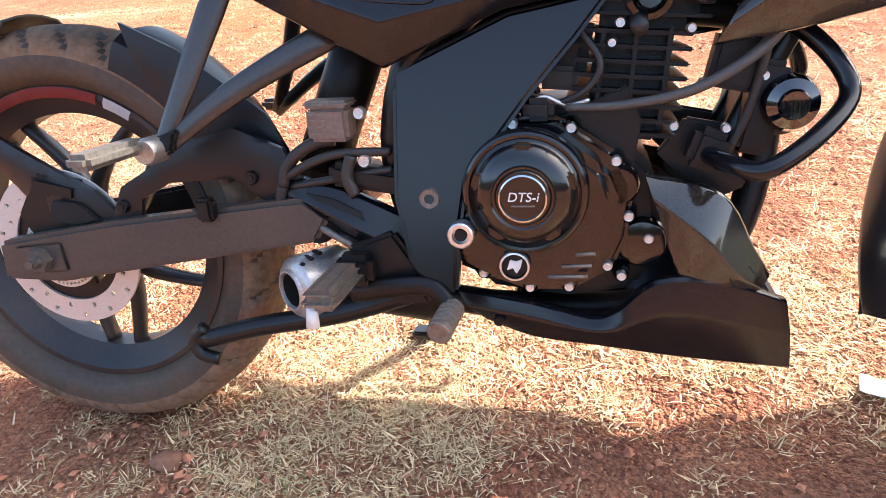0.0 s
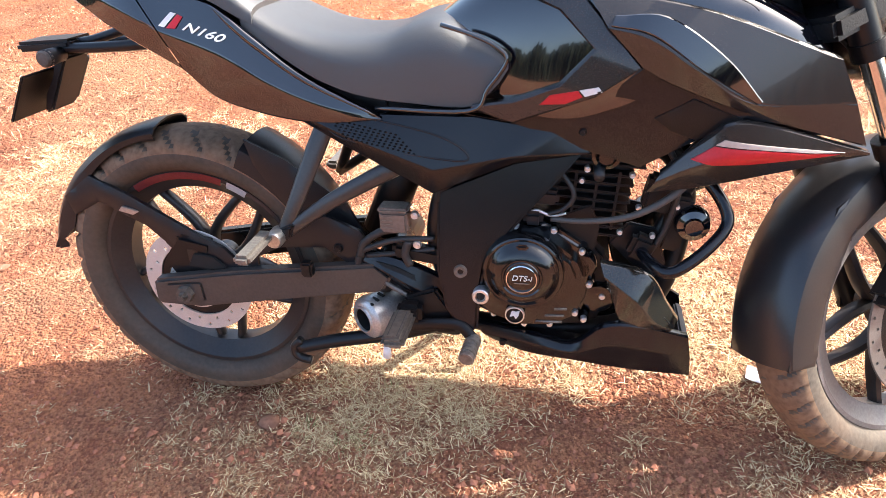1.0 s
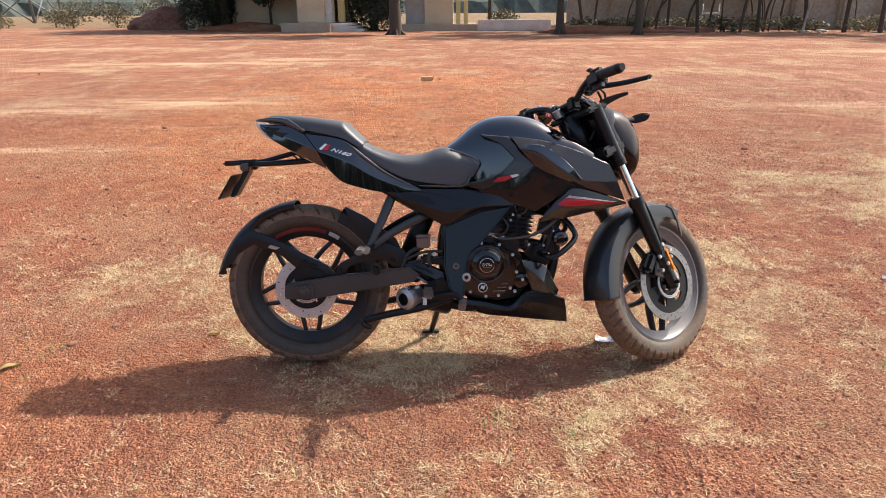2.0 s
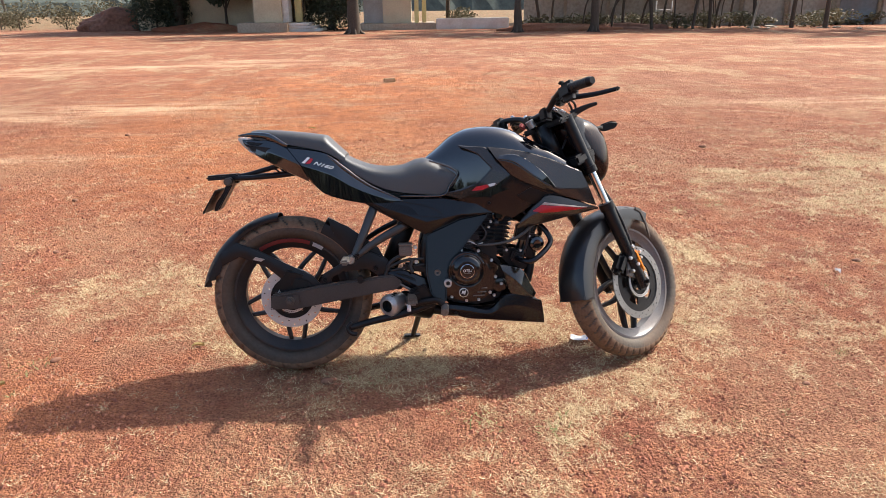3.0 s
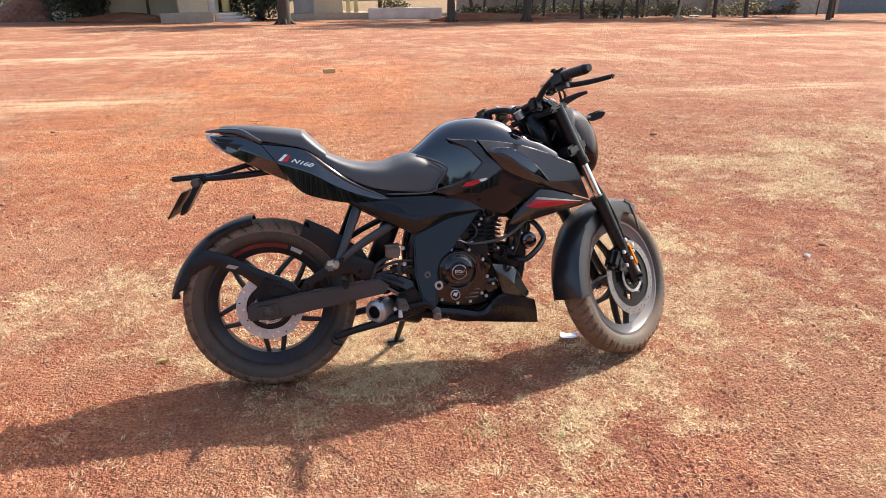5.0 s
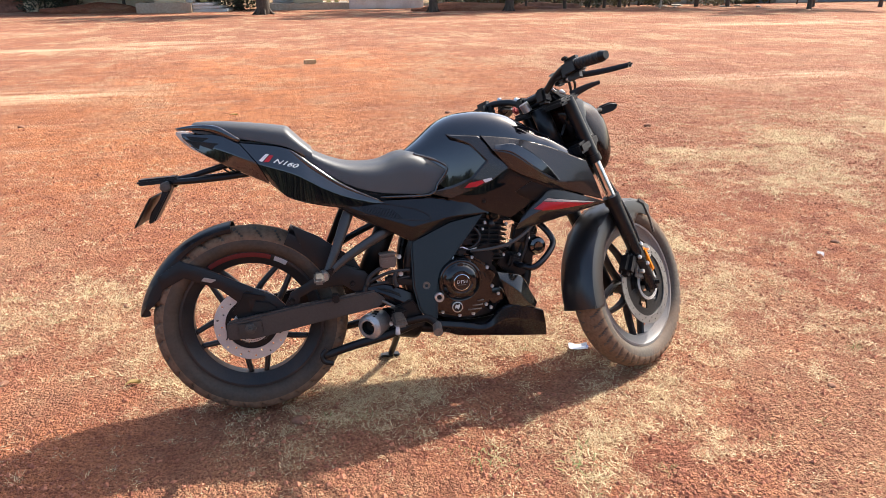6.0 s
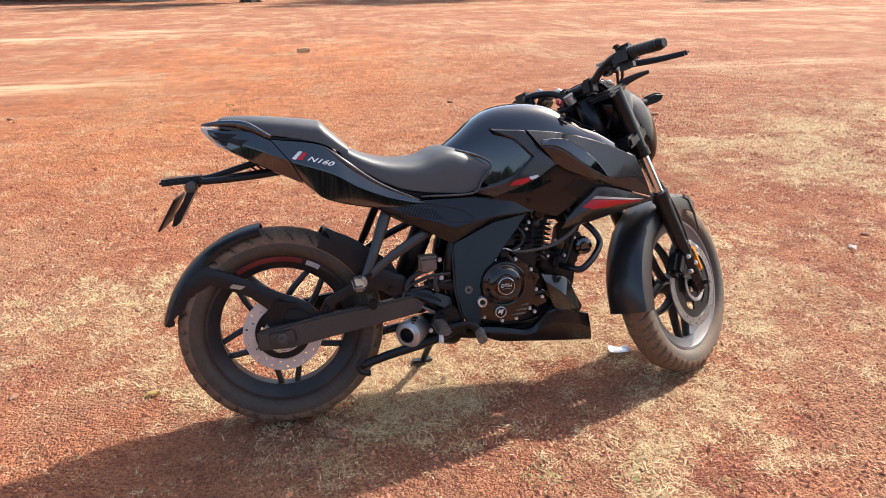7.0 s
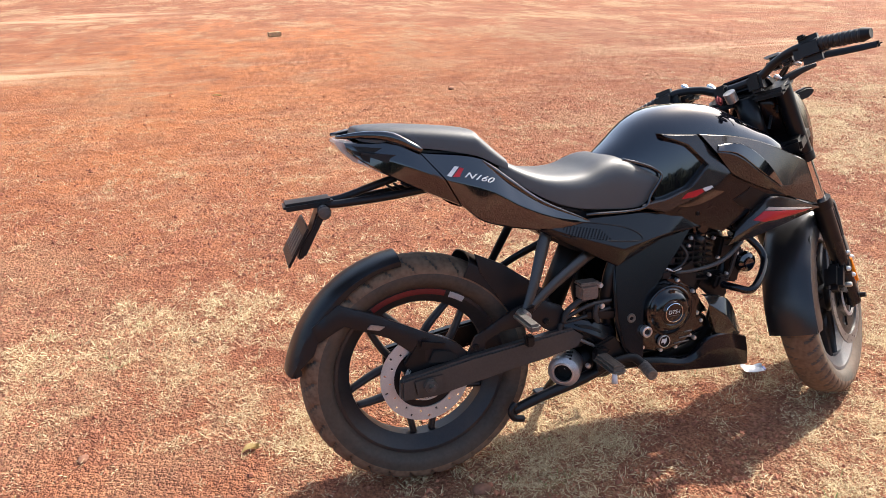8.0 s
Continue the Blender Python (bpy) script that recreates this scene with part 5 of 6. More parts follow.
BARE = [(-1.2, 2.1, 0.9, 0.5), (-1.0, 0.1, 0.35, 0.4), (0.85, -0.10, 0.18, 0.8), (0.40, -0.52, 0.26, 0.8), (1.12, -0.66, 0.12, 0.5), (-0.85, 0.30, 0.26, 0.6), (-0.55, -0.35, 0.35, 0.9), (2.6, 1.6, 0.5, 0.6), (1.62, -0.40, 0.22, 0.7), (2.0, -0.35, 0.40, 0.3)]


def litter(x, y):
    """How much dry straw lies at a place, 0 to 1."""
    d = -0.16
    for px, py, r, k in PATCHES:
        d += 0.62 * k * math.exp(-((x - px) ** 2 + (y - py) ** 2) / (r * r))
    for px, py, r, k in BARE:
        d -= 0.62 * k * math.exp(-((x - px) ** 2 + (y - py) ** 2) / (r * r))
    n = noise.noise(Vector((x * 1.5, y * 1.9, 3.0))) * 0.5 + noise.noise(Vector((x * 5.5, y * 6.5, 7.0))) * 0.5 + noise.noise(Vector((x * 15, y * 17, 9.0))) * 0.60
    far = max(0.0, min(1.0, (y - 2.6) / 4))
    right = 0.22 * max(0.0, min(1.0, (x - 1.0) / 4))
    streak = right - 0.12 + noise.noise(Vector((x * 0.25, y * 0.8, 11.0))) * 0.55 + noise.noise(Vector((x * 1.1, y * 2.6, 13.0))) * 0.45 + 0.02
    return max(0.0, min(1.0, (min(d, 0.75) + n) * (1 - far) + far * streak))


def sand(x, y):
    """Pale washed-out sand lying in long streaks."""
    v = 0.0
    for px, py, rx, ry in ((-3.3, 4.25, 0.9, 0.22), (-3.4, 7.7, 1.5, 0.55), (15.6, 18.3, 4.5, 0.7), (-5.5, 15.2, 3.2, 0.45), (-3.0, 16.6, 1.6, 0.3), (-9.0, 13.7, 2.5, 0.35), (-12.0, 22.0, 5.0, 0.6), (-4.7, 6.8, 0.9, 0.25), (7.0, 7.0, 1.6, 0.25), (9.0, 24.0, 5.0, 0.5), (4.0, 15.0, 1.6, 0.22)):
        v += math.exp(-((x - px) / rx) ** 2 - ((y - py) / ry) ** 2)
    return min(1.0, v)


def ochre(x, y):
    """Bare bright-orange soil."""
    return min(1.0, math.exp(-((x + 0.2) / 3.6) ** 2 - ((y - 9.5) / 5.0) ** 2) + 0.55 * math.exp(-((x + 1.3) / 2.2) ** 2 - ((y - 4.2) / 2.4) ** 2) + 0.4 * math.exp(-((x + 1.2) / 0.9) ** 2 - ((y + 0.3) / 0.7) ** 2))


def height(x, y):
    near = max(0.0, 1 - (abs(x - 0.6) / 6) ** 2 - (abs(y) / 6) ** 2)
    broad = 0.010 * noise.noise(Vector((x * 2.1, y * 2.1, 0.0))) * max(0.0, 1 - max(0.0, y - 4) / 4)
    return (broad * (0.25 + 0.75 * near) + 0.005 * near * noise.noise(Vector((x * 9.0, y * 9.0, 2.0)))) - 0.004


def spread(lo, hi, fine0, fine1, step, grow=1.05):
    v = list(np.arange(fine0, fine1 + 1e-6, step))
    s = step
    while v[-1] < hi:
        s *= grow
        v.append(min(v[-1] + s, hi))
    s = step
    while v[0] > lo:
        s *= grow
        v.insert(0, max(v[0] - s, lo))
    return v


GX, GY = spread(-2500, 2500, -2.6, 4.2, 0.04), spread(-2500, 2500, -1.5, 3.2, 0.04)
verts = [(x, y, height(x, y) if abs(x) < 60 and abs(y) < 60 else 0.0) for y in GY for x in GX]
nx = len(GX)
faces = [(j * nx + i, j * nx + i + 1, (j + 1) * nx + i + 1, (j + 1) * nx + i) for j in range(len(GY) - 1) for i in range(nx - 1)]
gme = bpy.data.meshes.new("ground")
gme.from_pydata(verts, [], faces)
att = gme.attributes.new("litter", "FLOAT", "POINT")
att.data.foreach_set("value", [litter(x, y) if abs(x) < 200 and abs(y) < 200 else 0.3 for y in GY for x in GX])
verge = lambda x, y: max(0.0, min(1.0, (y - 43 + 0.25 * x + 2.5 * noise.noise(Vector((x * 0.2, y * 0.2, 5)))) / 4)) if x < 40 else 0.0
# dry is a noisy ramp growing with y
dry = lambda x, y: max(0.0, min(1.0, (y - 0.8) / 5.0 + 0.35 * noise.noise(Vector((x * 0.6, y * 0.9, 21.0)))))
trodden = lambda x, y: max(0.0, min(1.0, (math.hypot(x, y) - 6.0) / 8.0))
for key, fn in (("trodden", trodden), ("sand", sand), ("ochre", ochre), ("verge", verge), ("dry", dry)):
    gme.attributes.new(key, "FLOAT", "POINT").data.foreach_set("value", [fn(x, y) if abs(x) < 200 and abs(y) < 200 else (1.0 if key in ("verge", "dry", "trodden") else 0.0) for y in GY for x in GX])
gme.polygons.foreach_set("use_smooth", [True] * len(faces))

M_SOIL = bpy.data.materials.new("red_laterite_soil")
M_SOIL.use_nodes = True
sn, sl = M_SOIL.node_tree.nodes, M_SOIL.node_tree.links
sb = sn["Principled BSDF"]
sco = sn.new("ShaderNodeTexCoord")


def tex(scale, detail=5, rough=0.55, stretch=None):
    t = sn.new("ShaderNodeTexNoise")
    t.inputs["Scale"].default_value, t.inputs["Detail"].default_value, t.inputs["Roughness"].default_value = scale, detail, rough
    if stretch:
        mp = sn.new("ShaderNodeMapping")
        mp.inputs["Scale"].default_value = stretch
        sl.new(sco.outputs["Object"], mp.inputs["Vector"])
        sl.new(mp.outputs[0], t.inputs["Vector"])
    else:
        sl.new(sco.outputs["Object"], t.inputs["Vector"])
    return t


def rng(sock, a, b, lo=0.0, hi=1.0):
    r = sn.new("ShaderNodeMapRange")
    r.inputs[1].default_value, r.inputs[2].default_value, r.inputs[3].default_value, r.inputs[4].default_value = a, b, lo, hi
    sl.new(sock, r.inputs[0])
    return r.outputs[0]


def blend(fac, a, b):
    m = sn.new("ShaderNodeMix")
    m.data_type = "RGBA"
    if hasattr(fac, "links"):
        sl.new(fac, m.inputs[0])
    else:
        m.inputs[0].default_value = fac
    for s, v in ((6, a), (7, b)):
        if isinstance(v, tuple):
            m.inputs[s].default_value = (*v, 1)
        else:
            sl.new(v, m.inputs[s])
    return m.outputs[2]


def scaled(sock, other, lo):
    """One factor weakened to lo where the other is nil."""
    m = sn.new("ShaderNodeMath")
    m.operation = "MULTIPLY"
    sl.new(sock, m.inputs[0])
    sl.new(rng(other, 0, 1, lo, 1.0), m.inputs[1])
    return m.outputs[0]


def attr(key):
    a = sn.new("ShaderNodeAttribute")
    a.attribute_name = key
    return a.outputs["Fac"]


soil = blend(rng(tex(0.55, 6, 0.6, (0.5, 1.3, 1)).outputs[0], 0.36, 0.66), (0.42, 0.160, 0.082), (0.60, 0.250, 0.122))
soil = blend(rng(tex(3.2, 6, 0.65).outputs[0], 0.42, 0.68, 0, 0.7), soil, (0.25, 0.088, 0.056))
soil = blend(scaled(rng(tex(0.4, 6, 0.65, (0.6, 0.8, 1)).outputs[0], 0.50, 0.60, 0, 0.60), attr("dry"), 0.2), soil, (0.60, 0.37, 0.225))
sandy = sn.new("ShaderNodeMath")
sandy.operation = "MULTIPLY"
sl.new(attr("sand"), sandy.inputs[0])
sl.new(rng(tex(1.6, 6, 0.7, (0.5, 2.0, 1)).outputs[0], 0.40, 0.56), sandy.inputs[1])
soil = blend(scaled(rng(tex(1.3, 6, 0.72, (0.7, 1.3, 1)).outputs[0], 0.50, 0.60, 0, 0.55), attr("dry"), 0.15), soil, (0.58, 0.35, 0.205))
soil = blend(rng(tex(6.0, 6, 0.75, (0.8, 1.2, 1)).outputs[0], 0.50, 0.58, 0, 0.75), soil, (0.27, 0.095, 0.06))
soil = blend(scaled(rng(tex(15, 5, 0.78, (0.8, 1.2, 1)).outputs[0], 0.55, 0.63, 0, 0.6), attr("dry"), 0.3), soil, (0.66, 0.40, 0.24))
# soil turns slightly paler with distance along y
soil = blend(rng(attr("dry"), 0.3, 1.0, 0, 0.06), soil, (0.62, 0.33, 0.20))
soil = blend(rng(attr("ochre"), 0.10, 0.9, 0, 0.75), soil, (0.78, 0.285, 0.092))
soil = blend(rng(tex(0.9, 7, 0.68, (0.7, 1.1, 1)).outputs[0], 0.48, 0.60, 0, 0.45), soil, (0.35, 0.125, 0.070))
soil = blend(scaled(rng(tex(1.7, 7, 0.72, (0.6, 1.2, 1)).outputs[0], 0.53, 0.62, 0, 0.62), attr("dry"), 0.25), soil, (0.66, 0.42, 0.25))
soil = blend(scaled(rng(tex(4.5, 6, 0.70).outputs[0], 0.53, 0.60, 0, 0.55), attr("dry"), 0.4), soil, (0.24, 0.086, 0.052))
soil = blend(scaled(rng(tex(1.1, 8, 0.70, (0.9, 0.55, 1)).outputs[0], 0.47, 0.55, 0, 0.72), attr("trodden"), 0.0), soil, (0.30, 0.135, 0.078))
soil = blend(scaled(rng(tex(1.0, 8, 0.70, (0.8, 0.45, 1)).outputs[0], 0.51, 0.58, 0, 0.82), attr("trodden"), 0.35), soil, (0.58, 0.41, 0.235))
soil = blend(scaled(rng(tex(3.4, 7, 0.74, (1.0, 0.45, 1)).outputs[0], 0.53, 0.59, 0, 0.68), attr("trodden"), 0.25), soil, (0.24, 0.105, 0.062))
soil = blend(attr("verge"), soil, blend(rng(tex(0.8, 5).outputs[0], 0.4, 0.65), (0.17, 0.16, 0.085), (0.30, 0.24, 0.13)))
grain = tex(110, 3, 0.7)
soil = blend(rng(grain.outputs[0], 0.44, 0.62, 0, 0.7), soil, (0.17, 0.058, 0.036))
soil = blend(rng(tex(380, 2, 0.6).outputs[0], 0.58, 0.70, 0, 0.35), soil, (0.62, 0.31, 0.19))
crumb_tone = sn.new("ShaderNodeTexVoronoi")
crumb_tone.inputs["Scale"].default_value = 170
sl.new(sco.outputs["Object"], crumb_tone.inputs["Vector"])
tone = sn.new("ShaderNodeSeparateColor")
sl.new(crumb_tone.outputs["Color"], tone.inputs[0])
soil = blend(rng(tone.outputs[0], 0.55, 1.0, 0, 0.35), soil, (0.56, 0.23, 0.13))
soil = blend(rng(tone.outputs[1], 0.60, 1.0, 0, 0.60), soil, (0.17, 0.058, 0.036))
soil = blend(rng(sandy.outputs[0], 0, 0.8, 0, 0.66), soil, (0.80, 0.56, 0.35))
la = sn.new("ShaderNodeAttribute")
la.attribute_name = "litter"
fibre = tex(70, 4, 0.75, (1.0, 2.2, 1))
fib2 = tex(230, 3, 0.7)
cover = sn.new("ShaderNodeMath")
cover.operation = "MULTIPLY"
sl.new(rng(la.outputs["Fac"], 0.15, 0.9, 0.0, 1.0), cover.inputs[0])
sl.new(rng(fibre.outputs[0], 0.44, 0.56, 0.0, 0.75), cover.inputs[1])
# the dark red-brown tone puts shadows between the stalks into the colour
straw = blend(rng(fib2.outputs[0], 0.40, 0.62), (0.74, 0.54, 0.30), (0.22, 0.108, 0.06))
soil = blend(cover.outputs[0], soil, straw)
sl.new(soil, sb.inputs["Base Color"])
sb.inputs["Roughness"].default_value = 0.95
sb.inputs["Specular IOR Level"].default_value = 0.15
bp = sn.new("ShaderNodeBump")
bp.inputs["Strength"].default_value, bp.inputs["Distance"].default_value = 1.0, 0.022
def crumbs(scale):
    v = sn.new("ShaderNodeTexVoronoi")
    v.inputs["Scale"].default_value = scale
    sl.new(sco.outputs["Object"], v.inputs["Vector"])
    return v


def plus(a, b, k):
    m = sn.new("ShaderNodeMath")
    m.operation = "MULTIPLY_ADD"
    sl.new(b, m.inputs[0])
    m.inputs[1].default_value = k
    sl.new(a, m.inputs[2])
    return m.outputs[0]


hs = sn.new("ShaderNodeMath")
hs.operation = "ADD"
sl.new(grain.outputs[0], hs.inputs[0])
sl.new(tex(42, 4, 0.6).outputs[0], hs.inputs[1])
relief = plus(plus(plus(hs.outputs[0], crumbs(170).outputs["Distance"], -0.45), tex(7, 6, 0.66).outputs[0], 4.0), crumbs(75).outputs["Distance"], -0.5)
sl.new(relief, bp.inputs["Height"])
sl.new(rng(attr("trodden"), 0, 1, 1.0, 0.68), bp.inputs["Strength"])
sl.new(bp.outputs[0], sb.inputs["Normal"])
gme.materials.append(M_SOIL)
tagged(new("ground", gme), "open red laterite field strewn with dry straw and gravel", "ground", kind="structure")


# ---- dry grass, straw and gravel over the soil ----
def island_mat(name, c0, c1, rough=0.9, spec=0.2, transl=0.0):
    """A surface whose single pieces differ in tone."""
    m = bpy.data.materials.new(name)
    m.use_nodes = True
    n, l = m.node_tree.nodes, m.node_tree.links
    ge = n.new("ShaderNodeNewGeometry")
    mx = n.new("ShaderNodeMix")
    mx.data_type = "RGBA"
    mx.inputs[6].default_value, mx.inputs[7].default_value = (*c0, 1), (*c1, 1)
    l.new(ge.outputs["Random Per Island"], mx.inputs[0])
    b = n["Principled BSDF"]
    l.new(mx.outputs[2], b.inputs["Base Color"])
    b.inputs["Roughness"].default_value, b.inputs["Specular IOR Level"].default_value = rough, spec
    if transl:
        b.inputs["Subsurface Weight"].default_value = 0.0
        tr = n.new("ShaderNodeBsdfTranslucent")
        l.new(mx.outputs[2], tr.inputs[0])
        ms = n.new("ShaderNodeMixShader")
        ms.inputs[0].default_value = transl
        l.new(b.outputs[0], ms.inputs[1])
        l.new(tr.outputs[0], ms.inputs[2])
        l.new(ms.outputs[0], n["Material Output"].inputs[0])
    return m


M_STRAW = island_mat("dry_straw", (0.84, 0.66, 0.40), (0.38, 0.25, 0.13), 0.8, 0.3, 0.12)
M_WEED = island_mat("dull_green_weed", (0.16, 0.20, 0.07), (0.33, 0.34, 0.14), 0.7, 0.3, 0.2)
M_GRAVEL = island_mat("laterite_gravel", (0.54, 0.225, 0.132), (0.24, 0.088, 0.056), 0.9, 0.25)
rnd = random.Random(5)
CELL = 0.03
TABLE = {}


def lay(x, y):
    """Straw cover and ground height at a place, kept by small cells."""
    key = (int(x / CELL + 1000), int(y / CELL + 1000))
    if key not in TABLE:
        cx, cy = (key[0] - 999.5) * CELL, (key[1] - 999.5) * CELL
        TABLE[key] = (litter(cx, cy), height(cx, cy))
    return TABLE[key]


def stuff_mesh(name, vs, fs, material, label, category):
    me = bpy.data.meshes.new(name)
    me.from_pydata(vs, [], fs)
    me.materials.append(material)
    return tagged(new(name, me), label, category, kind="stuff")


def blade(vs, fs, x, y, z, a, length, width, tilt, bend):
    """One dry blade: two quads that bend as they go."""
    dx, dy = math.cos(a), math.sin(a)
    sx, sy = -dy * width / 2, dx * width / 2
    k = len(vs)
    for u, w in ((0.0, 1.0), (0.55, 0.8), (1.0, 0.15)):
        d = length * u * math.cos(tilt)
        h = length * u * math.sin(tilt) * (1 - bend * u)
        vs += [(x + dx * d - sx * w, y + dy * d - sy * w, z + h), (x + dx * d + sx * w, y + dy * d + sy * w, z + h)]
    fs += [(k, k + 1, k + 3, k + 2), (k + 2, k + 3, k + 5, k + 4)]


vs, fs = [], []
count = 0
while count < 240000:
    x, y = rnd.uniform(-3.0, 5.0), -1.9 + 7.0 * rnd.random() ** 1.75
    rim = 0.35 * noise.noise(Vector((x * 2.0, y * 2.0, 31.0)))
    if y > 2.6:
        x *= y / 2.6
    lit, h = lay(x, y)
    fade = max(0.0, min(1.0, (y + 1.55 + rim) / 0.6)) * max(0.0, min(1.0, (x + 2.7 + rim) / 0.7)) * max(0.0, min(1.0, (4.7 + rim - x) / 0.7 if y < 2.6 else 1.0))
    if rnd.random() > (lit ** 1.1 + 0.030) * fade:
        continue
    k = 1.0 if y < 0.9 else 1.5
    spray = rnd.uniform(0, 6.283)
    size = rnd.uniform(0.6, 1.25)
    for q in range(rnd.randint(4, 18)):
        count += 1
        blade(vs, fs, x + rnd.gauss(0, 0.014 * k * size), y + rnd.gauss(0, 0.014 * k * size), h + rnd.uniform(0.0, 0.007), spray + rnd.gauss(0, 1.3), k * size * (0.005 + 0.022 * rnd.random() ** 2.0), k * size * rnd.uniform(0.0010, 0.0026), rnd.uniform(0.05, 0.9), rnd.uniform(0.0, 0.9))
stuff_mesh("straw_litter", vs, fs, M_STRAW, "pale dry straw scattered over red soil", "straw")
vs, fs = [], []
wvs, wfs = [], []
tufts = [(0.03, -0.63), (0.45, -0.66), (0.90, -0.62), (-0.75, 0.3)]
while len(tufts) < 1900:
    x, y = rnd.uniform(-2.4, 4.2), rnd.uniform(-1.3, 3.4)
    if rnd.random() < lay(x, y)[0] * 0.9 + 0.02:
        tufts.append((x, y))
for i, (x, y) in enumerate(tufts):
    green = rnd.random() < 0.045
    for k in range(rnd.randint(9, 22)):
        r, a = rnd.uniform(0, 0.022), rnd.uniform(0, 6.283)
        blade(wvs if green else vs, wfs if green else fs, x + r * math.cos(a), y + r * math.sin(a), height(x, y), a + rnd.uniform(-0.5, 0.5), rnd.uniform(0.010, 0.030 if i > 3 else 0.055), rnd.uniform(0.0010, 0.0022), rnd.uniform(0.25, 1.2), rnd.uniform(0.0, 0.8))
while len(tufts) < 4500:
    y = 3.0 + 12.0 * rnd.random() ** 1.6
    x = 0.6 + rnd.uniform(-1, 1) * (2.6 + 0.95 * y)
    if rnd.random() > litter(x, y) * 1.1 + 0.03:
        continue
    tufts.append((x, y))
    for k in range(7):
        a = rnd.uniform(0, 6.283)
        blade(vs, fs, x + rnd.gauss(0, 0.03), y + rnd.gauss(0, 0.03), height(x, y), a, rnd.uniform(0.010, 0.034), rnd.uniform(0.003, 0.007), rnd.uniform(0.10, 0.7), 0.4)
stuff_mesh("grass_tufts", vs, fs, M_STRAW, "small tufts of sun-dried grass on the field", "grass")
for x, y in ((0.65, -0.42), (0.92, -0.50), (-1.05, 0.12), (2.35, 1.95), (2.6, 2.05), (3.9, 2.9)):
    for k in range(40):
        blade(wvs, wfs, x + rnd.gauss(0, 0.05), y + rnd.gauss(0, 0.05), height(x, y), rnd.uniform(0, 6.283), rnd.uniform(0.015, 0.04), rnd.uniform(0.002, 0.005), rnd.uniform(0.1, 0.9), 0.4)
stuff_mesh("low_weeds", wvs, wfs, M_WEED, "dull green low weeds in the dry grass", "weeds")
vs, fs = [], []
while len(vs) < 6 * 85000:
    y = -1.7 + 8.0 * rnd.random() ** 1.9
    x = 0.6 + rnd.uniform(-1, 1) * (2.8 + 0.5 * max(y, 0))
    if rnd.random() < lay(x, y)[0] * 0.9 or rnd.random() > (y + 1.75) / 0.5 or rnd.random() > (6.3 - y) / 4.0 or rnd.random() < 0.5 + 0.9 * noise.noise(Vector((x * 1.3, y * 1.3, 41.0))):
        continue
    r = (0.0024 + 0.0075 * rnd.random() ** 6) * (1.0 if y < 1.2 else 1.25)
    h, a, k = lay(x, y)[1], rnd.uniform(0, 6.283), len(vs)
    for i in range(4):
        q = r * rnd.uniform(0.75, 1.3)
        vs.append((x + q * math.cos(a + i * 1.571), y + q * math.sin(a + i * 1.571), h + r * rnd.uniform(0.0, 0.5)))
    vs += [(x + rnd.uniform(-0.3, 0.3) * r, y + rnd.uniform(-0.3, 0.3) * r, h + r * rnd.uniform(0.7, 1.2)), (x, y, h - r * 0.5)]
    fs += [(k + i, k + (i + 1) % 4, k + 4) for i in range(4)] + [(k + (i + 1) % 4, k + i, k + 5) for i in range(4)]
for n in range(2200):
    y = 2.2 + 12.0 * rnd.random() ** 1.5
    x = 0.6 + rnd.uniform(-1, 1) * (2.6 + 0.95 * y)
    r = rnd.uniform(0.004, 0.008) + 0.012 * rnd.random() ** 6
    h, a, k = height(x, y), rnd.uniform(0, 6.283), len(vs)
    for i in range(4):
        q = r * rnd.uniform(0.75, 1.3)
        vs.append((x + q * math.cos(a + i * 1.571), y + q * math.sin(a + i * 1.571), h + r * rnd.uniform(0.0, 0.5)))
    vs += [(x, y, h + r * rnd.uniform(0.7, 1.2)), (x, y, h - r * 0.5)]
    fs += [(k + i, k + (i + 1) % 4, k + 4) for i in range(4)] + [(k + (i + 1) % 4, k + i, k + 5) for i in range(4)]
stuff_mesh("gravel", vs, fs, M_GRAVEL, "fine red laterite gravel on bare soil", "gravel")


# ---- loose things on the ground ----
def rough_lump(size, seed, levels=2, squash=1.0):
    bm = bmesh.new()
    bmesh.ops.create_icosphere(bm, subdivisions=levels, radius=1)
    for v in bm.verts:
        k = 1 + 0.28 * noise.noise(v.co * 1.6 + Vector((seed, 0, 0))) + 0.12 * noise.noise(v.co * 4 + Vector((0, seed, 0)))
        v.co = Vector((v.co.x * size[0] * k, v.co.y * size[1] * k, v.co.z * size[2] * k * squash))
    return bm


def loose(name, bm, material, place, label, category, group="", sharp=35):
    ob = part(name, bm, material, None, "", None, sharp)
    ob.matrix_basis = place
    return tagged(ob, label, category, group)


M_PAPER = mat("crumpled_white_paper", (0.78, 0.79, 0.82), 0.6, 0, 60, 0.12, 0.4)
M_PRINT = mat("blue_print", (0.25, 0.32, 0.62), 0.6, 0, 60, 0.2, 0.2)
M_STONE = mat("red_field_stone", (0.30, 0.14, 0.085), 0.9, 0, 60, 0.4, 0.6, stain=20)
M_BRICK = mat("pale_clay_brick", (0.62, 0.42, 0.24), 0.9, 0, 30, 0.3, 0.5)
M_DRYLEAF = mat("yellowed_dry_leaf", (0.60, 0.46, 0.20), 0.7, 0, 90, 0.3, 0.3)
pb = bmesh.new()
bmesh.ops.create_grid(pb, x_segments=14, y_segments=8, size=0.5)
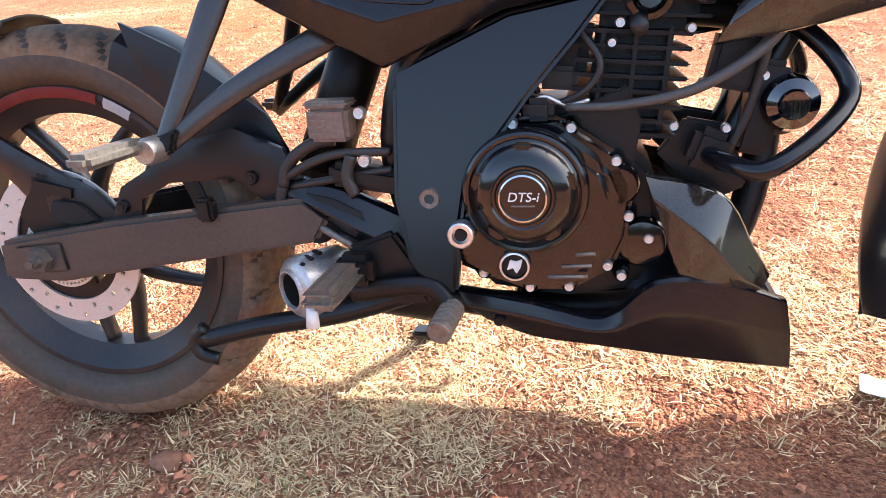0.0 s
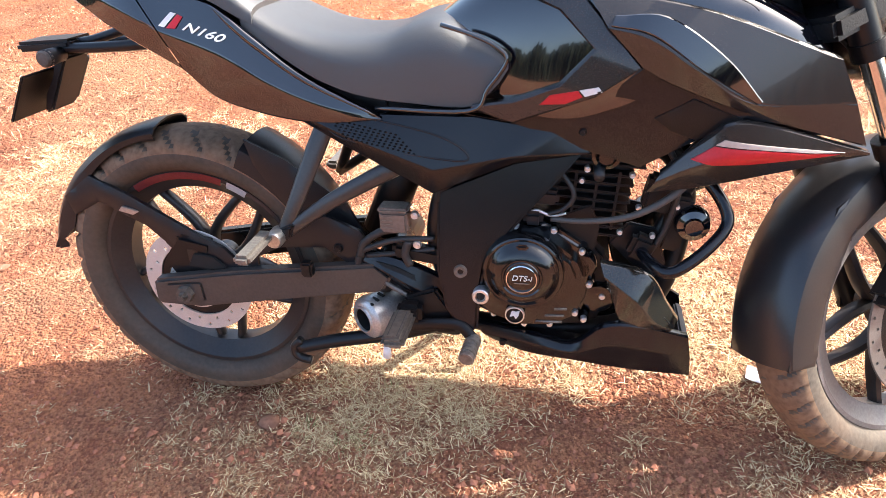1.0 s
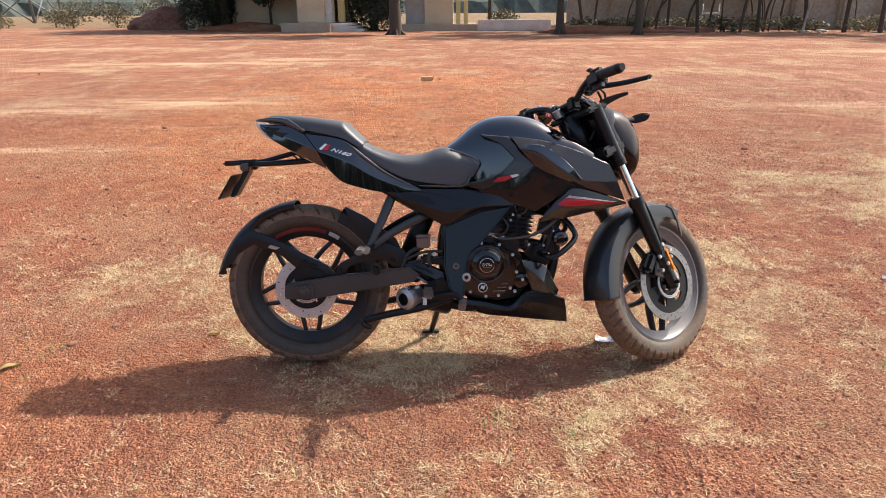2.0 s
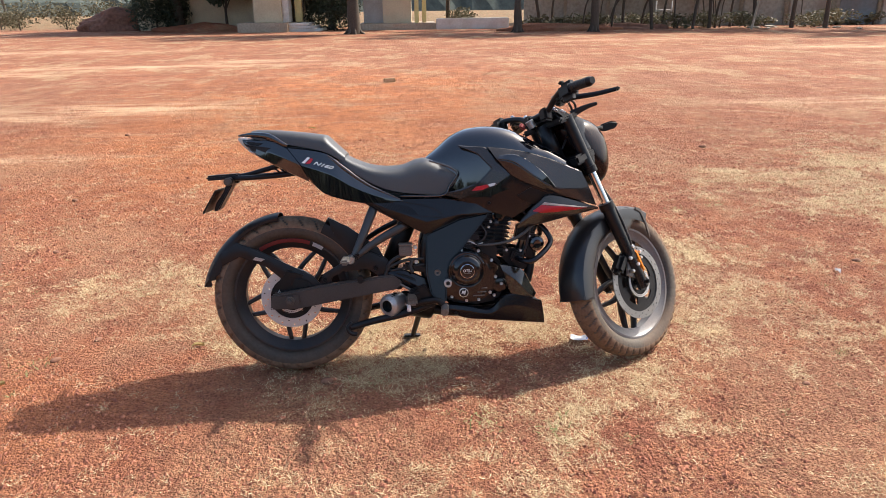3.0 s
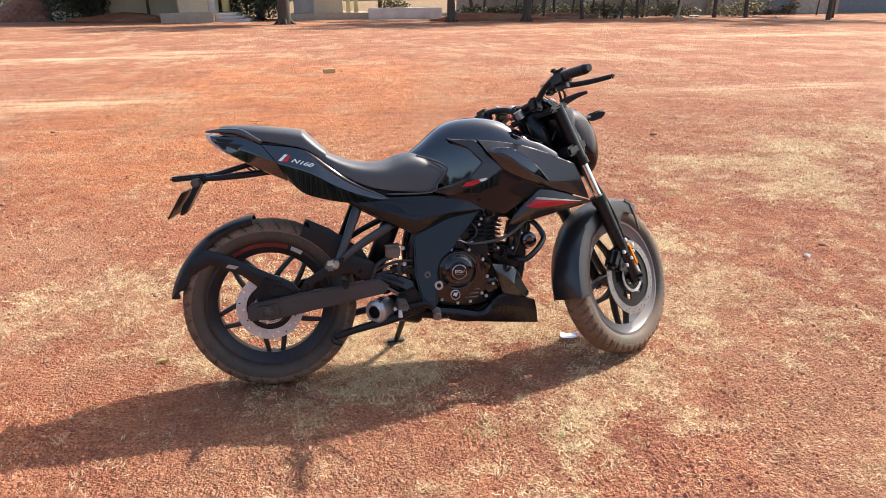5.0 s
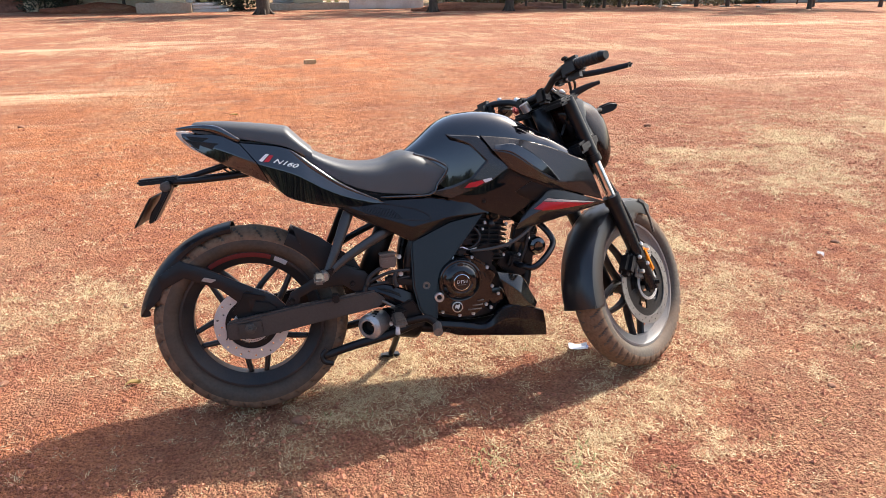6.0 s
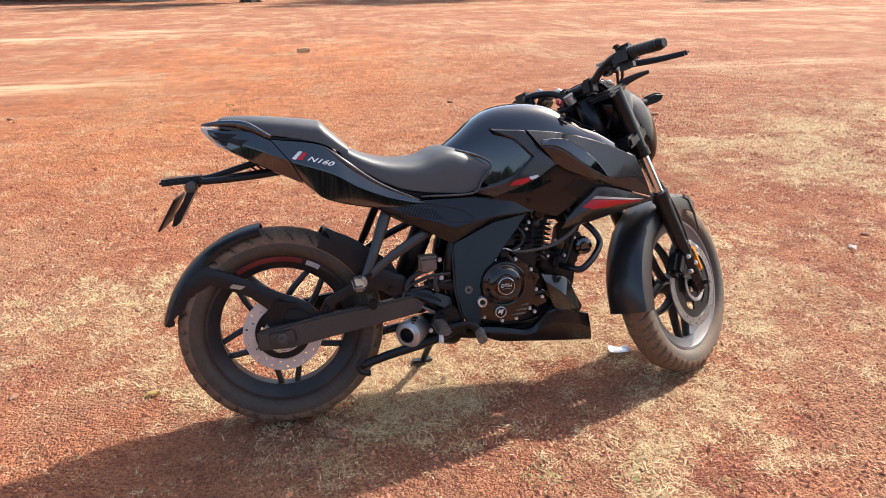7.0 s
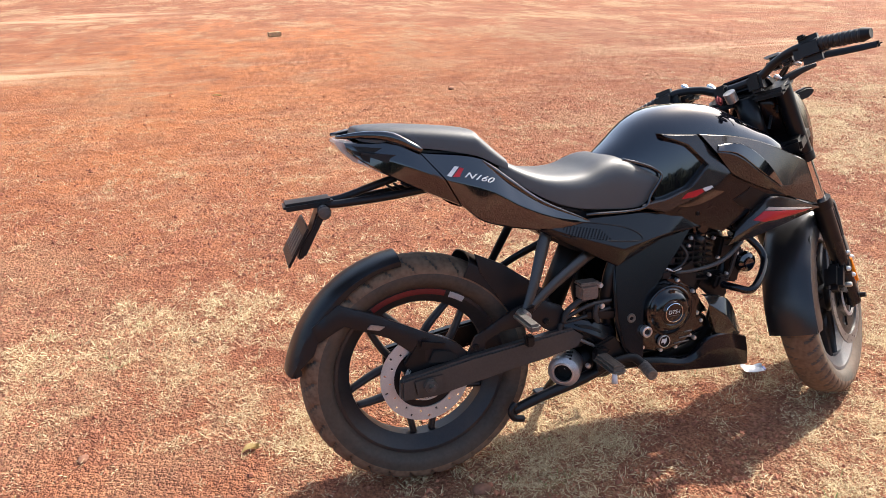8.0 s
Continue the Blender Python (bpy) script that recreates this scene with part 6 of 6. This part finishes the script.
for v in pb.verts:
    x, y = v.co.x, v.co.y
    v.co = Vector((x * 0.070, y * 0.036, 0.006 + 0.010 * noise.noise(Vector((x * 3, y * 3, 1))) + 0.004 * abs(x)))
bmesh.ops.solidify(pb, geom=pb.faces[:], thickness=0.001)
wrapper = loose("paper_wrapper", pb, M_PAPER, pose(1.152, 0.122, 0.004, 4, 0, -14), "crumpled white paper wrapper lying on dry grass", "litter")
pr = block((0.033, -0.006, 0.0125), (0.009, 0.018, 0.001), 0)
part("printed_edge", pr, M_PRINT, wrapper, "blue printed strip")
loose("clay_brick", block((0, 0, 0.035), (0.21, 0.10, 0.07), 0.008), M_BRICK, pose(0.34, 10.65, 0, 0, 0, 12), "pale worn clay brick lying on the field", "brick", sharp=50)


def leaf_bm(length, width):
    bm = bmesh.new()
    rows = []
    for i in range(7):
        u = i / 6
        w = width * math.sin(math.pi * min(max(u, 0.04), 0.97)) ** 0.8
        rows.append([bm.verts.new((length * (u - 0.5), s * w / 2, 0.004 + 0.010 * abs(s) * (0.5 + u) + 0.006 * math.sin(u * 5))) for s in (-1, 0, 1)])
    for a, b in zip(rows, rows[1:]):
        for i in range(2):
            bm.faces.new((a[i], b[i], b[i + 1], a[i + 1]))
    bmesh.ops.solidify(bm, geom=bm.faces[:], thickness=0.0008)
    return bm


for x, y, s, a in ((-0.45, 0.22, 0.05, 20), (-1.147, -0.03, 0.07, 40), (-0.56, 5.67, 0.08, 5), (2.707, 0.769, 0.06, 80)):
    loose("dry_leaf", leaf_bm(s, s * 0.45), M_DRYLEAF if x < 2 else M_PAPER, pose(x, y, height(x, y), 0, 0, a), "yellowed dry leaf lying on the soil" if x < 2 else "scrap of white paper on the dry grass", "leaf" if x < 2 else "litter", "fallen leaves" if x < 2 else "")
for i, (x, y, s) in enumerate(((0.12, -0.12, 0.020), (-1.0, 0.15, 0.016), (-0.9, 0.32, 0.014), (-0.62, 0.9, 0.013), (2.9, 0.9, 0.018), (1.9, -0.3, 0.012), (0.45, 2.2, 0.018), (-1.6, 1.5, 0.016), (-2.0, 2.7, 0.02), (3.4, 4.0, 0.03), (1.7, 5.2, 0.03), (-2.6, 5.5, 0.03))):
    loose("field_stone", rough_lump((s * 1.3, s, s * 0.6), i * 3.7), M_STONE, pose(x, y, height(x, y) + s * 0.2, 0, 0, i * 40), "small rounded red stone on the soil", "stone", "stones on the field")


# ---- the edge of the field: trees, buildings, walls, mound, pylons ----
before_edge = set(scene.objects)
M_BARK = mat("grey_brown_bark", (0.10, 0.075, 0.055), 0.9, 0, 20, 0.5, 0.8, stain=3)
# leaf tones slightly lifted, putting some haze into the colour
M_LEAF = island_mat("dark_tree_leaves", (0.038, 0.050, 0.032), (0.085, 0.100, 0.060), 0.55, 0.35, 0.25)
M_LEAF_Y = island_mat("yellow_green_leaves", (0.10, 0.12, 0.04), (0.22, 0.21, 0.08), 0.6, 0.3, 0.3)
M_BUSH = island_mat("dusty_bush_leaves", (0.085, 0.085, 0.050), (0.19, 0.155, 0.09), 0.7, 0.3, 0.2)
M_CREAM = mat("cream_plaster", (0.66, 0.56, 0.38), 0.85, 0, 12, 0.12, 0.2, dirt=0.25, stain=1.2)
M_WHITEWASH = mat("whitewashed_plaster", (0.72, 0.70, 0.66), 0.85, 0, 12, 0.12, 0.2, dirt=0.3, stain=1.5)
M_YELLOW = mat("yellow_washed_pillar", (0.75, 0.62, 0.28), 0.8, 0, 12, 0.12, 0.2, dirt=0.15, stain=1.5)
M_CONCRETE = mat("stained_concrete", (0.50, 0.42, 0.32), 0.9, 0, 10, 0.25, 0.4, dirt=0.3, stain=1.5)
# near-black that paints the shade inside the doorway
M_ROOM_SHADE = mat("doorway_shade", (0.03, 0.028, 0.026), 0.8, 0, 20, 0.3, 0)
M_MAROON = mat("maroon_pillar_paint", (0.20, 0.07, 0.05), 0.7, 0, 20, 0.2, 0.1, dirt=0.2)
M_WALL = mat("grey_compound_wall", (0.50, 0.45, 0.38), 0.9, 0, 6, 0.3, 0.4, dirt=0.45, stain=0.8)
M_MOUND = mat("heaped_red_earth", (0.28, 0.12, 0.075), 0.95, 0, 5, 0.45, 0.8, dirt=0.2, stain=1.2)
M_GALV = mat("galvanised_pylon_steel", (0.22, 0.22, 0.22), 0.6, 0.5, 20, 0.2, 0.1)
M_BLUEGREY = mat("blue_grey_wall", (0.22, 0.26, 0.29), 0.9, 0, 6, 0.2, 0.2, dirt=0.3, stain=0.8)


def leaves(bm_vs, bm_fs, centre, radii, n, size, r):
    """Scatter n small folded leaf cards in a lobe, denser to its rim."""
    for _ in range(n):
        d = Vector((r.gauss(0, 1), r.gauss(0, 1), r.gauss(0, 1))).normalized() * (r.random() ** 0.45)
        p = Vector((centre[0] + d.x * radii[0], centre[1] + d.y * radii[1], centre[2] + d.z * radii[2]))
        a = Vector((r.gauss(0, 1), r.gauss(0, 1), r.gauss(0, 0.6))).normalized()
        b = a.cross(Vector((r.gauss(0, 1), r.gauss(0, 1), r.gauss(0, 1)))).normalized()
        s = size * r.uniform(0.6, 1.4)
        k = len(bm_vs)
        bm_vs += [tuple(p - a * s), tuple(p + b * s * 0.5), tuple(p + a * s), tuple(p - b * s * 0.5)]
        bm_fs.append((k, k + 1, k + 2, k + 3))


def tree(x, y, h, r0, crown, seed, leaf=M_LEAF, size=0.16, n=260, lean=0.0, label="broad dark-leaved tree at the edge of the field", low=0.35, forks=5, roots=7):
    r = random.Random(seed)
    thing = tagged(new("tree"), label, "tree", "trees along the field edge")
    thing.matrix_basis = pose(x, y, 0)
    fork = h * low
    tb = bmesh.new()
    tube([(0, 0, -0.15), (0.02, 0, 0.12), (lean * 0.3, 0.03, fork * 0.6), (lean, 0.05, fork)], (r0 * 1.25, r0 * 0.8), 12, 5, 1.0, tb)
    for k in range(roots):
        a = k * 0.9 + r.random()
        tube([(r0 * 0.6 * math.cos(a), r0 * 0.6 * math.sin(a), 0.35), (r0 * 1.2 * math.cos(a), r0 * 1.2 * math.sin(a), 0.1), (r0 * 2.0 * math.cos(a), r0 * 2.0 * math.sin(a), -0.06)], (r0 * 0.35, r0 * 0.12), 6, 3, 1.0, tb)
    part("trunk", tb, M_BARK, thing)
    lv, lf = [], []
    for k in range(forks):
        a = k * 6.283 / forks + r.uniform(-0.4, 0.4)
        reach = crown * r.uniform(0.45, 0.95)
        tip = Vector((lean + reach * math.cos(a), reach * math.sin(a), h * r.uniform(0.62, 0.95)))
        mid = Vector((lean + reach * 0.4 * math.cos(a), reach * 0.4 * math.sin(a), fork + (tip.z - fork) * 0.55))
        part("limb", tube([(lean, 0.05, fork * 0.92), tuple(mid), tuple(tip)], (r0 * 0.55, r0 * 0.12), 8, 4), M_BARK, thing)
        for q in range(3):
            t2 = mid.lerp(tip, r.random()) + Vector((r.uniform(-1, 1), r.uniform(-1, 1), r.uniform(-0.5, 0.7))) * crown * 0.35
            leaves(lv, lf, t2, (crown * r.uniform(0.28, 0.5), crown * r.uniform(0.28, 0.5), crown * r.uniform(0.18, 0.34)), n, size, r)
        leaves(lv, lf, tip, (crown * 0.45, crown * 0.45, crown * 0.3), n, size, r)
    me = bpy.data.meshes.new("crown")
    me.from_pydata(lv, [], lf)
    me.materials.append(leaf)
    new("crown", me).parent = thing
    return thing


tree(-2.8, 33.9, 7.5, 0.30, 3.2, 1, n=300, low=0.30)
tree(5.4, 33.2, 7.0, 0.20, 2.4, 2, n=240, low=0.22, forks=6)
tree(-14.6, 43.5, 8.5, 0.34, 3.6, 3, n=420, low=0.18, forks=7, label="large dense dark tree beside the building")
tree(-16.8, 45.5, 6.0, 0.25, 2.6, 4, n=380, low=0.15, forks=6, label="dense dark tree above the earth mound")
tree(-11.4, 42.6, 3.2, 0.09, 1.3, 5, n=130, size=0.12, low=0.4, label="small tree in front of the cream building")
tree(-4.8, 41.5, 6.5, 0.22, 2.4, 6, n=420, low=0.12, forks=6, label="dense shady tree between the buildings")
tree(9.1, 32.6, 8.0, 0.20, 2.3, 7, n=200, low=0.42)
for i, (x, y, h, r0, ln) in enumerate(((10.6, 35.0, 7, 0.09, 0.5), (11.6, 36.5, 7, 0.10, 0.3), (12.6, 34.6, 8, 0.13, -0.2), (13.7, 36.2, 7, 0.10, 0.5), (14.7, 34.4, 7, 0.09, 0.6), (15.8, 35.0, 8, 0.12, 0.2), (18.3, 35.2, 8, 0.16, 0.0), (19.7, 34.0, 7, 0.12, 0.4), (20.9, 33.0, 8, 0.14, 0.3), (22.6, 28.8, 8, 0.16, 0.5), (24.4, 31.0, 7, 0.12, 0.3), (2.3, 42.5, 7, 0.16, 0.3), (7.4, 38.5, 7, 0.14, -0.3), (26.5, 29.0, 8, 0.15, 0.2))):
    tree(x, y, h, r0 * (0.55 + 0.35 * ((i * 37) % 10) / 10), 1.7 + 0.3 * (i % 3), 20 + i, M_LEAF_Y if i in (7, 8, 10) else M_LEAF, 0.15, 130, ln * 2.0 - 0.5, "slender tree in the grove along the wall", 0.30 + 0.04 * ((i * 7) % 5), 5, 2)


def bush(x, y, w, h, seed, leaf=M_BUSH, n=500, size=0.13):
    r = random.Random(seed)
    thing = tagged(new("bush"), "dusty low bush at the edge of the field", "bush", "bushes along the field edge")
    thing.matrix_basis = pose(x, y, 0)
    part("stems", tube([(0, 0, -0.1), (0.05, 0, h * 0.3), (0.15 * w, 0, h * 0.6)], (0.06, 0.02), 6, 3), M_BARK, thing)
    lv, lf = [], []
    for k in range(6):
        leaves(lv, lf, (r.uniform(-0.35, 0.35) * w, r.uniform(-0.3, 0.3) * w, h * r.uniform(0.25, 0.62)), (w * 0.28, w * 0.25, h * 0.34), n // 6, size, r)
    me = bpy.data.meshes.new("foliage")
    me.from_pydata(lv, [], lf)
    me.materials.append(leaf)
    new("foliage", me).parent = thing


for i, (x, y, w, h) in enumerate(((-27.5, 49.0, 5.0, 2.4), (-24.5, 49.5, 4.0, 2.2), (-33.0, 48.0, 3.0, 1.3), (-37.0, 47.0, 3.5, 1.2), (-41.0, 45.0, 4.0, 1.5), (-30.5, 52.0, 3.0, 1.5), (-46.0, 46.0, 4.0, 1.4), (-22.0, 50.5, 4.0, 2.6), (-18.6, 49.5, 3.0, 2.4), (3.4, 41.5, 2.5, 1.3), (9.8, 36.4, 3.0, 0.9), (13.0, 37.2, 4.0, 1.0), (16.8, 36.0, 3.5, 0.9), (21.5, 35.0, 4.0, 1.0), (-5.0, 43.0, 3.0, 2.5), (-51.0, 43.0, 4.0, 1.5))):
    bush(x, y, w, h, 60 + i, M_BUSH, 1100, 0.085)

# the last two are added to fill the dark shade between the buildings
for i, (x, y, w, h) in enumerate(((-15.9, 43.2, 3.2, 3.5), (-14.9, 43.6, 2.0, 3.3), (-16.8, 45.6, 3.0, 3.0), (-4.6, 40.6, 3.0, 3.6), (-5.6, 41.8, 2.6, 3.8))):
    bush(x, y, w, h, 90 + i, M_LEAF, 4200, 0.075)
grove = random.Random(8)
for i in range(14):
    bush(grove.uniform(6.5, 27.0), grove.uniform(35.0, 39.0), grove.uniform(0.8, 2.6), grove.uniform(0.3, 0.9), 160 + i, M_BUSH, 110)
for i in range(16):
    tree(grove.uniform(7.5, 27.0), grove.uniform(35.0, 39.0), grove.uniform(5.5, 7.5), grove.uniform(0.03, 0.07), 1.3, 120 + i, M_LEAF if i % 3 else M_LEAF_Y, 0.13, 60, grove.uniform(-0.5, 0.7), "thin sapling in the grove along the wall", 0.3, 4, 1)

# earth mound
mb = bmesh.new()
bmesh.ops.create_icosphere(mb, subdivisions=5, radius=1)
for v in mb.verts:
    k = 1 + 0.22 * noise.noise(v.co * 1.7) + 0.10 * noise.noise(v.co * 5) + 0.05 * noise.noise(v.co * 12)
    v.co = Vector((v.co.x * 2.6 * k, v.co.y * 1.7 * k, max(v.co.z, -0.15) * 1.45 * k * (1 - 0.35 * abs(v.co.x))))
loose("earth_mound", mb, M_MOUND, pose(-19.2, 45.8, 0), "heap of red earth dumped at the field edge", "mound")
loose("stone_slab", block((0, 0, 0.18), (1.1, 0.5, 0.10), 0.02, -28), M_CONCRETE, pose(-17.1, 44.6, 0.05), "pale broken slab leaning on the mound", "slab")


def box_part(name, x0, x1, y0, y1, z0, z1, material, parent, bevel=0.02, label=""):
    return part(name, block(((x0 + x1) / 2, (y0 + y1) / 2, (z0 + z1) / 2), (x1 - x0, y1 - y0, z1 - z0), bevel), material, parent, label)


hall = tagged(new("school_hall"), "cream plastered building with a raised porch and yellow pillars", "building")
box_part("porch_plinth", -9.7, -6.9, 38.2, 43.5, -0.1, 0.50, M_CONCRETE, hall, 0.03)
for k in range(3):
    box_part("porch_step", -6.9, -5.1 - 0.35 * k, 38.6, 41.6, -0.1 if k == 0 else 0.16 * k, 0.16 * (k + 1) - 0.02, M_WHITEWASH, hall, 0.02, "whitewashed step")
box_part("porch_wall", -8.9, -7.3, 39.0, 40.6, 0.50, 4.2, M_CREAM, hall)
box_part("side_pier", -7.3, -6.95, 39.2, 40.4, 0.50, 4.2, M_WHITEWASH, hall)
# solid dark box, the doorway's shade put into its colour
box_part("door_recess_shade", -6.95, -6.3, 41.2, 41.4, 0.50, 3.2, M_ROOM_SHADE, hall)
box_part("pillar", -6.75, -6.35, 40.2, 40.6, 0.50, 4.2, M_YELLOW, hall, 0.03, "yellow washed pillar")
box_part("main_wall", -17.5, -8.9, 44.4, 44.8, -0.1, 4.2, M_CREAM, hall)
box_part("end_wall", -6.6, -6.3, 41.2, 48.0, 0.0, 4.2, M_CREAM, hall)
box_part("corner_pillar", -15.3, -15.0, 43.9, 44.4, 0.0, 4.2, M_MAROON, hall, 0.03, "maroon corner pillar")
box_part("roof_slab", -18.0, -5.9, 38.0, 49.0, 4.2, 4.5, M_CONCRETE, hall, 0.03)
box_part("parapet", -18.0, -5.9, 38.0, 38.2, 4.5, 5.2, M_CREAM, hall)
box_part("back_wall", -17.5, -6.3, 48.0, 48.3, 0.0, 4.2, M_CREAM, hall)
annex = tagged(new("annex_building"), "small whitewashed annex with lit yellow pillars and low plinth", "building")
box_part("plinth", -3.0, 1.5, 39.4, 44.0, -0.1, 0.36, M_CONCRETE, annex, 0.03)
box_part("white_wall", -2.8, -1.6, 41.0, 41.3, 0.36, 3.4, M_WHITEWASH, annex)
box_part("front_wall", -1.6, 0.05, 40.0, 40.3, 0.36, 3.4, M_CREAM, annex)
box_part("side_wall", -0.2, 0.05, 40.3, 44.0, 0.36, 3.4, M_CREAM, annex)
box_part("pillar", 0.25, 0.50, 40.0, 40.3, 0.36, 3.4, M_YELLOW, annex, 0.03)
box_part("pillar", 0.70, 0.95, 40.3, 40.6, 0.36, 3.4, M_YELLOW, annex, 0.03)
box_part("rear_wall", -2.8, 0.05, 44.0, 44.3, 0.0, 3.4, M_CREAM, annex)
box_part("roof_slab", -3.2, 1.4, 39.6, 44.6, 3.4, 3.65, M_CONCRETE, annex, 0.03)
low_wall = part("low_white_wall", block((3.6, 39.2, 0.3), (4.2, 0.5, 0.62), 0.04), M_WHITEWASH, None)
tagged(low_wall, "low whitewashed platform wall beside the annex", "wall")
comp = tagged(new("compound_wall"), "long stained grey compound wall behind the grove", "wall", kind="structure")
for k in range(9):
    box_part("wall_bay", 6.8 + 2.5 * k, 9.2 + 2.5 * k, 40.5 - 0.35 * k, 40.75 - 0.35 * k, -0.1, 2.3 + 0.1 * (k % 3), M_WALL, comp, 0.03)
    box_part("wall_pier", 9.15 + 2.5 * k, 9.45 + 2.5 * k, 40.3 - 0.35 * k, 40.8 - 0.35 * k, -0.1, 2.6, M_CONCRETE, comp, 0.03)
shed = tagged(new("long_shed"), "long low blue-grey shed behind the trees", "building")
box_part("shed_wall", 24.5, 44.0, 38.0, 38.4, -0.1, 1.9, M_BLUEGREY, shed)
box_part("shed_roof", 24.2, 44.3, 37.4, 42.0, 1.9, 2.1, M_CONCRETE, shed)
box_part("shed_back", 24.5, 44.0, 41.6, 42.0, -0.1, 1.9, M_BLUEGREY, shed)
backhouse = tagged(new("far_house"), "plain pale house behind the compound wall", "building")
box_part("house_wall", 9.0, 21.0, 46.0, 46.4, -0.1, 4.0, M_CREAM, backhouse)
box_part("house_roof", 8.6, 21.4, 45.6, 52.0, 4.0, 4.3, M_CONCRETE, backhouse)
box_part("house_side", 9.0, 9.4, 46.4, 52.0, -0.1, 4.0, M_CREAM, backhouse)
pole = part("leaning_post", tube([(17.0, 32.7, -0.2), (17.25, 32.7, 1.5), (17.9, 32.75, 5.5)], (0.06, 0.05), 10, 4), M_CONCRETE, None)
tagged(pole, "slim pale post leaning at the field edge", "post")
goal = tagged(new("white_frame"), "small white metal frame standing by the wall", "frame")
for s in (0, 0.9):
    part("upright", tube([(13.9 + s, 38.0, -0.05), (13.9 + s, 38.0, 1.4)], 0.04, 8, 2), M_WHITEWASH, goal)
part("crossbar", tube([(13.9, 38.0, 0.9), (14.8, 38.0, 0.9)], 0.035, 8, 2), M_WHITEWASH, goal)
for i, (x, y, s) in enumerate(((18.2, 34.4, 0.25), (18.9, 34.0, 0.18), (19.6, 34.6, 0.3), (20.4, 33.6, 0.2), (21.2, 33.0, 0.22), (22.0, 32.2, 0.2), (6.8, 34.6, 0.28), (7.6, 34.9, 0.2))):
    loose("rubble_block", rough_lump((s * 1.7, s * 0.7, s * 0.30), 9 + i * 5, 1), M_CONCRETE, pose(x + 0.7 * math.sin(i * 5.0), y + 0.6 * math.cos(i * 3.0), 0.02, 0, 0, 50 * i), "pale broken rubble lying under the trees", "rubble", "rubble under the trees")
for i, (x, y, sx, sy, sz) in enumerate(((7.6, 35.2, 3.0, 1.2, 0.40), (-12.6, 41.5, 2.6, 1.2, 0.5), (11.5, 36.0, 2.5, 1.0, 0.35))):
    loose("earth_bank", rough_lump((sx, sy, sz), 30 + i, 4), M_MOUND if i == 2 else M_SOIL, pose(x, y, -0.05), "low spread heap of soil at the field edge", "earth bank", "earth banks")


def pylon(x, y, base, h, r, turn):
    thing = tagged(new("power_pylon"), "tall lattice steel power pylon beyond the field", "pylon", "pylons")
    thing.matrix_basis = pose(x, y, 0, 0, 0, turn)
    half = lambda z: base / 2 * (1 - 0.8 * z / h)
    cor = lambda z: [(half(z) * a, half(z) * b, z) for a, b in ((-1, -1), (1, -1), (1, 1), (-1, 1))]
    for k in range(4):
        part("leg", tube([cor(-0.3)[k], cor(h)[k]], (r, r * 0.6), 6, 2), M_GALV, thing)
    levels = [0, 0.16 * h, 0.30 * h, 0.42 * h, 0.54 * h, 0.66 * h, 0.78 * h, 0.9 * h]
    for z0, z1 in zip(levels, levels[1:]):
        a, b = cor(z0), cor(z1)
        for k in range(4):
            j = (k + 1) % 4
            part("brace", tube([a[k], b[j]], r * 0.55, 5, 2), M_GALV, thing)
            part("brace", tube([a[j], b[k]], r * 0.55, 5, 2), M_GALV, thing)
            part("girt", tube([b[k], b[j]], r * 0.55, 5, 2), M_GALV, thing)
    for z in (0.72 * h, 0.84 * h, 0.95 * h):
        part("cross_arm", tube([(-base * 0.6, 0, z), (base * 0.6, 0, z)], r * 0.8, 6, 2), M_GALV, thing)


pylon(-47.0, 73.0, 7.5, 32, 0.16, 8)
pylon(-190, 245, 9, 38, 0.35, 20)

# far tree line towards the horizon; the paler, bluer far tones put haze into the colour
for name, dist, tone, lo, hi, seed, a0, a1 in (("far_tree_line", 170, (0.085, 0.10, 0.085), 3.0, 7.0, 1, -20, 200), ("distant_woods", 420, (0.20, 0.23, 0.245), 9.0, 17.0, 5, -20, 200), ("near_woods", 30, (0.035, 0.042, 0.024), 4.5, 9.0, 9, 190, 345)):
    vs, fs = [], []
    steps = 240 if dist > 100 else 1100
    for k in range(steps + 1):
        a = radians(a0 + (a1 - a0) * k / steps)
        k2 = k * 240 / steps
        top = lo + (hi - lo) * (0.5 + 0.5 * noise.noise(Vector((k2 * 0.11, seed, 0)))) + 1.2 * noise.noise(Vector((k2 * 0.6, seed, 4)))
        for q, (dd, z) in enumerate(((0, -0.5), (2, top * 0.55), (6, top * 0.9), (12, top), (24, top * 0.7), (30, -0.5))):
            d = dist + dd + 2.5 * noise.noise(Vector((k2 * 0.9, q, seed)))
            vs.append((d * math.cos(a), d * math.sin(a), z + (0.5 * noise.noise(Vector((k2 * 1.7, q * 2.0, seed))) if q in (1, 2, 3) else 0)))
    for k in range(steps):
        for q in range(5):
            i = k * 6 + q
            fs.append((i, i + 6, i + 7, i + 1))
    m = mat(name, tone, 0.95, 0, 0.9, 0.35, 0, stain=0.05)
    stuff_mesh(name, vs, fs, m, "dark belt of trees closing the near side of the field" if a0 > 0 else "line of woods far beyond the field, tinted for haze", "woods")

# the whole edge of the field lies a little askew to the machine
EDGE = Matrix.Translation((0.275, -2.273, 0)) @ Matrix.Rotation(radians(-2.1), 4, "Z") @ Matrix.Translation((-0.275, 2.273, 0))
for ob in [o for o in scene.objects if o not in before_edge and o.parent is None]:
    ob.matrix_basis = EDGE @ ob.matrix_basis
